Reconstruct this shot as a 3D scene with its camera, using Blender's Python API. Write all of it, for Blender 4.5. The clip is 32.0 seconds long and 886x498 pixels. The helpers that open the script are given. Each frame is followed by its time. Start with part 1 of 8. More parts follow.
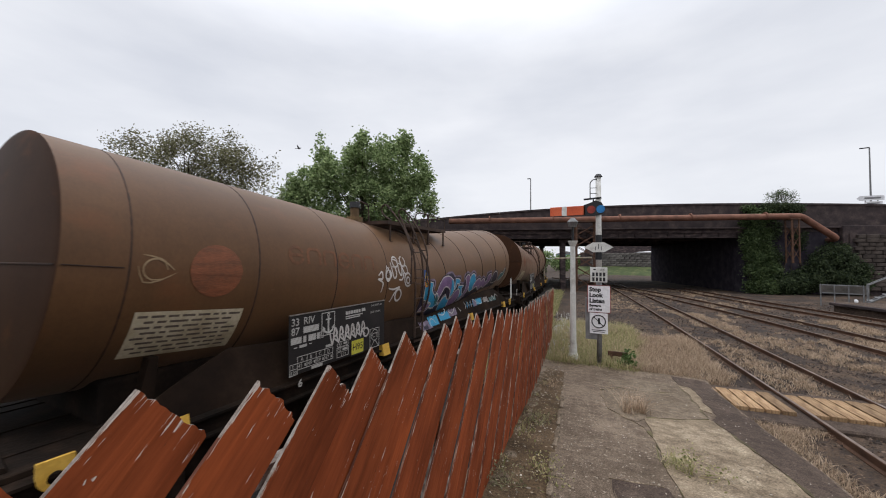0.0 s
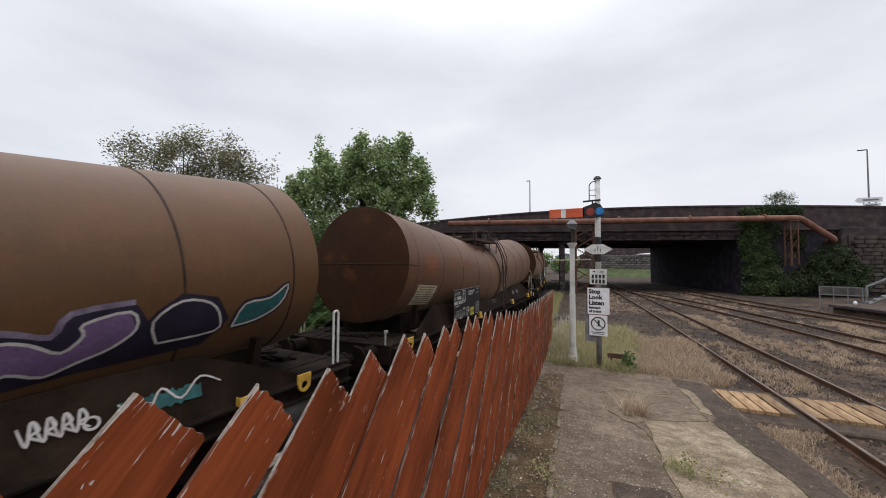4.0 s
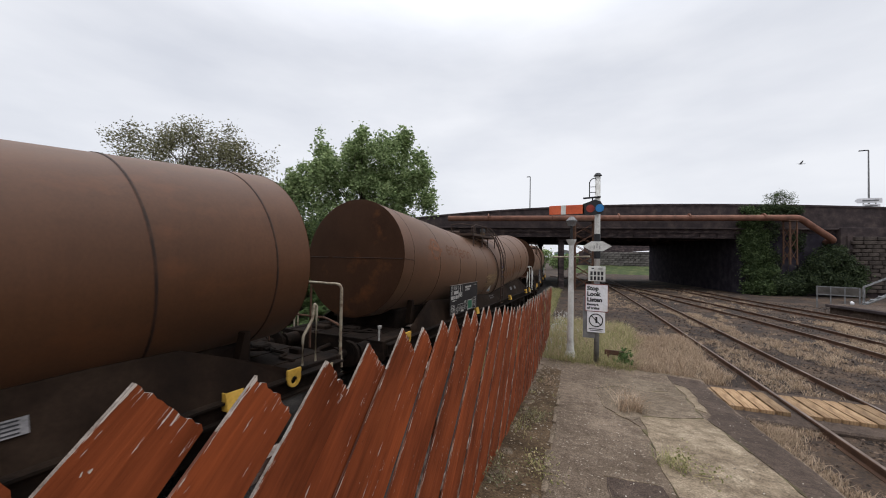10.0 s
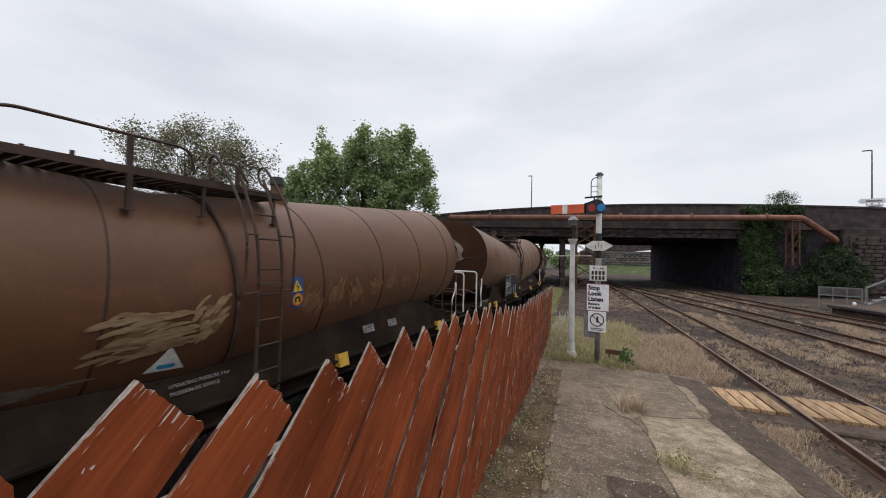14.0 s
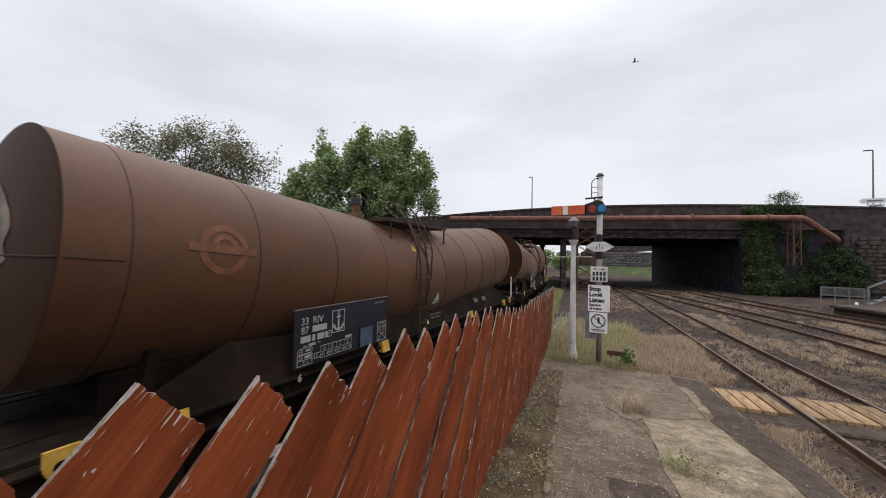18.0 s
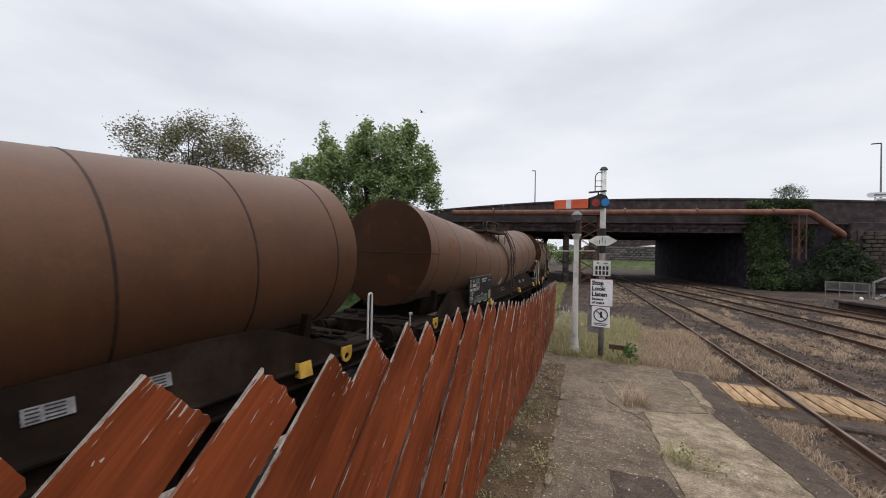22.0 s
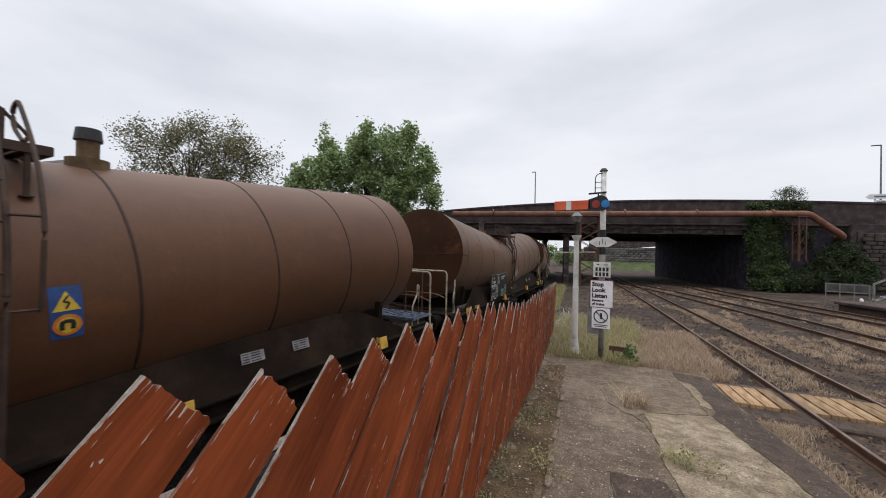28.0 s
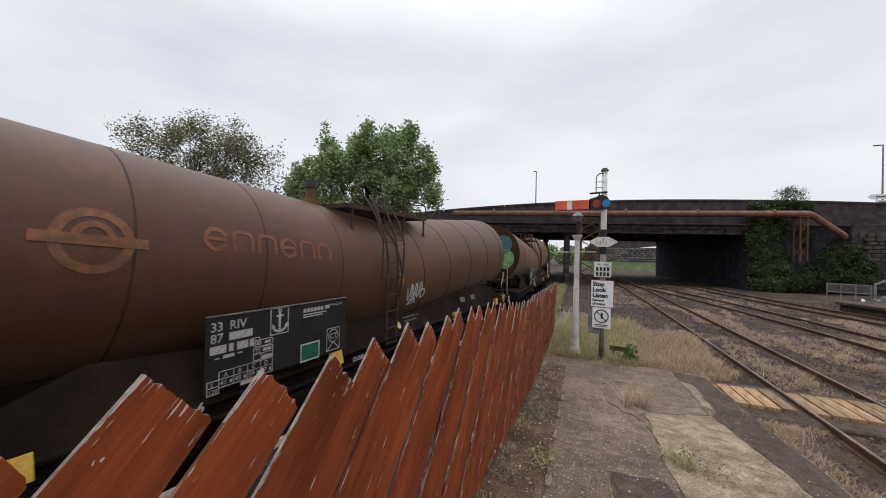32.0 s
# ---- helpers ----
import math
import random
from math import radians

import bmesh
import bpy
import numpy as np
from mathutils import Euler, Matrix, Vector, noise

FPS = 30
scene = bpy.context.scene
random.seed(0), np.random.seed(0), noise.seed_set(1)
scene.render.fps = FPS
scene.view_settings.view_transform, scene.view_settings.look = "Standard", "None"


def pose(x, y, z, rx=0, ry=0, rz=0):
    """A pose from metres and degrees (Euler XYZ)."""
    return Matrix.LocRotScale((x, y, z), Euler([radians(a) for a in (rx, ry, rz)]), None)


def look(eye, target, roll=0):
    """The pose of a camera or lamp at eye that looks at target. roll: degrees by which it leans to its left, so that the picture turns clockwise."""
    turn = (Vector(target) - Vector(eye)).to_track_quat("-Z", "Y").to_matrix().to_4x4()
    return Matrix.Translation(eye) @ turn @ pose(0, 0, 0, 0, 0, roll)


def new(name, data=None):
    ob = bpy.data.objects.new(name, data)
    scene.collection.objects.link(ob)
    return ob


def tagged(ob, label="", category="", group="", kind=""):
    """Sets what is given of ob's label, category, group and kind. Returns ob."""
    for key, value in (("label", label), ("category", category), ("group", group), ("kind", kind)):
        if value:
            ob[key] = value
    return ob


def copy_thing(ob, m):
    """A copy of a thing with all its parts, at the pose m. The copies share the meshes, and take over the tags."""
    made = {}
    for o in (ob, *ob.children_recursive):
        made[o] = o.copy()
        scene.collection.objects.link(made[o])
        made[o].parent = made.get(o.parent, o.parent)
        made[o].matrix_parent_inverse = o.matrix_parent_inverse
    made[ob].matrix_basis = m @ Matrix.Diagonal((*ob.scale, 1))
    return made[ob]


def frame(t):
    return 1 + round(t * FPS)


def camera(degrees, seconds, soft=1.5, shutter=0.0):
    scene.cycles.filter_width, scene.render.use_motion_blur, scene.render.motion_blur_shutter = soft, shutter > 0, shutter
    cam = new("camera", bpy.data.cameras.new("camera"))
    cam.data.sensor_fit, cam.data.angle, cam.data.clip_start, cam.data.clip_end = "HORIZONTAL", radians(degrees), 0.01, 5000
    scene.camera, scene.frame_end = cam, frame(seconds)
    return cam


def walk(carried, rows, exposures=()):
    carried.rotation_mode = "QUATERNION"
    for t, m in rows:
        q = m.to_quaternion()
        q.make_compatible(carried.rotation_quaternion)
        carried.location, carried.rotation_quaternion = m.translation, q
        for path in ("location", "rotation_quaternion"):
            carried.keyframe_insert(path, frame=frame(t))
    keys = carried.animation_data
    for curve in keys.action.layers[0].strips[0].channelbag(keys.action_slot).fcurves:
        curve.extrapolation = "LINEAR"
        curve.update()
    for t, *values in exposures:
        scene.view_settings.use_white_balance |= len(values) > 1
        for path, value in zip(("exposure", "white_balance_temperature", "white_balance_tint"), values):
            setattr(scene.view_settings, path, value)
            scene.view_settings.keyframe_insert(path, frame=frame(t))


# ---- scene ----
# The camera stands on the end of a platform, held at head height; only its aim drifts.
# Seconds, degrees to the left of the line, degrees up, degrees of lean.
AIM = [
    (0, 26.54, 1.69, 0.30), (0.5, 26.53, 1.93, 0.13), (1, 26.37, 1.96, 0.12), (1.5, 26.47, 1.97, 0.14), (2, 26.53, 1.94, 0.13), (2.5, 26.48, 2.04, 0.09),
    (3, 26.54, 2.04, 0.16), (3.5, 26.48, 2.06, 0.19), (5.5, 26.54, 1.81, 0.32), (6, 26.62, 1.61, 0.42), (6.5, 26.61, 1.48, 0.61), (7, 26.57, 1.50, 0.62),
    (7.5, 26.54, 1.42, 0.69), (8, 26.42, 1.42, 0.74), (8.5, 26.30, 1.49, 0.73), (9, 26.28, 1.29, 0.91), (9.5, 26.40, 1.25, 0.95), (10, 26.33, 1.23, 1.01),
    (10.5, 26.26, 1.20, 1.06), (11, 26.17, 1.46, 0.91), (11.5, 26.39, 1.36, 1.04), (12, 26.38, 1.12, 1.20), (12.5, 26.36, 1.08, 1.15), (13, 26.33, 1.08, 1.17),
    (13.5, 26.40, 1.04, 1.23), (14, 26.51, 1.05, 1.24), (14.5, 26.49, 1.03, 1.23), (16.5, 26.46, 1.03, 1.35), (17, 26.49, 0.99, 1.39), (17.5, 26.56, 1.33, 1.21),
    (18, 26.63, 1.29, 1.02), (18.5, 26.64, 1.05, 1.25), (19, 26.60, 1.00, 1.30), (19.5, 26.62, 1.06, 1.38), (20, 26.73, 0.98, 1.23), (20.5, 27.07, 0.41, 1.26),
    (21, 27.10, 0.39, 1.18), (21.5, 27.02, 0.32, 1.08), (22, 27.02, 0.30, 1.12), (22.5, 27.01, 0.30, 1.11), (23, 27.12, 0.23, 1.18), (23.5, 27.00, 0.29, 1.21),
    (24, 26.98, 0.48, 1.08), (24.5, 27.03, 0.43, 1.21), (25, 27.11, 0.51, 1.09), (25.5, 27.04, 0.43, 1.31), (27.5, 27.13, 0.44, 1.24), (28, 27.03, 0.48, 1.20),
    (28.5, 27.01, 0.46, 1.21), (29, 26.98, 0.45, 1.30), (29.5, 27.02, 0.47, 1.32), (30, 27.07, 0.44, 1.35), (30.5, 27.05, 0.44, 1.35), (31, 27.04, 0.47, 1.31),
    (31.5, 27.15, 0.46, 1.23), (32, 27.13, 0.40, 1.29),
]
EYE = Vector((0.0, 0.0, 2.75))


def aim(left, up, lean):
    a, p = radians(left), radians(up)
    way = Vector((-math.sin(a) * math.cos(p), math.cos(a) * math.cos(p), math.sin(p)))
    return look(EYE, EYE + way, lean)


cam = camera(101.73, 32.0, soft=1.0, shutter=0.2)
walk(cam, [(t, aim(left, up, lean)) for t, left, up, lean in AIM])

# ---- light: a bright overcast sky ----
world = bpy.data.worlds.new("overcast_sky")
scene.world = world
world.use_nodes = True


def sky_nodes():
    nt = world.node_tree
    nt.nodes.clear()
    out = nt.nodes.new("ShaderNodeOutputWorld")
    bg = nt.nodes.new("ShaderNodeBackground")
    sky = nt.nodes.new("ShaderNodeTexSky")
    sky.sky_type, sky.sun_disc = "NISHITA", False
    sky.sun_elevation, sky.sun_rotation = radians(48), radians(-60)
    tc = nt.nodes.new("ShaderNodeTexCoord")
    mp = nt.nodes.new("ShaderNodeMapping")
    mp.inputs["Scale"].default_value = (1.0, 1.0, 3.2)
    n1 = nt.nodes.new("ShaderNodeTexNoise")
    n1.inputs["Scale"].default_value, n1.inputs["Detail"].default_value = 1.7, 5.0
    n1.inputs["Roughness"].default_value = 0.52
    ramp = nt.nodes.new("ShaderNodeValToRGB")
    e = ramp.color_ramp.elements
    e[0].position, e[0].color = 0.3, (5.9, 6.15, 6.8, 1)
    e[1].position, e[1].color = 0.66, (7.7, 7.85, 8.3, 1)
    mix = nt.nodes.new("ShaderNodeMix")
    mix.data_type = "RGBA"
    mix.inputs[0].default_value = 0.96
    L = nt.links.new
    L(tc.outputs["Generated"], mp.inputs["Vector"])
    L(mp.outputs["Vector"], n1.inputs["Vector"])
    L(n1.outputs["Fac"], ramp.inputs["Fac"])
    # an overcast sky is brightest overhead
    sep = nt.nodes.new("ShaderNodeSeparateXYZ")
    up = nt.nodes.new("ShaderNodeMapRange")
    up.interpolation_type = "SMOOTHSTEP"
    for k, v in (("From Min", 0.45), ("From Max", 1.0), ("To Min", 1.0), ("To Max", 3.1)):
        up.inputs[k].default_value = v
    power = nt.nodes.new("ShaderNodeMath")
    power.operation = "MULTIPLY"
    power.inputs[1].default_value = 0.115
    L(tc.outputs["Generated"], sep.inputs[0])
    L(sep.outputs["Z"], up.inputs["Value"])
    L(up.outputs[0], power.inputs[0])
    L(power.outputs[0], bg.inputs["Strength"])
    L(sky.outputs["Color"], mix.inputs[6])
    L(ramp.outputs["Color"], mix.inputs[7])
    L(mix.outputs[2], bg.inputs["Color"])
    L(bg.outputs["Background"], out.inputs["Surface"])


sky_nodes()
sun = new("sun", bpy.data.lights.new("sun", "SUN"))
sun.data.energy, sun.data.angle, sun.data.color = 0.45, radians(40), (1.0, 0.96, 0.9)
sun.matrix_world = look((22, -14, 60), (0, 0, 0))


# ---- materials ----
def material(name, build):
    m = bpy.data.materials.new(name)
    m.use_nodes = True
    nt = m.node_tree
    bsdf = nt.nodes["Principled BSDF"]
    build(nt, bsdf)
    return m


def node(nt, kind, **inputs):
    n = nt.nodes.new("ShaderNode" + kind)
    for k, v in inputs.items():
        n.inputs[k.replace("_", " ")].default_value = v
    return n


def noise_of(nt, scale, detail=4.0, rough=0.6, coord="Object", stretch=None):
    tc = nt.nodes.new("ShaderNodeTexCoord")
    src = tc.outputs[coord]
    mp = nt.nodes.new("ShaderNodeMapping")
    if stretch:
        mp.inputs["Scale"].default_value = stretch
    nt.links.new(src, mp.inputs["Vector"])
    n = node(nt, "TexNoise", Scale=scale, Detail=detail, Roughness=rough)
    nt.links.new(mp.outputs["Vector"], n.inputs["Vector"])
    return n.outputs["Fac"]


def ramp_of(nt, fac, *stops):
    r = nt.nodes.new("ShaderNodeValToRGB")
    e = r.color_ramp.elements
    while len(e) < len(stops):
        e.new(0.5)
    for el, (p, c) in zip(e, stops):
        el.position = p
        el.color = (*c, 1) if len(c) == 3 else c
    nt.links.new(fac, r.inputs["Fac"])
    return r.outputs["Color"]


def mix_of(nt, fac, a, b, mode="MIX"):
    m = nt.nodes.new("ShaderNodeMix")
    m.data_type, m.blend_type = "RGBA", mode
    for i, v in ((0, fac), (6, a), (7, b)):
        if hasattr(v, "is_linked"):
            nt.links.new(v, m.inputs[i])
        else:
            m.inputs[i].default_value = v if i == 0 else (*v, 1)
    return m.outputs[2]


def bump_of(nt, bsdf, fac, strength=0.3, distance=0.02):
    b = node(nt, "Bump", Strength=strength, Distance=distance)
    nt.links.new(fac, b.inputs["Height"])
    nt.links.new(b.outputs["Normal"], bsdf.inputs["Normal"])


def worn(name, base, dark, light, scale=3.0, fine=40.0, rough=0.8, metal=0.0, bump=0.25, stretch=None, vary=0.0, dist=0.01, spec=0.3):
    """A surface with blotches at one scale and grain at another."""
    def build(nt, bsdf):
        big = noise_of(nt, scale, 5, 0.6, stretch=stretch)
        small = noise_of(nt, fine, 3, 0.6, stretch=stretch)
        c = ramp_of(nt, big, (0.3, dark), (0.5, base), (0.72, light))
        c = mix_of(nt, 0.5, c, ramp_of(nt, small, (0.3, (0.55, 0.55, 0.55)), (0.7, (1, 1, 1))), "MULTIPLY")
        if vary:
            oi = nt.nodes.new("ShaderNodeObjectInfo")
            v = ramp_of(nt, oi.outputs["Random"], (0, (1 - vary,) * 3), (1, (1 + vary,) * 3))
            c = mix_of(nt, 1.0, c, v, "MULTIPLY")
        nt.links.new(c, bsdf.inputs["Base Color"])
        bsdf.inputs["Roughness"].default_value = rough
        bsdf.inputs["Specular IOR Level"].default_value = spec
        bsdf.inputs["Metallic"].default_value = metal
        bump_of(nt, bsdf, small, bump, dist)
    return material(name, build)


def leafy(name, dark, light, rough=0.65):
    def build(nt, bsdf):
        g = nt.nodes.new("ShaderNodeNewGeometry")
        c = ramp_of(nt, g.outputs["Random Per Island"], (0, dark), (0.6, tuple((a + b) / 2 for a, b in zip(dark, light))), (1, light))
        nt.links.new(c, bsdf.inputs["Base Color"])
        bsdf.inputs["Roughness"].default_value = rough
        bsdf.inputs["Specular IOR Level"].default_value = 0.25
        tr = nt.nodes.new("ShaderNodeBsdfTranslucent")
        nt.links.new(c, tr.inputs["Color"])
        mx = nt.nodes.new("ShaderNodeMixShader")
        mx.inputs[0].default_value = 0.4
        out = nt.nodes["Material Output"]
        nt.links.new(bsdf.outputs[0], mx.inputs[1])
        nt.links.new(tr.outputs[0], mx.inputs[2])
        nt.links.new(mx.outputs[0], out.inputs["Surface"])
    return material(name, build)


M = {}
def tank_paint(name, tone, sheen=0.24):
    def build(nt, bsdf):
        oi = nt.nodes.new("ShaderNodeObjectInfo")
        tc = nt.nodes.new("ShaderNodeTexCoord")
        add = nt.nodes.new("ShaderNodeVectorMath")
        sc = nt.nodes.new("ShaderNodeMath")
        sc.operation = "MULTIPLY"
        sc.inputs[1].default_value = 60.0
        nt.links.new(oi.outputs["Random"], sc.inputs[0])
        nt.links.new(tc.outputs["Object"], add.inputs[0])
        nt.links.new(sc.outputs[0], add.inputs[1])

        def nz(scale, stretch, detail=5):
            mp = nt.nodes.new("ShaderNodeMapping")
            mp.inputs["Scale"].default_value = stretch
            nt.links.new(add.outputs[0], mp.inputs["Vector"])
            n = node(nt, "TexNoise", Scale=scale, Detail=detail, Roughness=0.62)
            nt.links.new(mp.outputs["Vector"], n.inputs["Vector"])
            return n.outputs["Fac"]
        big = nz(0.8, (1, 0.5, 1))
        streak = nz(5.5, (1, 1.6, 0.12))
        grain = nz(45, (1, 1, 0.5), 3)
        rust = nz(2.1, (1, 0.6, 1.0), 6)
        scuff = nz(9, (1, 0.25, 2.0), 6)
        c = ramp_of(nt, big, (0.3, tuple(0.76 * v for v in tone)), (0.7, tuple(1.2 * v for v in tone)))
        c = mix_of(nt, 0.22, c, ramp_of(nt, streak, (0.3, (0.62, 0.6, 0.6)), (0.7, (1.12, 1.1, 1.08))), "MULTIPLY")
        c = mix_of(nt, 0.35, c, ramp_of(nt, grain, (0.3, (0.6, 0.6, 0.6)), (0.7, (1.1, 1.1, 1.1))), "MULTIPLY")
        f = ramp_of(nt, rust, (0.57, (0, 0, 0)), (0.78, (0.6, 0.6, 0.6)))
        c = mix_of(nt, f, c, (0.14, 0.05, 0.018))
        g = ramp_of(nt, scuff, (0.73, (0, 0, 0)), (0.78, (0.3, 0.3, 0.3)))
        c = mix_of(nt, g, c, (0.26, 0.18, 0.12))
        nt.links.new(c, bsdf.inputs["Base Color"])
        bsdf.inputs["Roughness"].default_value = 0.5
        bsdf.inputs["Specular IOR Level"].default_value = sheen
        bsdf.inputs["Sheen Weight"].default_value = 0.6 * sheen
        bsdf.inputs["Sheen Roughness"].default_value = 0.45
        bsdf.inputs["Sheen Tint"].default_value = (0.85, 0.66, 0.5, 1)
        bump_of(nt, bsdf, grain, 0.05, 0.01)
    return material(name, build)


M["tank"] = tank_paint("ochre_brown_tank_paint", (0.105, 0.0504, 0.02058))
M["tank_red"] = tank_paint("rusty_brown_tank_paint", (0.09408, 0.03948, 0.01722))
M["tank_dull"] = tank_paint("dull_dark_brown_tank_paint", (0.0756, 0.0336, 0.01638))
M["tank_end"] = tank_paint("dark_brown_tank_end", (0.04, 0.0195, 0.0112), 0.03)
M["band"] = worn("tank_seam", (0.03, 0.014, 0.008), (0.018, 0.009, 0.006), (0.06, 0.026, 0.013), 6, 40, 0.7)
M["frame"] = worn("oily_underframe", (0.0115, 0.0074, 0.0052), (0.0055, 0.0039, 0.003), (0.027, 0.0165, 0.0108), 3, 25, 0.82, 0, 0.3, spec=0.1, dist=0.02)
M["skirt"] = worn("dusty_brown_skirt", (0.0175, 0.0102, 0.0064), (0.0095, 0.0058, 0.0039), (0.034, 0.021, 0.0135), 1.5, 25, 0.75, 0, 0.15, spec=0.08)
M["board"] = worn("black_data_board", (0.019, 0.0155, 0.0145), (0.013, 0.011, 0.0105), (0.03, 0.024, 0.022), 2, 40, 0.8, 0, 0.05)
M["white"] = worn("dirty_white_paint", (0.62, 0.61, 0.57), (0.42, 0.4, 0.36), (0.72, 0.71, 0.68), 3, 30, 0.6, 0, 0.08)
M["offwhite"] = worn("stencil_white", (0.42, 0.4, 0.37), (0.22, 0.2, 0.18), (0.52, 0.5, 0.47), 9, 60, 0.7, 0, 0.03)
M["yellow"] = worn("yellow_paint", (0.55, 0.32, 0.05), (0.35, 0.2, 0.04), (0.65, 0.4, 0.08), 4, 30, 0.55)
M["orange_red"] = worn("faded_orange_red_paint", (0.17, 0.058, 0.025), (0.112, 0.046, 0.021), (0.215, 0.07, 0.03), 5, 40, 0.55, stretch=(1, 0.5, 2))
M["fence"] = worn("red_brown_fence_paint", (0.185, 0.052, 0.024), (0.14, 0.042, 0.02), (0.225, 0.065, 0.03), 2.2, 30, 0.6, 0, 0.25, vary=0.12)
M["bare"] = worn("weathered_bare_timber", (0.23, 0.19, 0.16), (0.09, 0.06, 0.045), (0.44, 0.4, 0.36), 14, 70, 0.9, 0, 0.8)
M["rail"] = worn("rusty_rail_side", (0.09, 0.045, 0.026), (0.06, 0.034, 0.022), (0.14, 0.075, 0.045), 2, 30, 0.8)
M["railtop"] = worn("worn_rail_head", (0.2, 0.145, 0.11), (0.12, 0.075, 0.05), (0.32, 0.27, 0.23), 3, 30, 0.4, 0.7, 0.05)
M["sleeper"] = worn("old_timber_sleeper", (0.065, 0.052, 0.042), (0.04, 0.033, 0.028), (0.1, 0.085, 0.07), 5, 40, 0.9, 0, 0.5, vary=0.2)
def gritty(name, dark, base, light, pebble, big=0.9, grain=70, peb=55, amount=0.86, bump=0.9):
    """Weathered paving: blotches, coarse grain and single pale pebbles."""
    def build(nt, bsdf):
        a = noise_of(nt, big, 6, 0.7)
        mid = noise_of(nt, 7.0, 6, 0.75)
        fine = noise_of(nt, grain, 3, 0.75)
        tc = nt.nodes.new("ShaderNodeTexCoord")
        vor = node(nt, "TexVoronoi", Scale=float(peb))
        nt.links.new(tc.outputs["Object"], vor.inputs["Vector"])
        c = ramp_of(nt, a, (0.3, dark), (0.5, base), (0.7, light))
        c = mix_of(nt, 0.85, c, ramp_of(nt, mid, (0.32, (0.55, 0.52, 0.49)), (0.68, (1.4, 1.4, 1.4))), "MULTIPLY")
        c = mix_of(nt, 0.9, c, ramp_of(nt, fine, (0.35, (0.42, 0.41, 0.4)), (0.65, (1.6, 1.6, 1.6))), "MULTIPLY")
        c = mix_of(nt, ramp_of(nt, vor.outputs["Color"], (amount, (0, 0, 0)), (amount + 0.03, (0.85, 0.85, 0.85))), c, pebble)
        nt.links.new(c, bsdf.inputs["Base Color"])
        bsdf.inputs["Roughness"].default_value = 0.95
        bsdf.inputs["Specular IOR Level"].default_value = 0.2
        bump_of(nt, bsdf, fine, bump, 0.015)
    return material(name, build)


M["asphalt"] = gritty("gritty_patched_asphalt", (0.09283, 0.06883, 0.04885), (0.1436, 0.1092, 0.07967), (0.1977, 0.1527, 0.1127), (0.3389, 0.2848, 0.2217))
M["apron"] = gritty("dark_asphalt_apron", (0.05088, 0.03698, 0.02941), (0.07456, 0.05418, 0.04248), (0.1053, 0.07826, 0.06046), (0.2632, 0.215, 0.1716), amount=0.955)
M["grit"] = gritty("mossy_grit", (0.04035, 0.0269, 0.01353), (0.0807, 0.0538, 0.03007), (0.1372, 0.09651, 0.05863), (0.3228, 0.2611, 0.1879), 1.8, 45, 40, 0.9)
M["concrete_mid"] = gritty("stained_mid_grey_concrete", (0.08877, 0.06646, 0.0451), (0.1372, 0.106, 0.07516), (0.2018, 0.1606, 0.1173), (0.3228, 0.273, 0.2105), 1.6, 60, 60, 0.92, 0.5)
M["concrete"] = gritty("worn_concrete", (0.1211, 0.09099, 0.06089), (0.2018, 0.1582, 0.109), (0.2986, 0.2453, 0.1752), (0.3712, 0.3165, 0.2405), 3.1, 60, 60, 0.94, 0.4)
M["stone"] = worn("dark_stone", (0.04876, 0.03565, 0.03565), (0.02194, 0.01725, 0.0184), (0.1036, 0.0759, 0.069), 1.4, 12, 0.9, 0, 0.4)
M["girder"] = worn("sooty_girder_paint", (0.05906, 0.0425, 0.0425), (0.02625, 0.02, 0.02125), (0.1706, 0.125, 0.115), 1.6, 14, 0.8, 0, 0.3, (1, 1, 2.5))
# abutment stone: the bridge's shade is put into its colour, dark and bluish
M["shade_stone"] = worn("shaded_abutment_stone", (0.0408, 0.0357, 0.04641), (0.0238, 0.0204, 0.02856), (0.0714, 0.0612, 0.0714), 1.4, 12, 0.95, 0, 0.4, spec=0.1)
M["pipe"] = worn("rusty_pipe", (0.19, 0.085, 0.055), (0.1, 0.05, 0.035), (0.26, 0.125, 0.085), 1.2, 18, 0.75)
M["rust"] = worn("brown_rusty_steel", (0.1, 0.05, 0.03), (0.06, 0.032, 0.022), (0.16, 0.08, 0.048), 4, 30, 0.8)
M["works"] = worn("dark_rusty_ladder_steel", (0.05, 0.029, 0.02), (0.028, 0.018, 0.013), (0.085, 0.048, 0.031), 4, 30, 0.75)
M["red"] = worn("signal_arm_red", (0.62, 0.11, 0.04), (0.5, 0.08, 0.03), (0.7, 0.15, 0.06), 3, 30, 0.5)
M["blue"] = worn("signal_blue_glass", (0.02, 0.17, 0.42), (0.02, 0.12, 0.32), (0.03, 0.22, 0.5), 6, 30, 0.3)
M["redglass"] = worn("signal_red_glass", (0.25, 0.03, 0.02), (0.18, 0.02, 0.015), (0.32, 0.05, 0.03), 6, 30, 0.3)
M["black"] = worn("black_paint", (0.018, 0.018, 0.02), (0.012, 0.012, 0.013), (0.03, 0.03, 0.03), 5, 30, 0.5)
M["grey"] = worn("galvanised_grey", (0.2, 0.2, 0.2), (0.13, 0.13, 0.13), (0.28, 0.28, 0.28), 5, 40, 0.55, 0.2)
M["crossing"] = worn("pale_crossing_timber", (0.3, 0.185, 0.095), (0.15, 0.09, 0.05), (0.45, 0.31, 0.18), 4, 40, 0.85, 0, 0.6, (6, 1, 1), 0.3)
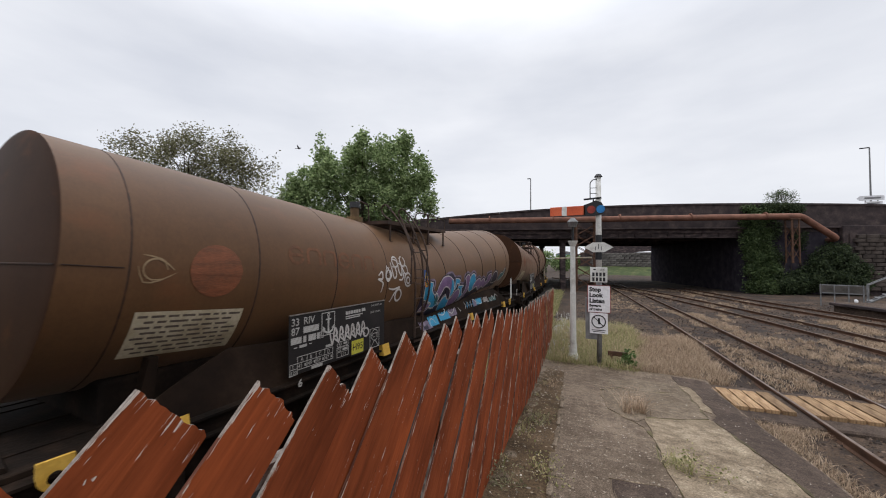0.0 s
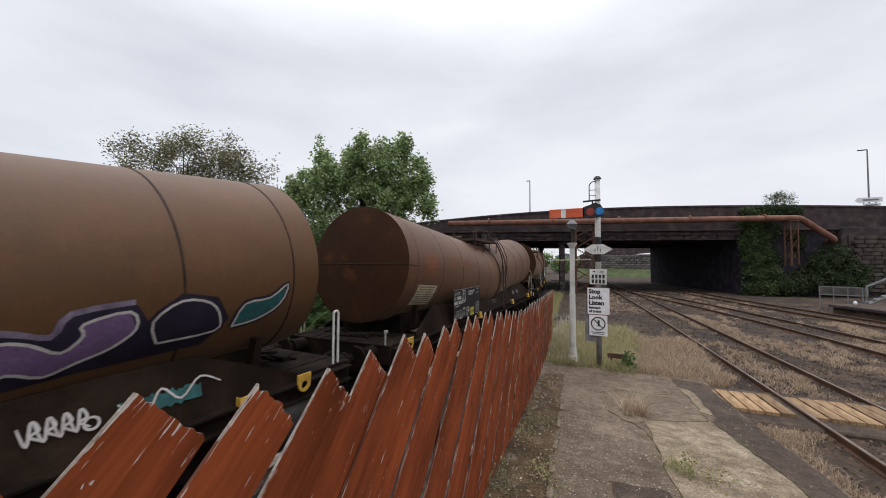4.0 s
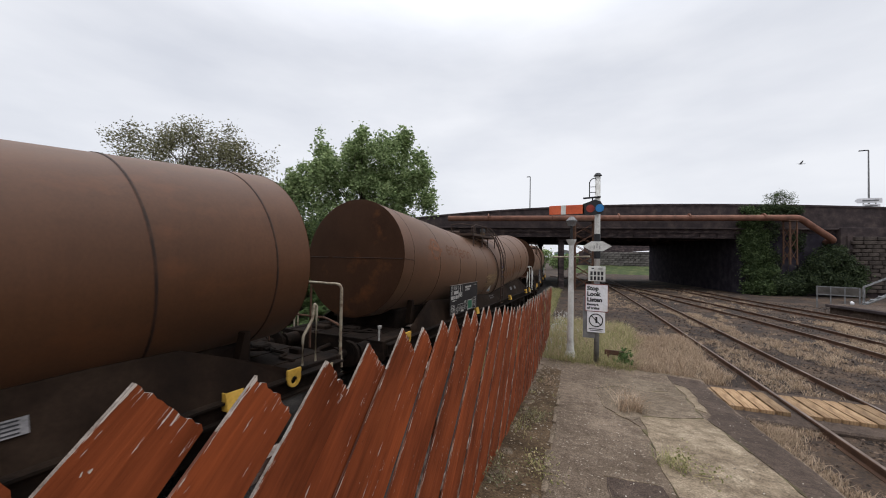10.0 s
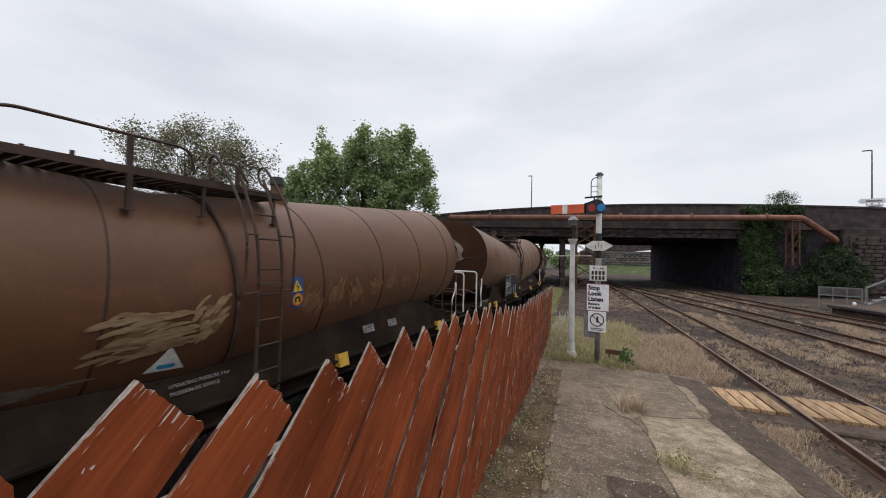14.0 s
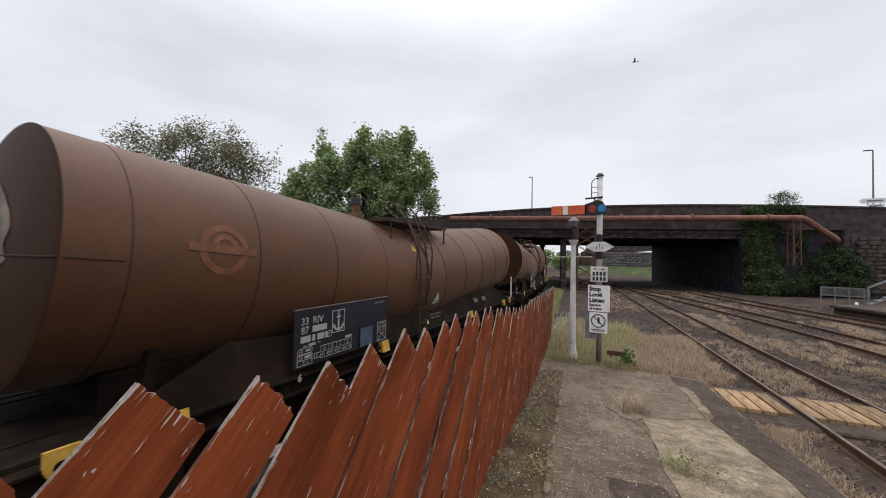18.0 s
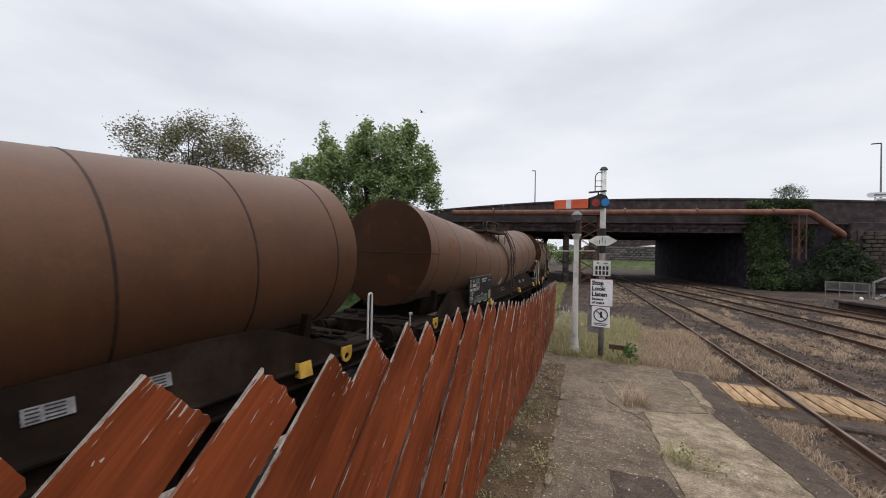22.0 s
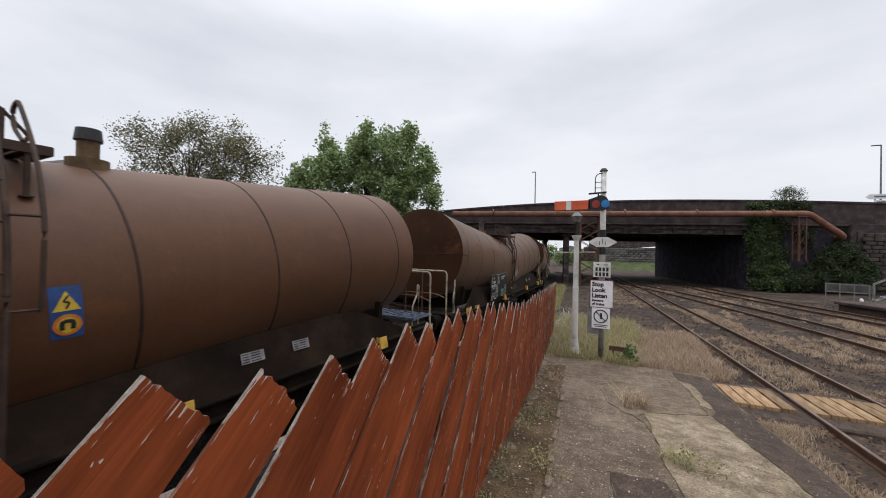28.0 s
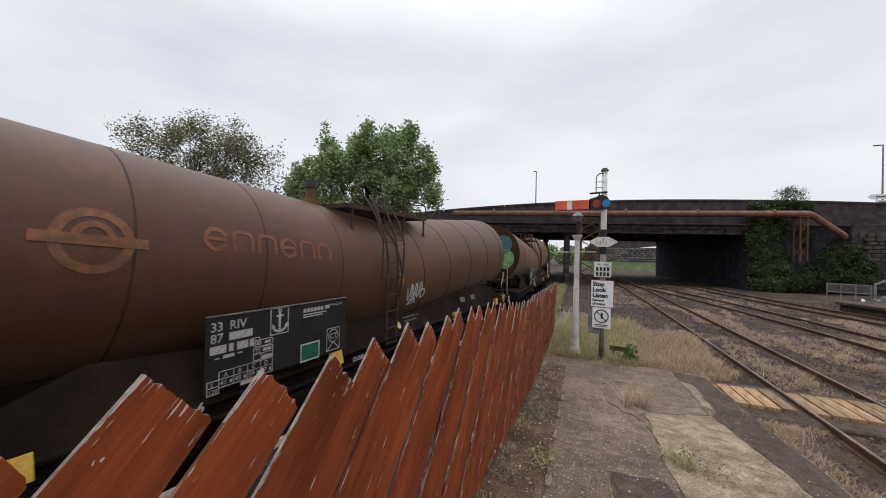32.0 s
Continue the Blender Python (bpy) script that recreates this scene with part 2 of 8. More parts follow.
M["bark"] = worn("bark", (0.07, 0.055, 0.042), (0.04, 0.032, 0.026), (0.11, 0.09, 0.07), 4, 30, 0.95, 0, 0.6)
M["leaf_green"] = leafy("broad_green_leaves", (0.085, 0.135, 0.045), (0.43, 0.52, 0.25))
M["leaf_dry"] = leafy("olive_thorn_leaves", (0.075, 0.072, 0.04), (0.29, 0.275, 0.155))
M["leaf_dark"] = leafy("dark_ivy_leaves", (0.03, 0.052, 0.019), (0.115, 0.15, 0.055))
M["fern"] = leafy("bright_fern_fronds", (0.05, 0.095, 0.028), (0.15, 0.215, 0.075))
M["straw"] = leafy("dry_straw_grass", (0.2, 0.135, 0.085), (0.62, 0.48, 0.345), 0.9)
M["grass"] = leafy("green_grass", (0.13, 0.155, 0.045), (0.55, 0.47, 0.26), 0.8)
M["housewall"] = worn("buff_stone_wall", (0.55, 0.44, 0.31), (0.42, 0.33, 0.23), (0.64, 0.53, 0.39), 1.5, 10, 0.9, 0, 0.2)
M["slate"] = worn("brown_grey_slates", (0.1, 0.085, 0.08), (0.07, 0.06, 0.056), (0.13, 0.11, 0.1), 1, 12, 0.8, 0, 0.2)
M["cream"] = worn("chipped_cream_paint", (0.33, 0.28, 0.2), (0.13, 0.07, 0.04), (0.45, 0.4, 0.31), 9, 40, 0.6)
M["grating"] = worn("blue_grey_grating", (0.16, 0.19, 0.26), (0.1, 0.12, 0.16), (0.22, 0.26, 0.34), 6, 40, 0.55, 0.2)
M["notice"] = worn("stained_cream_notice", (0.5, 0.42, 0.28), (0.38, 0.3, 0.19), (0.58, 0.5, 0.36), 4, 30, 0.65)
M["gr_blue"] = worn("bright_blue_spray_paint", (0.03, 0.25, 0.42), (0.025, 0.2, 0.35), (0.05, 0.33, 0.5), 4, 30, 0.5)
M["gr_purple"] = worn("dull_purple_spray_paint", (0.17, 0.1, 0.2), (0.13, 0.08, 0.15), (0.21, 0.13, 0.24), 4, 30, 0.5)
M["gr_white"] = worn("white_spray_paint", (0.5, 0.46, 0.43), (0.38, 0.34, 0.3), (0.58, 0.55, 0.52), 6, 40, 0.6)
M["gr_dark"] = worn("blue_black_spray_paint", (0.02, 0.016, 0.03), (0.015, 0.012, 0.02), (0.03, 0.022, 0.045), 4, 30, 0.5)
M["gr_green"] = worn("pale_green_spray_paint", (0.12, 0.27, 0.1), (0.07, 0.17, 0.06), (0.2, 0.36, 0.16), 6, 30, 0.5)
M["gr_teal"] = worn("teal_spray_paint", (0.025, 0.1, 0.1), (0.02, 0.07, 0.07), (0.04, 0.15, 0.15), 6, 30, 0.5)
M["buff"] = worn("scrubbed_buff_patch", (0.24, 0.16, 0.085), (0.15, 0.088, 0.045), (0.31, 0.22, 0.125), 5, 30, 0.65, stretch=(1, 0.5, 2.5))
M["scrub_wash"] = worn("thin_scrubbed_wash", (0.15, 0.082, 0.04), (0.105, 0.054, 0.026), (0.2, 0.12, 0.062), 7, 40, 0.6)
M["buff_grey"] = worn("scrubbed_grey_patch", (0.13, 0.105, 0.085), (0.085, 0.068, 0.055), (0.19, 0.155, 0.125), 4, 30, 0.65)
M["sign_blue"] = worn("blue_warning_plate", (0.025, 0.065, 0.2), (0.03, 0.05, 0.12), (0.03, 0.09, 0.26), 5, 30, 0.5)
M["sign_yellow"] = worn("yellow_warning_plate", (0.6, 0.4, 0.04), (0.45, 0.28, 0.03), (0.66, 0.46, 0.07), 5, 30, 0.5)
M["sign_orange"] = worn("orange_warning_plate", (0.55, 0.16, 0.02), (0.42, 0.12, 0.02), (0.62, 0.22, 0.04), 5, 30, 0.5)
M["green_card"] = worn("green_route_card", (0.02, 0.13, 0.075), (0.015, 0.1, 0.055), (0.03, 0.16, 0.09), 5, 30, 0.4)
M["grey_card"] = worn("blue_grey_route_card", (0.09, 0.12, 0.17), (0.06, 0.08, 0.12), (0.13, 0.16, 0.22), 5, 30, 0.4)
M["shedblue"] = worn("pale_blue_sheeting", (0.22, 0.36, 0.45), (0.18, 0.3, 0.38), (0.28, 0.42, 0.5), 1, 8, 0.6)
M["orange_dim"] = worn("ghost_of_orange_paint", (0.16, 0.068, 0.032), (0.11, 0.055, 0.029), (0.27, 0.105, 0.045), 9, 40, 0.7)
M["moss"] = worn("dark_moss", (0.1, 0.082, 0.04), (0.06, 0.048, 0.026), (0.17, 0.145, 0.07), 6, 60, 0.95, 0, 0.8)
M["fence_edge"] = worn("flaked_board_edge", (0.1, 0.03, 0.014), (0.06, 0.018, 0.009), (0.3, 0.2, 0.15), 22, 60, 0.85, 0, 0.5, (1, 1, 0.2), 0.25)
M["gr_lilac"] = worn("washed_lilac_spray_paint", (0.17, 0.13, 0.18), (0.1, 0.08, 0.11), (0.26, 0.21, 0.27), 6, 40, 0.6)
M["orange_strong"] = worn("bright_remains_of_orange_paint", (0.165, 0.06, 0.026), (0.112, 0.047, 0.0215), (0.225, 0.08, 0.034), 7, 40, 0.6)
M["orange_ghost"] = worn("ghost_of_orange_lettering", (0.135, 0.057, 0.026), (0.105, 0.048, 0.024), (0.165, 0.067, 0.03), 5, 30, 0.7)


# ---- mesh helpers ----
def thing(name, m=None, label="", category="", group="", kind=""):
    ob = new(name)
    if m is not None:
        ob.matrix_world = m
    return tagged(ob, label, category, group, kind)


def done(name, bm, mat, smooth=False):
    me = bpy.data.meshes.new(name)
    if smooth:
        for f in bm.faces:
            f.smooth = True
    bm.to_mesh(me)
    bm.free()
    for mm in (mat if isinstance(mat, (list, tuple)) else [mat]):
        me.materials.append(mm)
    return me


def part(name, bm, mat, parent, label="", smooth=False, m=None):
    ob = new(name, done(name, bm, mat, smooth))
    ob.parent = parent
    if m is not None:
        ob.matrix_local = m
    if label:
        ob["label"] = label
    return ob


def part_of(name, me, parent, m=None, label=""):
    """Another part on a mesh that exists."""
    ob = new(name, me)
    ob.parent = parent
    if m is not None:
        ob.matrix_local = m
    if label:
        ob["label"] = label
    return ob


def solo(name, bm, mat, m=None, label="", category="", group="", kind="", smooth=False):
    ob = new(name, done(name, bm, mat, smooth))
    if m is not None:
        ob.matrix_world = m
    return tagged(ob, label, category, group, kind)


def box(bm, c, s, bevel=0.0, m=None, mat=0):
    mm = Matrix.Translation(c) @ Matrix.Diagonal((*s, 1))
    if m is not None:
        mm = m @ mm
    r = bmesh.ops.create_cube(bm, size=1, matrix=mm)
    fs = {f for v in r["verts"] for f in v.link_faces}
    if bevel:
        es = {e for v in r["verts"] for e in v.link_edges}
        b = bmesh.ops.bevel(bm, geom=list(es), offset=bevel, segments=1, affect="EDGES")
        fs |= set(b["faces"])
    for f in fs:
        if f.is_valid:
            f.material_index = mat
    return bm


def boxes(*items, bevel=0.0):
    bm = bmesh.new()
    for c, s in items:
        box(bm, c, s, bevel)
    return bm


def rod(bm, a, b, r, r2=None, n=8, caps=True):
    a, b = Vector(a), Vector(b)
    d = b - a
    m = Matrix.Translation((a + b) / 2) @ d.to_track_quat("Z", "Y").to_matrix().to_4x4()
    bmesh.ops.create_cone(bm, cap_ends=caps, segments=n, radius1=r, radius2=r if r2 is None else r2, depth=d.length, matrix=m)
    return bm


def tube(bm, pts, r, n=8):
    """A bent round bar through the points."""
    pts = [Vector(p) for p in pts]
    rings = []
    for i, p in enumerate(pts):
        d = (pts[min(i + 1, len(pts) - 1)] - pts[max(i - 1, 0)]).normalized()
        q = d.to_track_quat("Z", "Y")
        rings.append([bm.verts.new(p + q @ Vector((r * math.cos(k * math.tau / n), r * math.sin(k * math.tau / n), 0))) for k in range(n)])
    for a, b in zip(rings, rings[1:]):
        for k in range(n):
            bm.faces.new((a[k], a[(k + 1) % n], b[(k + 1) % n], b[k]))
    bm.faces.new(rings[0][::-1])
    bm.faces.new(rings[-1])
    return bm


def rounded(pts, r=0.08, n=4):
    """The same line of points with its corners rounded."""
    pts = [Vector(p) for p in pts]
    out = [pts[0]]
    for a, b, c in zip(pts, pts[1:], pts[2:]):
        ra = min(r, (a - b).length / 2, (c - b).length / 2)
        p, q = b + (a - b).normalized() * ra, b + (c - b).normalized() * ra
        for i in range(n + 1):
            t = i / n
            out.append(p * (1 - t) ** 2 + b * 2 * t * (1 - t) + q * t * t)
    return out + [pts[-1]]


def prism(bm, outline, x0, x1, axis="x"):
    """A flat outline pushed through from x0 to x1 along an axis."""
    def at(p, k):
        return {"x": (k, p[0], p[1]), "y": (p[0], k, p[1]), "z": (p[0], p[1], k)}[axis]
    a = [bm.verts.new(at(p, x0)) for p in outline]
    b = [bm.verts.new(at(p, x1)) for p in outline]
    bm.faces.new(a[::-1])
    bm.faces.new(b)
    for i in range(len(a)):
        j = (i + 1) % len(a)
        bm.faces.new((a[i], a[j], b[j], b[i]))
    bmesh.ops.recalc_face_normals(bm, faces=bm.faces[:])
    return bm


def raw(name, verts, faces, mat, smooth=False):
    me = bpy.data.meshes.new(name)
    me.from_pydata([tuple(v) for v in verts], [], faces)
    if smooth:
        me.polygons.foreach_set("use_smooth", [True] * len(me.polygons))
    for mm in (mat if isinstance(mat, (list, tuple)) else [mat]):
        me.materials.append(mm)
    me.update()
    return me


# ---- the setting ----
def train_line(u):
    """Centre of the train's line u metres along it, and its turn to the left (radians)."""
    k, y1, x = 0.00703, 7.26, -5.15
    v = max(0.0, u - y1)
    th = k * v
    return Vector((x - (1 - math.cos(th)) / k, min(u, y1) + math.sin(th) / k, 0)), th


def main_line(u, off=0.0):
    """Centre of the line beside the platform."""
    d = u - 7.2
    x = 3.95 - 0.105 * d - 0.0006 * d * abs(d)
    th = math.atan(0.105 + 0.0012 * abs(d))
    return Vector((x, u, 0)) + off * Vector((math.cos(th), math.sin(th), 0)), th


def far_line(u):
    """Centre of the second line, beyond it."""
    d = u - 16.0
    x = 7.95 - 0.2 * d - 0.0045 * d * abs(d) * (0.45 if d < 0 else 1.0)
    th = math.atan(0.2 + 0.009 * abs(d) * (0.45 if d < 0 else 1.0))
    return Vector((x, u, 0)), th


def platform_height(y):
    """The platform falls by a ramp to the foot crossing."""
    return 0.90 if y < 1.75 else max(0.0, 1.1 - 0.115 * y)


def ground_height(x, y):
    z = -0.13 + 0.05 * noise.noise(Vector((x * 0.5, y * 0.5, 0))) + 0.03 * noise.noise(Vector((x * 1.7, y * 1.7, 3)))
    # a bank beyond the train, another by the far line under the bridge
    left = -9.2 - x - 0.0035 * max(0.0, y - 7) ** 2
    if left > 0:
        z += min(1.5, 0.28 * left) * (1 if y < 60 else max(0, 1 - (y - 60) / 30))
    if x < -90 or y > 160 or x > 90 or y < -60:
        z -= 0.4
    return z


def build_ground():
    xs = [-1800, -600, -250, -120, -70, -45, -34] + [-28 + 0.7 * i for i in range(84)] + [34, 45, 60, 90, 180, 500, 1800]
    ys = [-1800, -500, -150, -60, -30, -15, -8] + [-4 + 0.7 * i for i in range(100)] + [70, 80, 95, 120, 170, 300, 800, 2500]
    verts = [(x, y, ground_height(x, y)) for y in ys for x in xs]
    n = len(xs)
    faces = [(j * n + i, j * n + i + 1, (j + 1) * n + i + 1, (j + 1) * n + i) for j in range(len(ys) - 1) for i in range(n - 1)]

    def mat(nt, bsdf):
        a = noise_of(nt, 0.55, 5, 0.6)
        b = noise_of(nt, 2.6, 5, 0.65)
        c = noise_of(nt, 38, 3, 0.7)
        soil = ramp_of(nt, b, (0.3, (0.0135, 0.0072, 0.004)), (0.5, (0.0235, 0.013, 0.0074)), (0.7, (0.043, 0.0245, 0.0147)))
        grass = ramp_of(nt, b, (0.3, (0.042, 0.025, 0.0135)), (0.7, (0.098, 0.059, 0.033)))
        f = ramp_of(nt, a, (0.47, (0, 0, 0)), (0.6, (1, 1, 1)))
        col = mix_of(nt, f, soil, grass)
        col = mix_of(nt, 0.9, col, ramp_of(nt, c, (0.35, (0.35, 0.34, 0.33)), (0.65, (1.6, 1.6, 1.6))), "MULTIPLY")
        tc = nt.nodes.new("ShaderNodeTexCoord")
        vor = node(nt, "TexVoronoi", Scale=17.0)
        nt.links.new(tc.outputs["Object"], vor.inputs["Vector"])
        col = mix_of(nt, 0.6, col, ramp_of(nt, vor.outputs["Color"], (0.1, (0.55, 0.53, 0.52)), (0.9, (1.5, 1.48, 1.45))), "MULTIPLY")
        nt.links.new(col, bsdf.inputs["Base Color"])
        bsdf.inputs["Roughness"].default_value = 0.95
        bump_of(nt, bsdf, c, 0.9, 0.03)
    me = raw("ground", verts, faces, material("ballast_soil_and_dry_grass", mat), True)
    tagged(new("ground", me), "Brown ballast, soil and dry grass between the tracks", "ground", kind="structure")


build_ground()


def rail_mesh(line, u0, u1, off, step=1.0):
    """A rail of flat-bottom section along a line, off metres to its right."""
    prof = [(-0.065, -0.15), (0.065, -0.15), (0.065, -0.135), (0.012, -0.12), (0.012, -0.045), (0.036, -0.035), (0.034, -0.004), (0.026, 0.0), (-0.026, 0.0), (-0.034, -0.004), (-0.036, -0.035), (-0.012, -0.045), (-0.012, -0.12), (-0.065, -0.135)]
    verts, faces, mats = [], [], []
    k = len(prof)
    cnt = int((u1 - u0) / step) + 1
    for i in range(cnt):
        c, th = line(u0 + i * step)
        side = Vector((math.cos(th), math.sin(th), 0))
        for px, pz in prof:
            verts.append(c + side * (off + px) + Vector((0, 0, pz)))
    for i in range(cnt - 1):
        for j in range(k):
            faces.append((i * k + j, i * k + (j + 1) % k, (i + 1) * k + (j + 1) % k, (i + 1) * k + j))
            mats.append(1 if j == 7 else 0)
    me = raw("rail", verts, faces, [M["rail"], M["railtop"]])
    me.polygons.foreach_set("material_index", mats)
    return me


def build_track(name, line, u0, u1, label, sunk=0.0):
    tr = thing(name, None, label, "railway track", kind="structure")
    for off in (-0.752, 0.752):
        part_of("rail", rail_mesh(line, u0, u1, off), tr, None, "rusty running rail with a worn head")
    bm = bmesh.new()
    box(bm, (0, 0, 0), (2.55, 0.25, 0.14), 0.012)
    me = done("sleeper", bm, M["sleeper"])
    u = u0
    i = 0
    while u < u1 - 0.5 and i < 130:
        c, th = line(u)
        part_of("sleeper", me, tr, pose(c.x, c.y, -0.215 - sunk + 0.012 * math.sin(i * 7.3), 0, 0, math.degrees(th) + 1.5 * math.sin(i * 3.1)))
        u += 0.72
        i += 1
    return tr


def build_ballast():
    """Oily ballast shoulder under the train's line, widened towards the fence to cut bounced light."""
    prof = ((-2.6, -0.22), (-1.5, -0.1), (0, -0.1), (1.5, -0.08), (3.9, -0.02))
    V, F = [], []
    us = [-14 + 0.6 * i for i in range(140)]
    for u in us:
        c, th = train_line(u)
        side = Vector((math.cos(th), math.sin(th), 0))
        for px, pz in prof:
            # the wide near part is added, unseen, to keep light off the barrels' undersides
            px = px if px < 3 or u < 6.5 else 2.3
            V.append(c + side * (px + 0.06 * noise.noise(Vector((px, u, 1)))) + Vector((0, 0, pz + 0.03 * noise.noise(Vector((px * 2, u * 2, 0))))))
    for i in range(len(us) - 1):
        for k in range(4):
            F.append((i * 5 + k, i * 5 + k + 1, i * 5 + k + 6, i * 5 + k + 5))
    tagged(new("ballast", raw("ballast", V, F, M["ballast"])), "Dark oily ballast under the train, widened to cut bounced light", "ballast", kind="structure")


M["ballast"] = worn("oily_dark_ballast", (0.035, 0.03, 0.026), (0.018, 0.016, 0.014), (0.06, 0.052, 0.045), 2, 26, 0.9, 0, 1.0, dist=0.04)
build_ballast()
build_track("track_1", train_line, -14, 70, "Rusty railway track that carries the tank train")
build_track("track_2", main_line, -6, 78, "Rusty railway track in dry grass beside the platform", 0.03)


def side_line(u):
    """Centre of the line along the far platform."""
    d = u - 22.9
    return Vector((10.95 - 0.36 * d + 0.0032 * d * abs(d), u, 0)), math.atan(0.36 - 0.0064 * abs(d))


build_track("track_4", side_line, 14, 44, "Third rusty railway track along the far platform", 0.03)
build_track("track_3", far_line, 2, 60, "Second rusty railway track in dry grass towards the bridge", 0.03)


# Platform end with its ramp: one solid body, with patches laid on it.
def build_platform():
    pf = thing("platform", None, "Worn asphalt and concrete platform end with a ramp", "platform", kind="structure")
    right = lambda y: 1.91 if y < 5.2 else (1.91 - 0.06 * (y - 5.2) if y < 7.2 else 1.79 - 0.03 * (y - 7.2))
    left = lambda y: -1.33 - 0.1156 * (y - 3)
    ys = [-10 + 0.35 * i for i in range(60)]
    ys = [y for y in ys if y < 10.2] + [10.3]
    bm = bmesh.new()
    rows = []
    for y in ys:
        z = platform_height(y)
        xs = [left(y) + (right(y) - left(y)) * k / 14 for k in range(15)]
        top = [bm.verts.new((x, y, max(z, -0.02) + 0.012 * noise.noise(Vector((x * 1.3, y * 1.3, 5))))) for x in xs]
        rows.append([bm.verts.new((xs[0], y, -0.4))] + top + [bm.verts.new((xs[-1], y, -0.4))])
    for a, b in zip(rows, rows[1:]):
        for i in range(len(a) - 1):
            bm.faces.new((a[i], a[i + 1], b[i + 1], b[i]))
    bm.faces.new(rows[0])
    bm.faces.new(rows[-1][::-1])
    bmesh.ops.recalc_face_normals(bm, faces=bm.faces[:])
    part("surface", bm, M["asphalt"], pf, "cracked grey asphalt")
    return pf


platform = build_platform()


def patch(name, outline, thick, mat, label):
    """A slab laid on the platform, following its fall, with a ragged edge."""
    pts = []
    for a, b in zip(outline, outline[1:] + outline[:1]):
        a, b = Vector((*a, 0)), Vector((*b, 0))
        n = max(2, int((b - a).length / 0.18))
        for i in range(n):
            p = a.lerp(b, i / n)
            p += Vector((noise.noise(p * 2.3), noise.noise(p * 2.3 + Vector((9, 4, 1))), 0)) * 0.06
            pts.append(p)
    bm = bmesh.new()
    vs = [bm.verts.new((p.x, p.y, 0)) for p in pts]
    f = bm.faces.new(vs)
    bmesh.ops.triangulate(bm, faces=[f])
    bmesh.ops.subdivide_edges(bm, edges=[e for e in bm.edges if e.calc_length() > 0.8], cuts=2, use_grid_fill=True)
    g = bmesh.ops.extrude_face_region(bm, geom=bm.faces[:])
    for v in g["geom"]:
        if isinstance(v, bmesh.types.BMVert):
            v.co.z = thick
    for v in bm.verts:
        v.co.z += max(platform_height(v.co.y), -0.02) + (0.012 * noise.noise(Vector((v.co.x * 1.3, v.co.y * 1.3, 5))) if v.co.z > 0.001 else -0.05)
    bmesh.ops.recalc_face_normals(bm, faces=bm.faces[:])
    part(name, bm, mat, platform, label)


patch("concrete_slab", [(0.5, 2.2), (1.46, 2.2), (1.52, 4.43), (1.43, 5.36), (1.24, 6.37), (1.18, 6.83), (0.7, 6.5), (0.27, 6.26), (0.31, 5.6), (0.34, 5.17), (0.39, 4.35), (0.49, 3.75)], 0.01, M["concrete"], "pale worn concrete slab")
patch("concrete_slab", [(1.06, 9.45), (1.27, 9.3), (1.28, 7.26), (1.15, 7.4), (1.14, 8.2)], 0.009, M["concrete"], "pale worn concrete slab")
patch("mid_slab", [(-0.36, 7.65), (-0.2, 6.5), (0.15, 6.02), (0.3, 6.28), (1.16, 6.86), (1.12, 8.1), (1.04, 9.4), (0.3, 9.6), (-0.3, 9.0)], 0.006, M["concrete_mid"], "stained mid-grey concrete slab")
patch("dark_patch", [(-0.1, 3.88), (0.36, 3.96), (0.46, 3.6), (0.46, 2.2), (-0.08, 2.2)], 0.005, M["apron"], "dark asphalt patch")
patch("edge_patch", [(1.49, 2.2), (1.88, 2.2), (1.89, 5.2), (1.77, 7.2), (1.72, 8.6), (1.66, 10.1), (1.0, 10.15), (1.08, 9.55), (1.3, 9.35), (1.31, 7.2), (1.22, 6.86), (1.27, 6.4), (1.46, 5.38), (1.55, 4.45)], 0.007, M["apron"], "dark asphalt patch")
patch("grit_strip", [(-0.6, 1.4), (-0.57, 3.2), (-0.86, 5.5), (-1.07, 7.3), (-1.3, 9.2), (-1.75, 9.5), (-1.4, 5.5), (-1.1, 2.2), (-1.05, 1.4)], 0.007, M["grit"], "mossy grit strip along the fence")


def ribbon(name, pts, width, mat, label, lift=0.03, seed=0.0):
    """A ragged line of mortar or moss along a joint, broken by gaps of its own."""
    line = []
    for a, b in zip(pts, pts[1:]):
        a, b = Vector((*a, 0)), Vector((*b, 0))
        n = max(2, int((b - a).length / 0.05))
        line += [a.lerp(b, i / n) for i in range(n)]
    V, F = [], []
    for i, p in enumerate(line):
        d = (line[min(i + 1, len(line) - 1)] - line[max(i - 1, 0)]).normalized()
        s = Vector((d.y, -d.x, 0))
        p = p + s * 0.025 * noise.noise(p * 4 + Vector((seed, 0, 0)))
        w = width * max(0.02, 0.35 + 2.2 * noise.noise(p * 4 + Vector((0, seed, 3))))
        z = platform_height(p.y) + 0.012 * noise.noise(Vector((p.x * 1.3, p.y * 1.3, 5)))
        for q, dz in ((-0.5, -0.02), (-0.32, lift), (0.32, lift), (0.5, -0.02)):
            V.append(p + s * w * q + Vector((0, 0, z + dz)))
    for i in range(len(line) - 1):
        for k in range(3):
            F.append((i * 4 + k, i * 4 + 4 + k, i * 4 + 5 + k, i * 4 + 1 + k))
    part_of(name, raw(name, V, F, mat), platform, None, label)


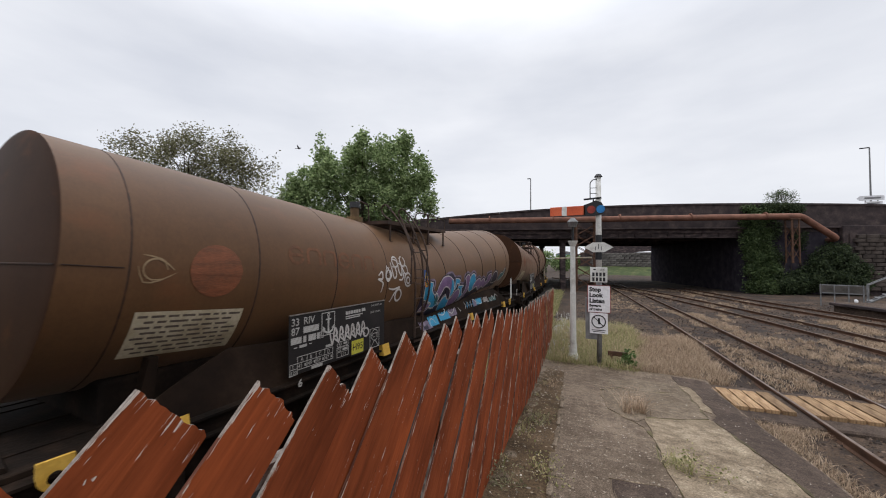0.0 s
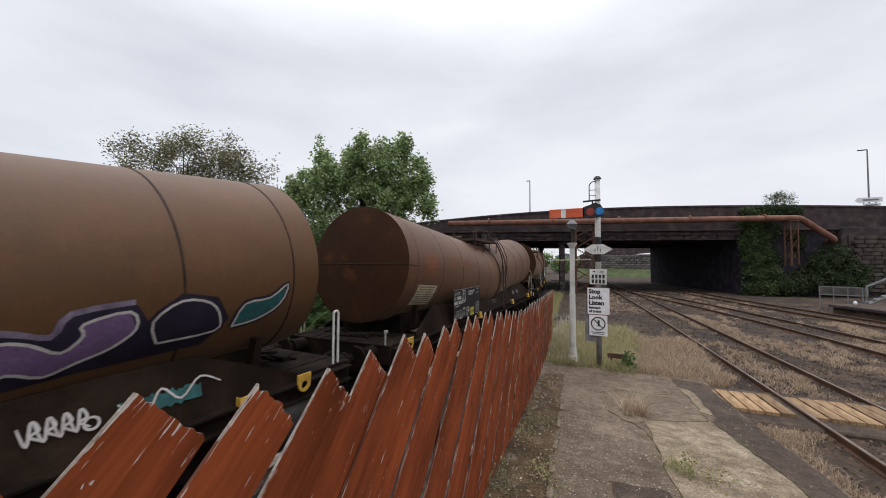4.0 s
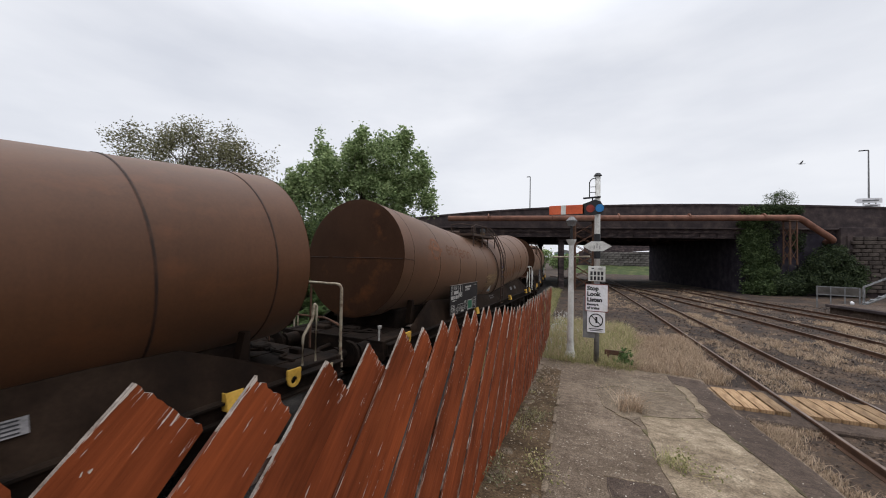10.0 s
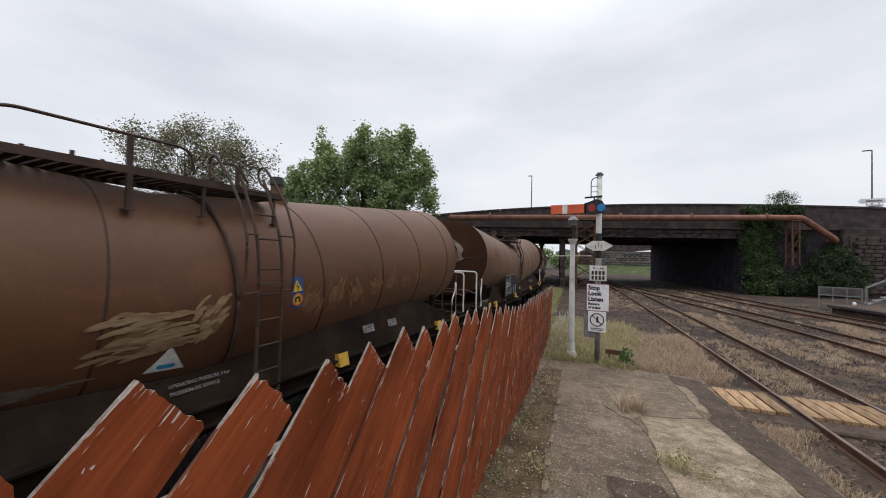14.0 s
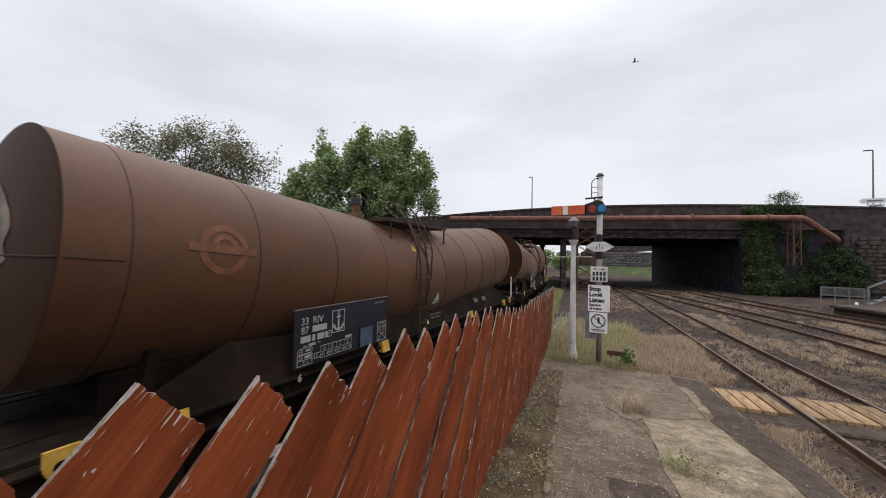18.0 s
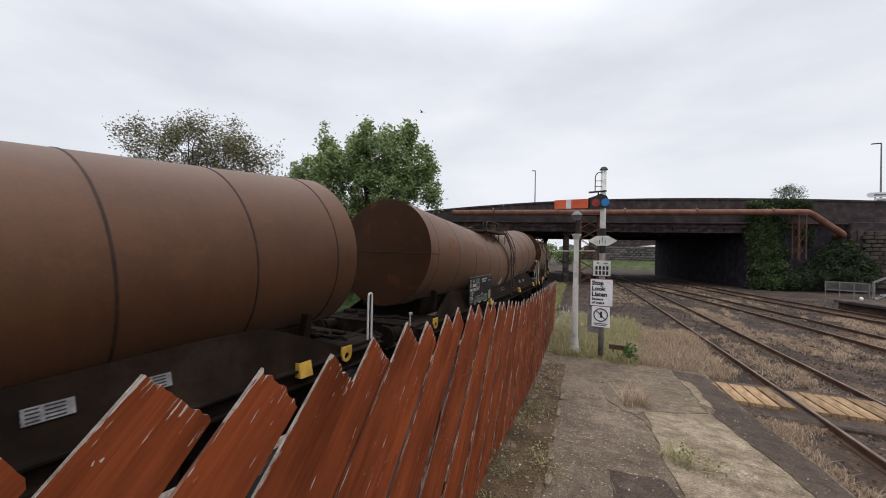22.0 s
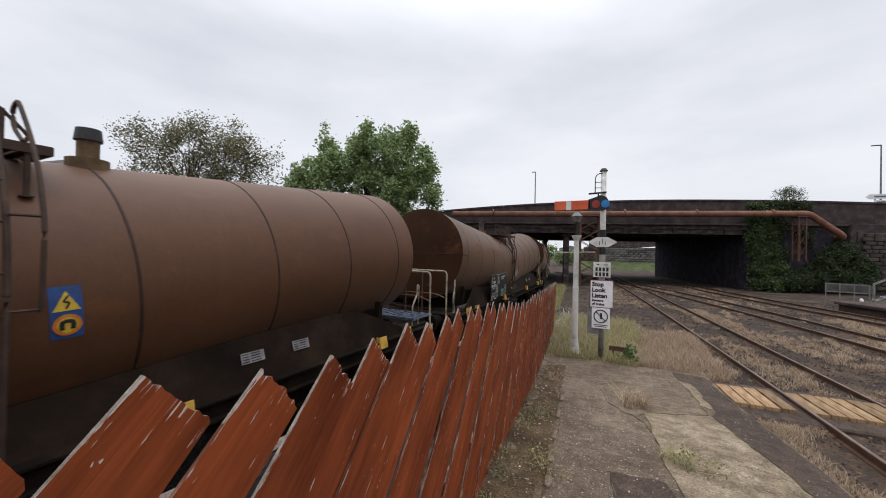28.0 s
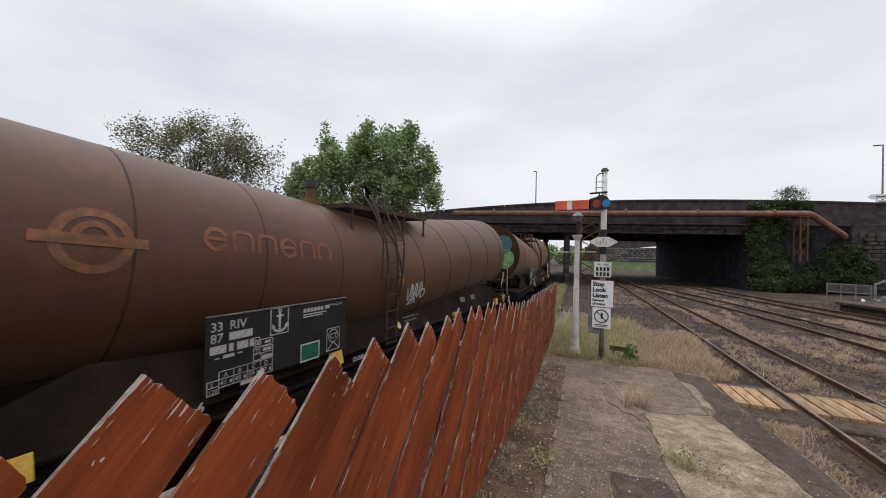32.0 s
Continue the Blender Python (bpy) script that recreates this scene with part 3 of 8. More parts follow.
ribbon("mortar_line", [(-0.42, 7.9), (-0.36, 7.3), (-0.24, 6.5), (0.1, 6.0), (0.28, 5.7)], 0.045, M["concrete"], "pale mortar along a joint", 0.011, 1)
ribbon("mortar_line", [(-0.14, 3.87), (0.38, 3.97)], 0.03, M["concrete"], "pale mortar along a joint", 0.01, 2)
ribbon("mortar_line", [(-0.12, 4.15), (-0.1, 3.87), (-0.06, 3.4)], 0.02, M["concrete_mid"], "pale mortar along a joint", 0.008, 3)
ribbon("moss_line", [(0.5, 3.7), (0.4, 4.35), (0.36, 5.1), (0.3, 5.7)], 0.05, M["moss"], "moss in a crack", 0.0095, 5)
ribbon("moss_line", [(1.22, 6.7), (1.28, 6.3), (1.46, 5.4), (1.56, 4.5), (1.5, 2.4)], 0.06, M["moss"], "moss in a crack", 0.0095, 6)
ribbon("moss_line", [(0.3, 6.3), (0.7, 6.5), (1.16, 6.85), (1.14, 7.6), (1.06, 9.3)], 0.05, M["moss"], "moss in a crack", 0.0095, 7)
ribbon("moss_line", [(-0.4, 7.8), (-0.1, 8.3), (0.3, 8.2), (0.9, 8.6)], 0.05, M["moss"], "moss in a crack", 0.0095, 8)
# broken kerb along the grit strip
rng_s = random.Random(6)
kerbs = []
for k in range(4):
    bm = bmesh.new()
    L = 0.3 + 0.14 * k
    side = [(-0.025 + rng_s.uniform(-0.01, 0.01), -L / 2 + L * q / 5) for q in range(6)] + [(0.025 + rng_s.uniform(-0.014, 0.01), L / 2 - L * q / 5) for q in range(6)]
    prism(bm, side, -0.05, 0.02, "z")
    kerbs.append((L, done("kerb_stone", bm, M["concrete_mid"])))
y = 2.2
while y < 6.7:
    L, me = rng_s.choice(kerbs)
    yc = y + L / 2
    x = -0.6 - 0.109 * (yc - 3.3) if yc > 3.3 else -0.6
    part_of("kerb_stone", me, platform, pose(x + rng_s.uniform(-0.012, 0.012), yc, platform_height(yc) + rng_s.uniform(-0.004, 0.012), -6.6, 0, 6.2 + rng_s.uniform(-2, 2)))
    y += L + rng_s.uniform(0.02, 0.3)
# rough stones at the foot of the fence
stone_m = []
for k in range(4):
    bm = bmesh.new()
    box(bm, (0, 0, 0), (0.07 + 0.02 * k, 0.1 + 0.03 * ((k * 3) % 4), 0.07), 0.022)
    for v in bm.verts:
        v.co += Vector((rng_s.uniform(-0.014, 0.014), rng_s.uniform(-0.014, 0.014), rng_s.uniform(-0.008, 0.008)))
    stone_m.append(done("foot_stone", bm, M["concrete_mid"]))
for k in range(30):
    y = 2.6 + 0.26 * k + rng_s.uniform(-0.1, 0.1)
    if rng_s.random() < 0.25:
        continue
    x = -1.05 - 0.1156 * (y - 3.0) + rng_s.uniform(-0.02, 0.07)
    part_of("foot_stone", rng_s.choice(stone_m), platform, pose(x, y, platform_height(y) - 0.008, rng_s.uniform(-9, 3), rng_s.uniform(-8, 8), rng_s.uniform(0, 180)))


def build_pebbles(name, count, area, size, mats, seed, label, height, ok):
    """Loose angular stones, half sunk."""
    rng = np.random.default_rng(seed)
    V, F, T = [], [], []
    base = np.array([(1, 0, 0), (0, 1, 0), (-1, 0, 0), (0, -1, 0), (0, 0, 0.9)], float)
    made = 0
    while made < count:
        x, y = rng.uniform(area[0], area[1]), rng.uniform(area[2], area[3])
        if not ok(x, y):
            continue
        s = size * rng.uniform(0.5, 1.5)
        q = base * s * rng.uniform(0.6, 1.3, (5, 3)) + rng.normal(0, 0.15 * s, (5, 3))
        a = rng.uniform(0, math.tau)
        ca, sa = math.cos(a), math.sin(a)
        q = np.stack((q[:, 0] * ca - q[:, 1] * sa, q[:, 0] * sa + q[:, 1] * ca, q[:, 2]), 1)
        q += np.array((x, y, height(x, y) - 0.1 * s))
        i = len(V)
        V += list(q)
        F += [(i, i + 1, i + 4), (i + 1, i + 2, i + 4), (i + 2, i + 3, i + 4), (i + 3, i, i + 4)]
        made += 1
    tagged(new(name, raw(name, V, F, mats)), label, "stones", kind="stuff")


def pebble_nodes(dark, mid, light):
    def build(nt, bsdf):
        g = nt.nodes.new("ShaderNodeNewGeometry")
        nt.links.new(ramp_of(nt, g.outputs["Random Per Island"], (0, dark), (0.6, mid), (1, light)), bsdf.inputs["Base Color"])
        bsdf.inputs["Roughness"].default_value = 0.9
    return build


M["pebble"] = material("mixed_ballast_stones", pebble_nodes((0.014, 0.0082, 0.0052), (0.042, 0.025, 0.0158), (0.17, 0.118, 0.083)))
M["chip"] = material("pale_stone_chips", pebble_nodes((0.12, 0.1, 0.08), (0.3, 0.26, 0.21), (0.6, 0.55, 0.47)))


def off_platform(x, y):
    if -2.7 < x < 2.0 and y < 10.4:
        return False
    c, _ = main_line(9.5)
    if 8.5 < y < 10.5 and x < 5.5:
        return False
    t, _ = train_line(y)
    return x > t.x + 1.6


build_pebbles("ballast_stones", 9000, (1.9, 9.5, 4, 16), 0.026, M["pebble"], 51, "Loose brown ballast stones between the tracks", ground_height, off_platform)
build_pebbles("ballast_stones", 9000, (-3, 12, 13, 34), 0.04, M["pebble"], 52, "Loose brown ballast stones between the tracks", ground_height, off_platform)
build_pebbles("stone_chips", 900, (-0.6, 1.85, 2.3, 10), 0.007, M["chip"], 53, "Small pale stone chips on the platform", lambda x, y: platform_height(y) + 0.008, lambda x, y: True)
build_pebbles("stone_chips", 700, (-1.7, -0.5, 2.3, 9.8), 0.011, M["chip"], 54, "Pale stone chips along the foot of the fence", lambda x, y: platform_height(y) + 0.006, lambda x, y: -1.05 - 0.1156 * (y - 3) < x < -0.6 - 0.109 * (y - 3.3))


# Foot crossing of timber planks over the line beside the platform.
def build_crossing():
    cr = thing("foot_crossing", None, "Pale timber plank foot crossing over the track", "foot crossing", kind="structure")
    bm = boxes(((0, 0, 0), (0.205, 1.06, 0.12)), bevel=0.007)
    me = done("plank", bm, M["crossing"])
    c0, th = main_line(9.5)
    for x in (-2.03, -1.79, -1.55, -1.31, -1.07, -0.62, -0.38, -0.14, 0.1, 0.34, 0.58):
        p, _ = main_line(9.5, x)
        part_of("plank", me, cr, pose(p.x, p.y - 0.06, -0.055 - 0.006 * math.cos(x * 9), 0, 0, math.degrees(th) + 0.4))
    ap = boxes(((0, 0, 0), (5.2, 1.9, 0.1)), bevel=0.03)
    p, _ = main_line(9.5, -0.2)
    part("apron", ap, M["apron"], cr, "dark asphalt apron", m=pose(p.x + 0.15, p.y - 0.05, -0.115, 0, 0, math.degrees(th)))


build_crossing()


# ---- diagonal paling fence along the platform ----
def fence_line(u):
    """A point u metres along the fence, on plan, and its turn to the left."""
    a, turn = Vector((-1.09, 3.0, 0)), radians(6.6)
    return a + u * Vector((-math.sin(turn), math.cos(turn), 0)), turn


def fence_top(u):
    if u < -0.5:
        return 2.33 + 0.052 * min(2.2, -0.5 - u) + (0.05 if u < -2.5 else 0.0)
    return 2.33 - 0.104 * (u + 0.5) if u < 2.55 else 2.01 - 0.036 * (u - 2.55)


def build_fence():
    fence = thing("paling_fence", None, "Red-brown painted diagonal timber paling fence with weathered tops", "fence")
    rng = random.Random(4)
    meshes = []
    for k in range(8):
        L = 2.25
        bm = bmesh.new()
        w, t = 0.191, 0.009
        arch = (0.0, 0.012, 0.02, 0.0, 0.006, 0.016, -0.004, 0.0)[k]
        jag = [(-w / 2, 0.0)] + [(-w / 2 + w * q / 14, arch * math.sin(math.pi * q / 14) + rng.uniform(-0.007, 0.003) * (0.2 + 0.45 * ((k + 1) % 3)) * (2.2 if rng.random() < 0.07 else 1)) for q in range(1, 14)] + [(w / 2, -0.006)]
        bared = (0.22, 0.3, 0.16, 0.26, 0.14, 0.5, 0.2, 0.9)[k]
        out = [(-w / 2, -L), (w / 2, -L)] + [(x, z) for x, z in reversed(jag)] + [(-w / 2, -bared)]
        prism(bm, out, -t / 2, t / 2, "y")
        bm.faces.ensure_lookup_table()
        for f in bm.faces:
            n = f.normal
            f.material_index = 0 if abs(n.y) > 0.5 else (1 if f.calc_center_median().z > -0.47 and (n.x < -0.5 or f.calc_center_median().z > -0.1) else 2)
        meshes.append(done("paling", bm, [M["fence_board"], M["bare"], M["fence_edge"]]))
    u = -3.48
    i = 0
    while u < 11.4:
        c, turn = fence_line(u)
        top = fence_top(u) + rng.uniform(-0.02, 0.03)
        lean = {4: 41, 5: 42.5}.get(i, 44) + rng.uniform(-0.7, 0.7)
        d = Vector((-math.sin(turn), math.cos(turn), 0))
        # the board's long axis rises along the fence
        up = d * math.cos(radians(lean)) + Vector((0, 0, math.sin(radians(lean))))
        nrm = Vector((math.cos(turn), math.sin(turn), 0))
        xax = nrm.cross(up).normalized() * -1
        tip = Vector((c.x, c.y, top - 0.056)) + nrm * (rng.uniform(-0.004, 0.004) + (0.005 if i % 2 else -0.005)) + d * 0.056
        m = Matrix((( xax.x, -nrm.x, up.x, tip.x), (xax.y, -nrm.y, up.y, tip.y), (xax.z, -nrm.z, up.z, tip.z), (0, 0, 0, 1)))
        base = platform_height(c.y) if c.y < 9.9 else -0.1
        me = meshes[7 if i == 5 else i % 7]
        ob = part_of("paling", me, fence, m)
        length = min(2.25, (top - base - 0.03) / math.sin(radians(lean)))
        ob.scale = (1, 1, length / 2.25)
        u += 0.27
        i += 1
    # rails behind the palings, and posts
    for dz in (-0.27, -1.1):
        sect = [(-0.075, -0.025), (-0.03, -0.025), (-0.03, 0.025), (-0.075, 0.025)]
        V, F = [], []
        us = [-3.6 + 0.8 * k for k in range(20)]
        for a in us:
            pa, ta = fence_line(a)
            n = Vector((math.cos(ta), math.sin(ta), 0))
            V += [pa + n * q + Vector((0, 0, fence_top(a) + dz + h)) for q, h in sect]
        for i in range(len(us) - 1):
            F += [(i * 4 + k, i * 4 + (k + 1) % 4, i * 4 + 4 + (k + 1) % 4, i * 4 + 4 + k) for k in range(4)]
        F += [(3, 2, 1, 0), tuple(len(V) - 4 + k for k in range(4))]
        part_of("fence_rail", raw("fence_rail", V, F, M["bare"]), fence, None, "weathered grey timber rail")
    for u in (-3.3, -0.9, 1.5, 3.9, 6.3, 8.7, 11.1):
        c, turn = fence_line(u)
        n = Vector((math.cos(turn), math.sin(turn), 0))
        base = platform_height(c.y) if c.y < 9.9 else -0.15
        bm = boxes(((0, 0, 0), (0.1, 0.1, fence_top(u) - 0.3 - base)), bevel=0.01)
        p = c - n * 0.14
        part("post", bm, M["bare"], fence, m=pose(p.x, p.y, (fence_top(u) - 0.3 + base) / 2, 0, 0, math.degrees(turn)))


def fence_paint(nt, bsdf):
    tc = nt.nodes.new("ShaderNodeTexCoord")
    oi = nt.nodes.new("ShaderNodeObjectInfo")
    add = nt.nodes.new("ShaderNodeVectorMath")
    sc = nt.nodes.new("ShaderNodeMath")
    sc.operation = "MULTIPLY"
    sc.inputs[1].default_value = 40.0
    nt.links.new(oi.outputs["Random"], sc.inputs[0])
    nt.links.new(tc.outputs["Object"], add.inputs[0])
    nt.links.new(sc.outputs[0], add.inputs[1])

    def nz(scale, stretch, detail=4):
        mp = nt.nodes.new("ShaderNodeMapping")
        mp.inputs["Scale"].default_value = stretch
        nt.links.new(add.outputs[0], mp.inputs["Vector"])
        n = node(nt, "TexNoise", Scale=scale, Detail=detail, Roughness=0.6)
        nt.links.new(mp.outputs["Vector"], n.inputs["Vector"])
        return n.outputs["Fac"]
    blot = nz(3, (1, 1, 0.5))
    grain = nz(60, (1, 1, 0.05))
    chips = nz(110, (1, 1, 0.09), 5)
    spots = nz(30, (1, 1, 0.6), 3)
    c = ramp_of(nt, blot, (0.3, (0.165, 0.039, 0.0135)), (0.7, (0.25, 0.06, 0.019)))
    v = ramp_of(nt, oi.outputs["Random"], (0, (0.78, 0.78, 0.8)), (1, (1.08, 1.04, 1.02)))
    c = mix_of(nt, 1.0, c, v, "MULTIPLY")
    # the paint has gone first along the boards' edges and tops
    sep = nt.nodes.new("ShaderNodeSeparateXYZ")
    nt.links.new(tc.outputs["Object"], sep.inputs[0])
    edge = nt.nodes.new("ShaderNodeMath")
    edge.operation = "MULTIPLY"
    edge.inputs[1].default_value = -1.0
    nt.links.new(sep.outputs["X"], edge.inputs[0])
    worn_edge = nt.nodes.new("ShaderNodeMapRange")
    worn_edge.inputs["From Min"].default_value, worn_edge.inputs["From Max"].default_value = 0.081, 0.095
    worn_edge.inputs["To Max"].default_value = 0.16
    nt.links.new(edge.outputs[0], worn_edge.inputs["Value"])
    tip = nt.nodes.new("ShaderNodeMapRange")
    tip.inputs["From Min"].default_value, tip.inputs["From Max"].default_value = -0.07, 0.0
    tip.inputs["To Max"].default_value = 0.11
    nt.links.new(sep.outputs["Z"], tip.inputs["Value"])
    s1 = nt.nodes.new("ShaderNodeMath")
    nt.links.new(chips, s1.inputs[0])
    nt.links.new(worn_edge.outputs[0], s1.inputs[1])
    s2 = nt.nodes.new("ShaderNodeMath")
    nt.links.new(s1.outputs[0], s2.inputs[0])
    nt.links.new(tip.outputs[0], s2.inputs[1])
    stain = nz(9, (1, 1, 0.25), 6)
    c = mix_of(nt, 0.8, c, ramp_of(nt, stain, (0.32, (0.5, 0.47, 0.45)), (0.55, (1.05, 1.05, 1.05)), (0.72, (1.3, 1.27, 1.2))), "MULTIPLY")
    c = mix_of(nt, 0.4, c, ramp_of(nt, grain, (0.35, (0.6, 0.58, 0.56)), (0.62, (1.2, 1.2, 1.2))), "MULTIPLY")
    pit = nz(70, (1, 1, 0.35), 4)
    c = mix_of(nt, ramp_of(nt, pit, (0.7, (0, 0, 0)), (0.74, (0.75, 0.75, 0.75))), c, (0.06, 0.022, 0.012))
    flake = ramp_of(nt, s2.outputs[0], (0.682, (0, 0, 0)), (0.698, (1, 1, 1)))
    c = mix_of(nt, flake, c, (0.5, 0.42, 0.36))
    sp = ramp_of(nt, spots, (0.735, (0, 0, 0)), (0.75, (1, 1, 1)))
    c = mix_of(nt, sp, c, (0.45, 0.38, 0.32))
    nt.links.new(c, bsdf.inputs["Base Color"])
    bsdf.inputs["Roughness"].default_value = 0.85
    bsdf.inputs["Specular IOR Level"].default_value = 0.1
    bump_of(nt, bsdf, grain, 0.5, 0.006)


M["fence_board"] = material("flaking_red_brown_paint", fence_paint)
build_fence()


# ---- road bridge over the lines ----
BR = pose(9.85, 41.75, 0, 0, 0, 17.5)     # x along the face to the right, y under the bridge
DEPTH = 20.5


def parapet_top(x):
    """The road humps over the lines."""
    return 8.12 - 0.0021 * (x + 6) ** 2 if x < -6 else 8.12 - 0.0012 * (x + 6) ** 2


def build_bridge():
    br = thing("road_bridge", BR, "Dark sooty girder road bridge with stone abutments", "bridge")
    xs = [-34 + 1.5 * i for i in range(45)]
    # parapet in lengths, with a coping on each
    for y0, y1 in ((0.0, 0.5), (DEPTH - 0.5, DEPTH)):
        bm = bmesh.new()
        prism(bm, [(x, 5.75) for x in xs] + [(x, parapet_top(x) - 0.16) for x in reversed(xs)], y0, y1, "y")
        par = part("parapet", bm, M["stone"], br, "soot-blackened stone parapet")
        for a, b in zip(xs, xs[1:]):
            bm = bmesh.new()
            prism(bm, [(a + 0.012, parapet_top(a) - 0.16), (b - 0.012, parapet_top(b) - 0.16), (b - 0.012, parapet_top(b)), (a + 0.012, parapet_top(a))], y0 - 0.07, y1 + 0.07, "y")
            part("coping", bm, M["stone"], par)
    # deck and girders
    part("deck", boxes(((-14, DEPTH / 2, 5.55), (52, DEPTH, 0.4))), M["girder"], br)
    for y in (0.15, 4.2, 8.3, 12.4, 16.4, DEPTH - 0.15):
        bm = boxes(((-15, y, 5.25), (30, 0.03, 0.75)), ((-15, y, 4.92), (30, 0.42, 0.05)), ((-15, y, 5.62), (30, 0.42, 0.05)))
        for k in range(21):
            box(bm, (-29.5 + 1.45 * k, y, 5.25), (0.03, 0.3, 0.7))
        part("girder", bm, M["girder"], br, "riveted plate girder, black with soot")
    bm = boxes(((-14, -0.1, 5.78), (52, 0.5, 0.14)), bevel=0.02)
    part("string_course", bm, M["stone"], br)
    # abutments and the pier between the two spans
    ab = part("abutment", boxes(((13, DEPTH / 2, 2.6), (26, DEPTH, 5.7)), bevel=0.04), M["shade_stone"], br, "dark stone abutment")
    part("bearing_stone", boxes(((0.35, 0.3, 5.05), (1.1, 1.0, 0.35)), bevel=0.03), M["stone"], ab)
    part("abutment", boxes(((-31, DEPTH / 2, 2.6), (10, DEPTH, 5.7)), bevel=0.04), M["shade_stone"], br, "dark stone abutment")
    for y in (1.0, DEPTH - 1.0):
        bm = boxes(((-15.75, y, 2.2), (0.5, 0.6, 5.2)), ((-15.75, y, 4.7), (0.8, 0.8, 0.3)), bevel=0.03)
        part("pier", bm, M["girder"], br, "dark square pier")
    return br


bridge = build_bridge()


def build_pipe():
    pp = thing("service_pipe", BR, "Rusty brown service pipe carried across beside the bridge", "pipe")
    bm = bmesh.new()
    y, z, r = -1.3, 6.72, 0.27
    tube(bm, rounded([(-27, y, z - 0.15), (3.75, y, z - 0.05), (6.5, y + 0.2, 4.75), (6.8, y + 1.6, 4.6)], 0.35, 4), r, 14)
    body = part("pipe", bm, M["pipe"], pp, smooth=True)
    for x in (-23, -17, -11, -5, 1):
        bm = bmesh.new()
        rod(bm, (x - 0.06, y, z), (x + 0.06, y, z), r + 0.07, n=14)
        part("flange", bm, M["pipe"], body)
    for x, z0, w in ((-14.05, -0.2, 1.7), (3.05, 2.6, 0.55)):
        bm = bmesh.new()
        for dx in (-w / 2, w / 2):
            for dy in (-0.35, 0.35):
                box(bm, (x + dx, y + dy, (z - r + z0) / 2), (0.09 + 0.04 * (w > 1), 0.09 + 0.04 * (w > 1), z - r - z0))
        k = z0 + 0.3
        s = 1
        while k < z - 1.2:
            for dy in (-0.35, 0.35):
                rod(bm, (x - s * w / 2, y + dy, k), (x + s * w / 2, y + dy, k + 1.0), 0.03, n=5)
                rod(bm, (x + s * w / 2, y + dy, k), (x - s * w / 2, y + dy, k + 1.0), 0.03, n=5)
            k += 1.0
            s = -s
        box(bm, (x, y, z - r - 0.05), (w + 0.2, 0.9, 0.1))
        part("trestle", bm, M["rust"], pp, "lattice steel trestle, brown with rust")


build_pipe()


# ---- bogie tank wagons: x to the platform side, y back along the train, z up from the rail ----
TANK_L, TANK_R = 12.73, 1.25
WAGONS = []


def axis_z(y):
    """The barrel sags to its middle, where it drains."""
    return 2.70 - 0.083 * min(max(y, 0), TANK_L - min(max(y, 0), TANK_L))


def on_tank(y, s, lift=0.004):
    """A point of the barrel's platform side: y along it, s metres up round it from mid-height."""
    a = s / TANK_R
    r = TANK_R + lift
    tilt = 0.083 * (1 if y < TANK_L / 2 else -1) * min(1, abs(y - TANK_L / 2) / 0.8)
    return Vector((r * math.cos(a), y + tilt * r * math.sin(a), axis_z(y) + r * math.sin(a)))


def barrel_mesh():
    n = 64
    ys = [0, 0.04] + [0.4 * i for i in range(1, 15)] + [6.0, 6.365, 6.73] + [TANK_L - 0.4 * i for i in range(14, 0, -1)] + [TANK_L - 0.04, TANK_L]
    verts, faces = [], []
    for y in ys:
        tilt = 0.083 * (1 if y < TANK_L / 2 else -1) * min(1, abs(y - TANK_L / 2) / 0.8)
        for k in range(n):
            a = math.tau * k / n
            r = TANK_R + 0.0022 * noise.noise(Vector((y * 0.9, 2 * math.cos(a), 2 * math.sin(a))))
            verts.append((r * math.cos(a), y + tilt * r * math.sin(a), axis_z(y) + r * math.sin(a)))
    for i in range(len(ys) - 1):
        for k in range(n):
            faces.append((i * n + k, i * n + (k + 1) % n, (i + 1) * n + (k + 1) % n, (i + 1) * n + k))
    return raw("barrel", verts, [f[::-1] for f in faces], M["tank"], True)


def dome_mesh(rear):
    n, rings = 64, 9
    y0 = TANK_L if rear else 0.0
    sgn = 1 if rear else -1
    tilt = -0.083 if rear else 0.083
    verts, faces = [], []
    for j in range(rings):
        q = j / (rings - 1) * 0.985
        r = (TANK_R + 0.004) * math.cos(q * math.pi / 2) ** 0.9
        d = 0.004 + 0.085 * (1 - (r / TANK_R) ** 2) if j else 0.0
        for k in range(n):
            a = math.tau * k / n
            verts.append((r * math.cos(a), y0 + sgn * d + tilt * r * math.sin(a), axis_z(y0) + sgn * d * tilt * -1 * sgn + r * math.sin(a)))
    for j in range(rings - 1):
        for k in range(n):
            f = (j * n + k, j * n + (k + 1) % n, (j + 1) * n + (k + 1) % n, (j + 1) * n + k)
            faces.append(f if not rear else f[::-1])
    top = tuple((rings - 1) * n + k for k in range(n))
    faces.append(top if not rear else top[::-1])
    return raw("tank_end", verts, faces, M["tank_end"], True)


def band_mesh(y, w, h):
    """A weld band round the barrel."""
    n = 56
    verts, faces = [], []
    for dy, lift in ((-w / 2, 0.0), (-w / 4, h), (w / 4, h), (w / 2, 0.0)):
        for k in range(n):
            p = on_tank(y + dy, TANK_R * math.tau * k / n, lift)
            verts.append(p)
    for i in range(3):
        for k in range(n):
            faces.append((i * n + (k + 1) % n, i * n + k, (i + 1) * n + k, (i + 1) * n + (k + 1) % n))
    return raw("weld_band", verts, faces, M["band"], True)


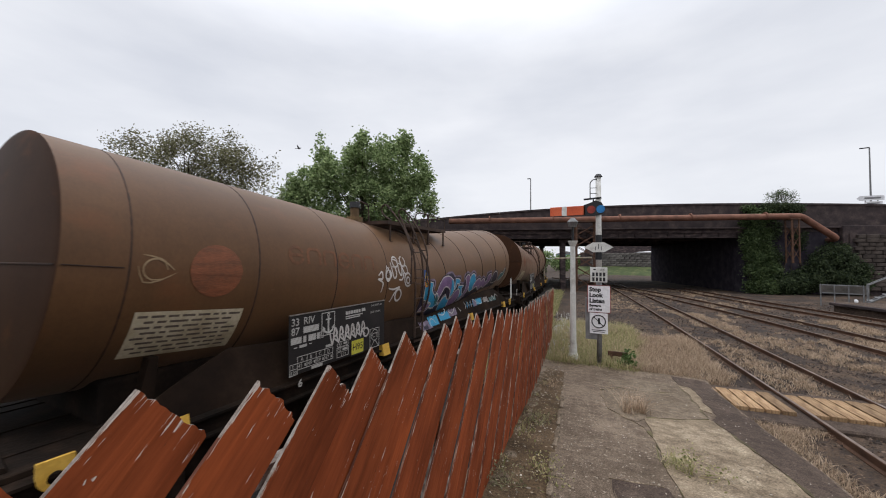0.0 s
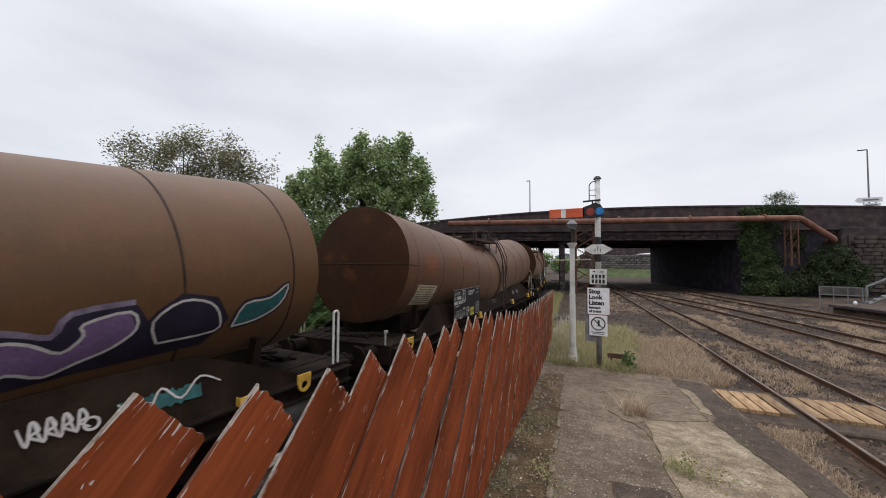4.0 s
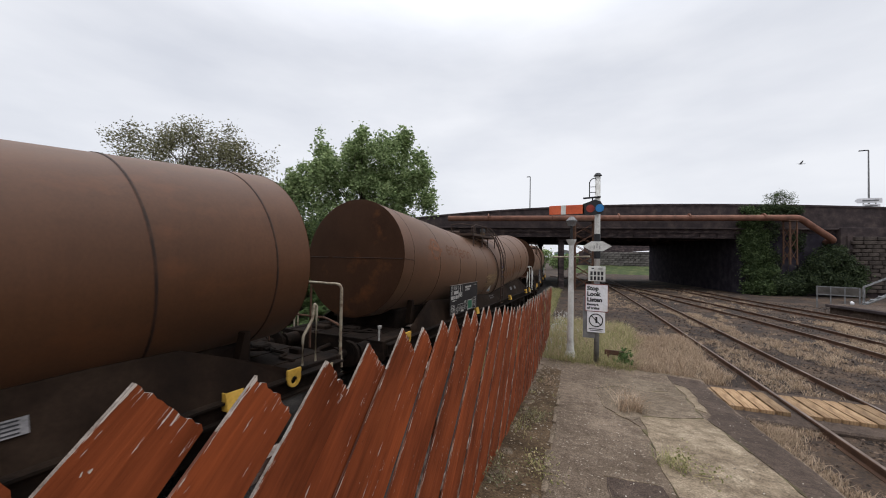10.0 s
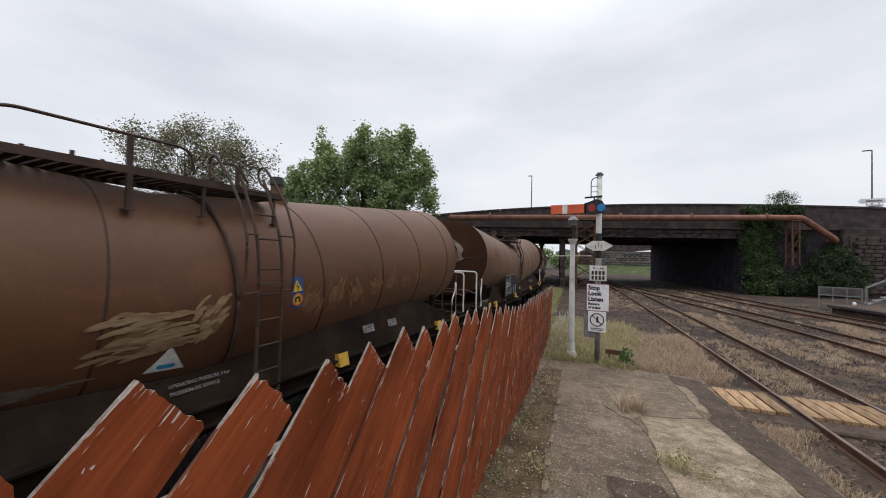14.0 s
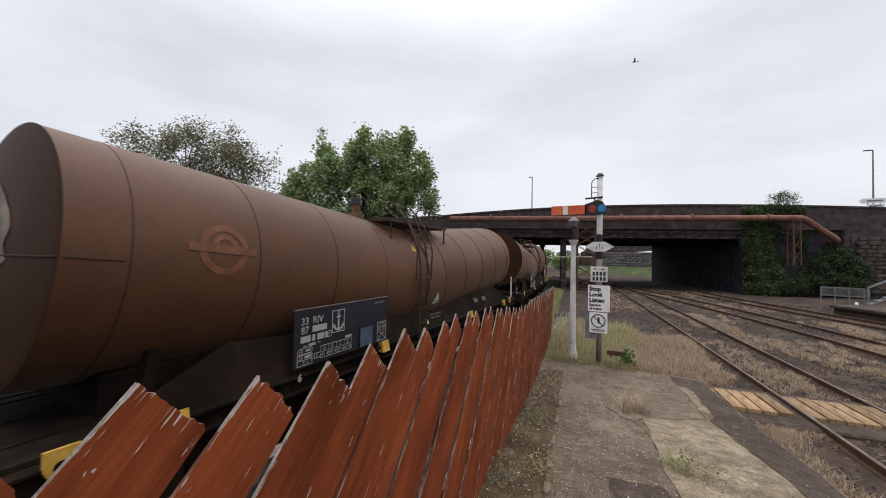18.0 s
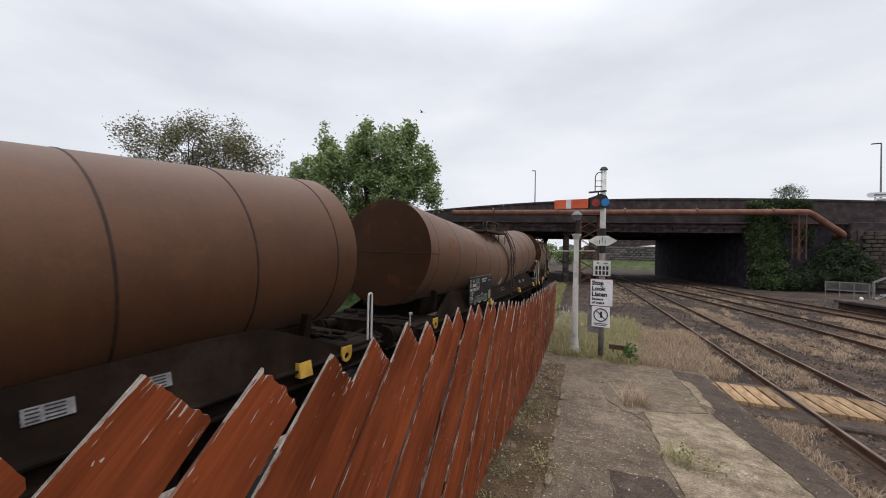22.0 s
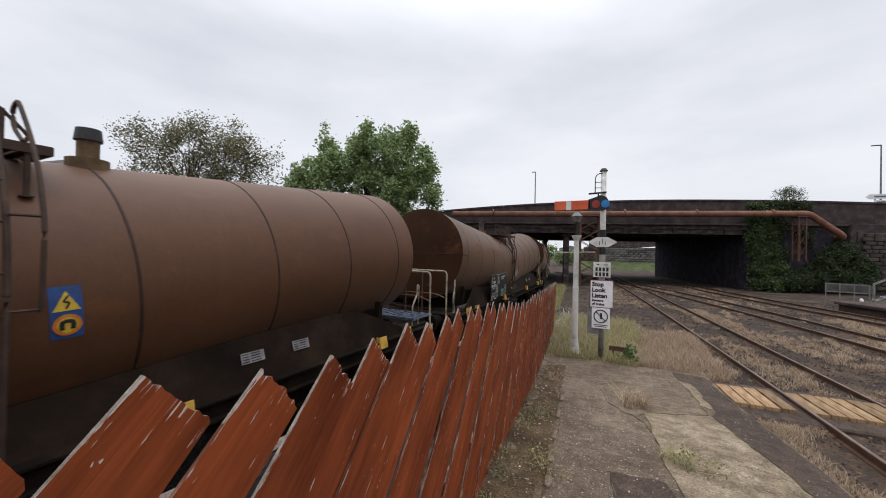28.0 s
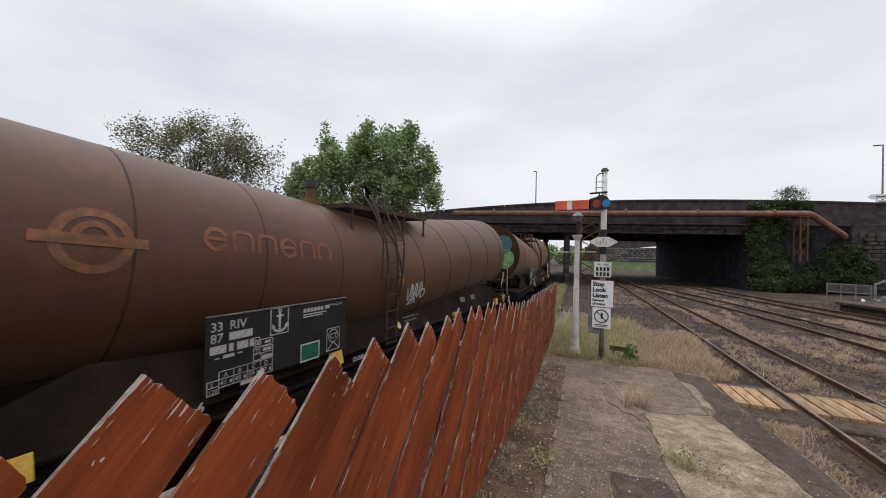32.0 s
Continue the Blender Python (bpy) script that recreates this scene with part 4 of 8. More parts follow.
def skirt_top(y):
    """Height of the skirt's upper edge: it climbs the barrel's side towards the middle."""
    f = min(1, max(0.0, (y - 0.35) / 1.15), max(0.0, (12.4 - y) / 1.2))
    rise = 0.13 * min(1, max(0.0, (y - 3.4) / 1.8)) * min(1, max(0.0, (11.4 - y) / 1.5))
    zt = axis_z(y) - 0.9 + rise
    return 1.24 + max(0.0, zt - 1.2) * max(f, 0.02), max(f, 0.05)


def skirt_mesh(side):
    """The slanting plate between the barrel and the solebar, cut down at both ends."""
    ys = [0.35, 0.95, 1.5, 2.2, 3.5, 5.0, 6.365, 7.7, 9.2, 10.5, 11.2, 11.8, 12.4]
    verts, faces = [], []
    for y in ys:
        ztop, f = skirt_top(y)
        for x, z in ((1.24, 1.14), (1.24 - 0.17 * f, ztop), (1.21 - 0.17 * f, ztop), (1.21, 1.14)):
            verts.append((side * x, y, z))
    for i in range(len(ys) - 1):
        for k in range(4):
            q = (i * 4 + k, i * 4 + (k + 1) % 4, i * 4 + 4 + (k + 1) % 4, i * 4 + 4 + k)
            faces.append(q if side < 0 else q[::-1])
    return raw("skirt", verts, faces, M["skirt"])


def build_topworks(w, flip):
    """Ladder up the platform side and the walkway along the top, which face the other way on a wagon turned end for end."""
    fy = (lambda y: y) if flip else (lambda y: TANK_L - y)

    def bar(pts, r, n=6):
        bm = bmesh.new()
        tube(bm, [(p[0], fy(p[1]), p[2]) for p in pts], r, n)
        return bm
    lo, hi = 5.46, 5.78
    ladder = part("ladder", boxes(((1.3, fy(5.62), 1.06), (0.1, 0.36, 0.03))), M["works"], w, "rusty steel ladder with hooped rails")
    for y in (lo, hi):
        part("stile", bar(rounded([(1.34, y, 1.08), (1.36, y, 2.5), (1.3, y, 2.95), (1.12, y, 3.35), (0.95, y, 3.68)], 0.3, 4), 0.021), M["works"], ladder)
    for x, z in [(1.35, 1.34 + 0.3 * k) for k in range(5)] + [(1.3, 2.9), (1.2, 3.2), (1.03, 3.5)]:
        part("rung", bar([(x, lo, z), (x, hi, z)], 0.012), M["works"], ladder)
    part("step", boxes(((1.36, fy(5.62), 2.36), (0.06, 0.34, 0.03))), M["works"], ladder)
    for y, q in ((lo - 0.17, lo), (hi + 0.17, hi)):
        part("hoop", bar(rounded([(1.35, y, 2.25), (1.37, y, 2.9), (1.22, y, 3.3), (1.0, y, 3.62), (0.72, y, 3.92), (0.6, y, 3.86), (0.64, y, 3.7), (0.86, y, 3.56)], 0.12, 4), 0.017), M["works"], ladder)
        part("strap", bar([(1.33, y, 2.95), (1.32, q, 2.95)], 0.012), M["works"], ladder)
        part("strap", bar([(1.35, y, 2.27), (1.35, q, 2.27)], 0.012), M["works"], ladder)
    # a grated deck on two thin channels
    fy = (lambda y: y) if flip else (lambda y: 12.4 - y)
    a, b = 4.82, 7.5
    bm = bmesh.new()
    for x in (0.1, 0.95):
        box(bm, (x, fy((a + b) / 2), 3.5), (0.025, b - a, 0.075))
    for y in (a, b):
        box(bm, (0.525, fy(y), 3.5), (0.85, 0.025, 0.07))
    walkway = part("walkway", bm, M["works"], w, "rusty grated walkway")
    slat = done("slat", boxes(((0, 0, 0), (0.84, 0.085, 0.022))), M["works"])
    for k in range(24):
        part_of("slat", slat, walkway, pose(0.525, fy(a + 0.07 + 0.1105 * k), 3.525))
    for y in (4.95, 5.86, 7.42):
        part("leg", boxes(((0.93, fy(y), 3.31), (0.03, 0.032, 0.4)), ((0.93, fy(y), 3.12), (0.08, 0.08, 0.012))), M["works"], walkway)
    part("leg", boxes(((0.945, fy(6.55), 3.47), (0.04, 0.045, 0.72)), ((0.93, fy(6.55), 3.12), (0.09, 0.09, 0.015))), M["works"], walkway)
    part("handrail", bar(rounded([(0.9, 5.95, 3.58), (0.93, 6.0, 3.8), (0.95, 6.1, 3.84), (0.95, 7.3, 3.83), (0.95, 7.46, 3.78), (0.95, 7.48, 3.5)], 0.06, 3), 0.015), M["works"], walkway)
    part("end_rail", bar(rounded([(0.95, 7.4, 3.8), (0.5, 7.45, 3.86), (0.1, 7.4, 3.84), (0.1, 7.0, 3.55)], 0.06, 3), 0.014), M["works"], walkway)
    part("post", boxes(((0.12, fy(7.4), 3.67), (0.014, 0.03, 0.33))), M["works"], walkway)
    # the guard over the deck's other end, on its far side
    part("guard_rail", bar(rounded([(0.1, 4.8, 3.62), (0.1, 4.74, 3.76), (0.1, 4.93, 3.98), (0.1, 5.02, 4.0), (0.1, 5.3, 3.96), (0.1, 5.33, 3.5)], 0.05, 3), 0.016), M["works"], walkway)
    part("guard_post", boxes(((0.1, fy(4.92), 3.72), (0.03, 0.05, 0.5))), M["works"], walkway)
    # a steam pipe clipped round the barrel beside the ladder
    bm = bmesh.new()
    tube(bm, [on_tank(6.0 if flip else 6.75, 1.75 - 0.1 * k, 0.045) for k in range(28)], 0.022, 6)
    part("steam_pipe", bm, M["works"], w, "dark steam pipe round the barrel")
    # the hatch beside the walkway, with its swing bolts
    y = fy(6.7)
    z = axis_z(y) + TANK_R
    bm = bmesh.new()
    rod(bm, (-0.2, y, z - 0.1), (-0.2, y, z + 0.14), 0.3, n=20)
    rod(bm, (-0.2, y, z + 0.14), (-0.2, y, z + 0.2), 0.34, 0.3, n=20)
    hatch = part("hatch", bm, M["works"], w, "rusty round hatch")
    for k in range(6):
        c, d = math.cos(k * math.tau / 6), math.sin(k * math.tau / 6)
        bm = bmesh.new()
        rod(bm, (-0.2 + 0.33 * c, y + 0.33 * d, z + 0.05), (-0.2 + 0.35 * c, y + 0.35 * d, z + 0.26), 0.02, n=6)
        part("swing_bolt", bm, M["works"], hatch)


def build_lug(w, y):
    """A plate with a flat top, a round foot and a hole."""
    bm = bmesh.new()
    n = 20
    ring = [math.tau * k / n for k in range(n)]
    o = [bm.verts.new((1.375, y + (0.105 * math.cos(a) if a > math.pi else 0.105 * max(-1, min(1, 1.7 * math.cos(a)))), 1.15 + 0.115 * (math.sin(a) if a > math.pi else min(1.0, 1.7 * math.sin(a))))) for a in ring]
    i = [bm.verts.new((1.375, y + 0.05 * math.cos(a), 1.125 + 0.05 * math.sin(a))) for a in ring]
    for k in range(n):
        j = (k + 1) % n
        bm.faces.new((o[k], o[j], i[j], i[k]))
    g = bmesh.ops.extrude_face_region(bm, geom=bm.faces[:])
    bmesh.ops.translate(bm, verts=[v for v in g["geom"] if isinstance(v, bmesh.types.BMVert)], vec=(-0.03, 0, 0))
    bmesh.ops.recalc_face_normals(bm, faces=bm.faces[:])
    part("lifting_lug", bm, M["yellow"], w, "yellow lifting lug")


def build_jack(w, y):
    """A bent yellow plate on the solebar."""
    bm = bmesh.new()
    prism(bm, [(1.355, 1.24), (1.4, 1.05), (1.41, 1.05), (1.365, 1.24)], y - 0.1, y + 0.1, "y")
    prism(bm, [(1.3, 1.24), (1.3, 1.05), (1.4, 1.05), (1.355, 1.24)], y - 0.1, y - 0.09, "y")
    part("jacking_plate", bm, M["yellow"], w, "yellow jacking plate")


def build_wagon(flip):
    w = thing("tank_wagon", Matrix(), "Rust-brown bogie tank wagon with a sagging barrel", "tank wagon", "tank wagons of the train")
    barrel = part_of("barrel", barrel_mesh(), w)
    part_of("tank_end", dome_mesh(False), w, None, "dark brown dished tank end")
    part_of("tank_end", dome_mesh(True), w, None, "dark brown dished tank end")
    for rear in (False, True):
        y0, sg = (TANK_L, 1) if rear else (0.0, -1)
        for x0, x1 in ((-1.22, -0.62), (-0.5, 1.22)):
            bm = bmesh.new()
            tube(bm, [(x0 + (x1 - x0) * q / 6, y0 + sg * (0.006 + 0.085 * (1 - ((x0 + (x1 - x0) * q / 6) / TANK_R) ** 2)), axis_z(0)) for q in range(7)], 0.009, 5)
            part("end_seam", bm, M["band"], w)
    bm = bmesh.new()
    stroke_seam = [on_tank(0.02 + 0.1 * k, 0.0, 0.002) for k in range(5)]
    tube(bm, stroke_seam, 0.006, 5)
    part("side_seam", bm, M["band"], w)
    for k, y in enumerate((0.46, 1.74, 3.08, 4.42, 5.7, 6.97, 8.29, 9.63, 10.97, 12.3) if flip else (0.42, 1.73, 3.06, 4.43, 5.6, 6.75, 8.09, 9.54, 10.87, 12.2)):
        ww, h = (0.016, 0.003) if k == 0 else (0.024, 0.004) if k < 5 else (0.03, 0.008)
        part_of("weld_band", band_mesh(y, ww, h), barrel)
    for s in (1, -1):
        part_of("skirt", skirt_mesh(s), w, None, "dusty grey-brown skirt plate")
        bm = bmesh.new()
        prism(bm, [(s * 1.2, 0.92), (s * 1.36, 0.92), (s * 1.36, 0.945), (s * 1.29, 0.95), (s * 1.29, 1.115), (s * 1.36, 1.12), (s * 1.36, 1.145), (s * 1.2, 1.145)], -0.62, 13.35, "y")
        part("solebar", bm, M["frame"], w)
        for y in (0.75, 11.95):
            bm = bmesh.new()
            prism(bm, [(y - 0.12, 1.3), (y + 0.02, 1.3), (y + 0.06, 1.78), (y - 0.02, 1.78)], s * 0.92, s * 1.04, "x")
            part("gusset", bm, M["skirt"], w)
    for y0, y1, yb in ((-0.68, 0.55, -0.64), (12.2, 13.41, 13.37)):
        bm = boxes(((0, (y0 + y1) / 2, 1.17), (2.45, y1 - y0, 0.06)), ((0, yb, 1.02), (2.5, 0.08, 0.36)), bevel=0.01)
        deck = part("end_deck", bm, M["frame"], w)
        rib = done("deck_rib", boxes(((0, 0, 0), (0.05, y1 - y0 - 0.1, 0.012))), M["frame"])
        for k in (-5, -3, -2, 1, 4):
            part_of("deck_rib", rib, deck, pose(k * 0.21, (y0 + y1) / 2, 1.205))
        sg = -1 if y0 < 0 else 1
        for x in (0.87, -0.87):
            bm = bmesh.new()
            rod(bm, (x, yb - sg * 0.25, 1.05), (x, yb + sg * 0.36, 1.05), 0.14, 0.125, 18)
            rod(bm, (x, yb + sg * 0.3, 1.05), (x, yb + sg * 0.36, 1.05), 0.145, n=18)
            rod(bm, (x, yb + sg * 0.36, 1.05), (x, yb + sg * 0.52, 1.05), 0.085, n=12)
            rod(bm, (x, yb + sg * 0.52, 1.05), (x, yb + sg * 0.555, 1.05), 0.23, 0.21, 18)
            part("buffer", bm, M["frame"], w, smooth=False)
        bm = bmesh.new()
        tube(bm, [(0, yb, 1.0), (0, yb + sg * 0.3, 0.98), (0.03, yb + sg * 0.5, 0.88), (0.0, yb + sg * 0.54, 0.8)], 0.045)
        part("coupling", bm, M["frame"], w)
        bm = bmesh.new()
        tube(bm, [(0.35, yb, 0.95), (0.36, yb + sg * 0.25, 0.86), (0.3, yb + sg * 0.45, 0.72), (0.24, yb + sg * 0.56, 0.7)], 0.028)
        part("brake_hose", bm, M["black"], w)
    for y0, y1 in ((0.45, 3.4), (9.3, 12.2)):
        part("saddle", boxes(((0, (y0 + y1) / 2, 1.38), (1.6, y1 - y0, 0.42)), bevel=0.03), M["frame"], w)
    # lifting lugs and jacking plates
    build_lug(w, 12.4)
    for y in (4.2, 8.4, 11.6):
        build_jack(w, y)
    # bogies
    for y in (1.75, 10.95):
        bm = bmesh.new()
        for s in (1, -1):
            prism(bm, [(y - 1.35, 0.62), (y - 0.6, 0.5), (y + 0.6, 0.5), (y + 1.35, 0.62), (y + 1.35, 0.78), (y + 0.5, 0.88), (y - 0.5, 0.88), (y - 1.35, 0.78)], s * 1.0, s * 1.1, "x")
            for dy in (-0.9, 0.9):
                box(bm, (s * 1.12, y + dy, 0.5), (0.2, 0.3, 0.3), 0.04)
            for dy in (-0.16, 0.16):
                rod(bm, (s * 1.08, y + dy, 0.5), (s * 1.08, y + dy, 0.86), 0.08, n=10)
        box(bm, (0, y, 0.8), (2.0, 0.5, 0.25))
        bg = part("bogie", bm, M["frame"], w)
        for dy in (-0.9, 0.9):
            bm = bmesh.new()
            rod(bm, (-0.95, 0, 0), (0.95, 0, 0), 0.08, n=10)
            for s in (1, -1):
                rod(bm, (s * 0.69, 0, 0), (s * 0.81, 0, 0), 0.46, n=28)
                rod(bm, (s * 0.665, 0, 0), (s * 0.69, 0, 0), 0.49, n=28)
                for k in range(5):
                    a = math.tau * k / 5
                    rod(bm, (s * 0.81, 0.28 * math.cos(a), 0.28 * math.sin(a)), (s * 0.825, 0.28 * math.cos(a), 0.28 * math.sin(a)), 0.07, n=8)
            part("wheelset", bm, M["frame"], w, m=pose(0, y + dy, 0.46))
    build_topworks(w, flip)
    return w


def build_valve(w, y):
    """A pressure valve with a cap on top of the barrel."""
    z = axis_z(y) + TANK_R
    bm = bmesh.new()
    rod(bm, (0.25, y, z - 0.1), (0.25, y, z + 0.05), 0.17, n=16)
    rod(bm, (0.25, y, z + 0.05), (0.25, y, z + 0.24), 0.09, n=14)
    body = part("valve", bm, M["brass"], w, "dull brass valve with a black cap")
    bm = bmesh.new()
    rod(bm, (0.25, y, z + 0.24), (0.25, y, z + 0.36), 0.115, 0.1, 14)
    part("cap", bm, M["black"], body)


M["brass"] = worn("tarnished_valve_brass", (0.12, 0.075, 0.035), (0.06, 0.036, 0.02), (0.2, 0.13, 0.06), 6, 40, 0.6, 0.3)


def build_end_rails(w, y, out, mat, label):
    """A brakesman's handrail across the wagon's end, with a grab rail behind it; out: which way the end faces."""
    bm = bmesh.new()
    z = 2.28
    tube(bm, rounded([(1.19, y, 0.98), (1.16, y, 1.25), (1.16, y, z), (-1.16, y, z + 0.02), (-1.16, y, 1.25), (-1.19, y, 0.98)], 0.1, 4), 0.023, 8)
    rail = part("end_handrail", bm, mat, w, label)
    for x in (0.5, -0.5):
        bm = bmesh.new()
        rod(bm, (x, y, 1.2), (x, y, z), 0.018, n=6)
        part("upright", bm, M["rust"], rail)
    bm = bmesh.new()
    tube(bm, rounded([(1.16, y, 1.62), (0.85, y, 1.72), (-0.85, y, 1.72), (-1.16, y, 1.62)], 0.08, 3), 0.018, 6)
    part("mid_bar", bm, M["rust"], rail)
    for s in (1, -1):
        # a grab rail with one straight leg and one that splays and drops
        bm = bmesh.new()
        g = y - 0.53 * out
        k = -0.24 * out if out > 0 else 0.1 * out
        tube(bm, rounded([(s * 1.17, g, 1.08), (s * 1.17, g, 2.0), (s * 1.17, g + 0.2 * k, 2.04), (s * 1.17, g + 0.3 * k, 1.82), (s * 1.17, g + k, 1.6), (s * 1.17, g + k, 1.16)], 0.04, 3), 0.02, 8)
        part("grab_rail", bm, mat, rail)


def build_grab(w, y, mat, label, sides=(1, -1)):
    """A narrow upright grab rail at the wagon's corner."""
    for s in sides:
        bm = bmesh.new()
        tube(bm, rounded([(s * 1.2, y - 0.05, 1.1), (s * 1.2, y - 0.05, 1.99), (s * 1.2, y + 0.05, 1.99), (s * 1.2, y + 0.05, 1.1)], 0.05, 3), 0.018, 8)
        part("grab_rail", bm, mat, w, label)


def build_grating(w, y):
    """A blue-grey open grating over the end deck."""
    bm = boxes(((0, y, 1.3), (2.3, 0.04, 0.05)), ((0, y - 0.7, 1.3), (2.3, 0.04, 0.05)))
    for k in range(17):
        box(bm, (-1.12 + 0.14 * k, y - 0.35, 1.3), (0.018, 0.7, 0.04))
    for k in range(6):
        box(bm, (0, y - 0.6 + 0.11 * k, 1.3), (2.25, 0.018, 0.035))
    part("grating", bm, M["grating"], w, "blue-grey open grating")


TURNED = (0, 3, 5, 8)          # these run the other way round
plain, turned = build_wagon(False), build_wagon(True)
for n in range(9):
    if n in (0, 1):
        WAGONS.append(turned if n == 0 else plain)
    else:
        WAGONS.append(copy_thing(turned if n in TURNED else plain, Matrix()))
for n, w in enumerate(WAGONS):
    build_valve(w, 4.66 if n in TURNED else 8.03)
    if n in (2, 3):
        mat, lab = M["white"], "white tubular end handrail"
    else:
        mat, lab = M["cream"], "cream tubular end handrail, chipped to rust"
    if n in (1, 2, 4, 5, 7):
        build_end_rails(w, 13.64 if n == 4 else 13.48, 1, mat, lab)
    else:
        build_grab(w, 13.15, M["white"], "white grab rail")
    if n in (3, 5):
        build_end_rails(w, -0.83, -1, mat, lab)
    else:
        build_grab(w, -0.37, M["cream"], "chipped cream grab rail", (-1,))
    for y in ([{2: 12.6, 4: 13.3}.get(n, 13.0)] if n in (1, 2, 4, 5, 7) else []) + ([-0.48] if n in (3, 5) else []):
        st = part("warning_sticker", boxes(((1.375, y, 1.08), (0.012, 0.17, 0.2)), bevel=0.002), M["notice"], w, "cream electrical warning sticker")
        bm = bmesh.new()
        prism(bm, [(y - 0.065, 1.07), (y + 0.065, 1.07), (y, 1.17)], 1.381, 1.386, "x")
        part("symbol", bm, M["sign_yellow"], st)
    if n in (0, 3, 5):
        build_jack(w, 1.03 if n == 5 else 0.82)
    if n < 6:
        build_lug(w, (0.0, -0.12, 0.0, 0.03, 0.06, 0.2)[n])
    if n:
        # a redder or a duller coat of paint than the first wagon's
        for ob in w.children:
            if ob.name.startswith("barrel"):
                ob.material_slots[0].link = "OBJECT"
                ob.material_slots[0].material = M["tank_dull"] if n > 4 else M["tank_red"]
    if n == 4:
        build_grating(w, 13.72)
    if n in (1, 2, 4):
        # a lamp bracket by the buffer
        bm = bmesh.new()
        rod(bm, (1.12, -0.64, 1.18), (1.12, -0.64, 1.42), 0.016, n=6)
        box(bm, (1.12, -0.62, 1.44), (0.05, 0.07, 0.05))
        part("lamp_bracket", bm, M["offwhite"], w, "white-tipped lamp bracket")
    # hoses, levers and grime that crowd the decks at both ends
    rng_d = random.Random(40 + n)
    for y, sg in ((-0.2, -1), (12.93, 1)):
        for k in range(3):
            a = rng_d.uniform(-0.8, 0.5)
            bm = bmesh.new()
            pts = [(a + rng_d.uniform(-0.12, 0.12) + 0.2 * q, y + rng_d.uniform(-0.18, 0.18), 1.215 + 0.05 * rng_d.random() * (q % 2)) for q in range(5)]
            tube(bm, rounded(pts, 0.1, 3), rng_d.uniform(0.018, 0.03), 6)
            part("air_hose", bm, M["frame"], w, "oily air hose")
        bm = bmesh.new()
        for k in range(3):
            box(bm, (rng_d.uniform(-0.9, 0.7), y + rng_d.uniform(-0.2, 0.25), 1.23), (rng_d.uniform(0.15, 0.4), rng_d.uniform(0.1, 0.25), rng_d.uniform(0.05, 0.12)), 0.02)
        part("deck_fitting", bm, M["frame"], w, "grimy deck fittings")
        bm = bmesh.new()
        tube(bm, [(0.45, y + sg * 0.46, 1.0), (0.5, y + sg * 0.6, 1.04), (0.62, y + sg * 0.66, 1.03)], 0.022, 6)
        part("brake_tap", bm, M["redglass"], w, "red brake tap handle")
    if n == 0:
        # this one's ladder stands nearer the front
        for ob in w.children:
            if ob.name.startswith("ladder"):
                ob.location.y -= 0.2


# ---- what is painted, lettered and stuck on the wagons ----
def decal(outline, lift, step=0.14):
    """A patch of paint on the barrel: its outline in metres along (y) and round (s)."""
    bm = bmesh.new()
    f = bm.faces.new([bm.verts.new((y, s, 0)) for y, s in outline])
    bmesh.ops.triangulate(bm, faces=[f])
    for _ in range(4):
        es = [e for e in bm.edges if e.calc_length() > step]
        if not es:
            break
        bmesh.ops.subdivide_edges(bm, edges=es, cuts=1)
        bmesh.ops.triangulate(bm, faces=[f for f in bm.faces if len(f.verts) > 3])
    for v in bm.verts:
        v.co = on_tank(v.co.x, v.co.y, lift)
    bm.normal_update()
    for f in bm.faces:
        if f.normal.x < 0:
            f.normal_flip()
    return bm


def curve_through(pts, n=6):
    pts = [Vector((*p, 0)) for p in pts]
    out = []
    for i in range(len(pts) - 1):
        p0, p1, p2, p3 = pts[max(i - 1, 0)], pts[i], pts[i + 1], pts[min(i + 2, len(pts) - 1)]
        for k in range(n):
            t = k / n
            out.append(0.5 * (2 * p1 + (p2 - p0) * t + (2 * p0 - 5 * p1 + 4 * p2 - p3) * t * t + (3 * p1 - p0 - 3 * p2 + p3) * t ** 3))
    return out + [pts[-1]]


def stroke(bm, pts, width, lift, place, n=6, taper=0.6):
    """A sprayed line through the points; place puts (y, s, lift) on a surface."""
    line = curve_through(pts, n)
    rows = []
    for i, p in enumerate(line):
        d = (line[min(i + 1, len(line) - 1)] - line[max(i - 1, 0)]).normalized()
        nrm = Vector((-d.y, d.x, 0))
        q = i / (len(line) - 1)
        w = width / 2 * (1 - (1 - taper) * (2 * abs(q - 0.5)) ** 3)
        rows.append([bm.verts.new(place(p.x + nrm.x * w * k, p.y + nrm.y * w * k, lift)) for k in (-1, 0, 1)])
    for a, b in zip(rows, rows[1:]):
        for k in range(2):
            f = bm.faces.new((a[k], b[k], b[k + 1], a[k + 1]))
            f.normal_update()
            if f.normal.x < 0:
                f.normal_flip()
    return bm


def ring_pts(y, s, r, a0=0, a1=360, n=14, squash=1.0):
    return [(y + r * math.cos(radians(a0 + (a1 - a0) * k / n)), s + squash * r * math.sin(radians(a0 + (a1 - a0) * k / n))) for k in range(n + 1)]


def blob(y, s, ry, rs, seed, n=26, rough=0.25):
    return [(y + ry * math.cos(a) * (1 + rough * noise.noise(Vector((2 * math.cos(a) + seed, 2 * math.sin(a), seed)))), s + rs * math.sin(a) * (1 + rough * noise.noise(Vector((2 * math.cos(a) + seed, 2 * math.sin(a), seed))))) for a in [math.tau * k / n for k in range(n)]]


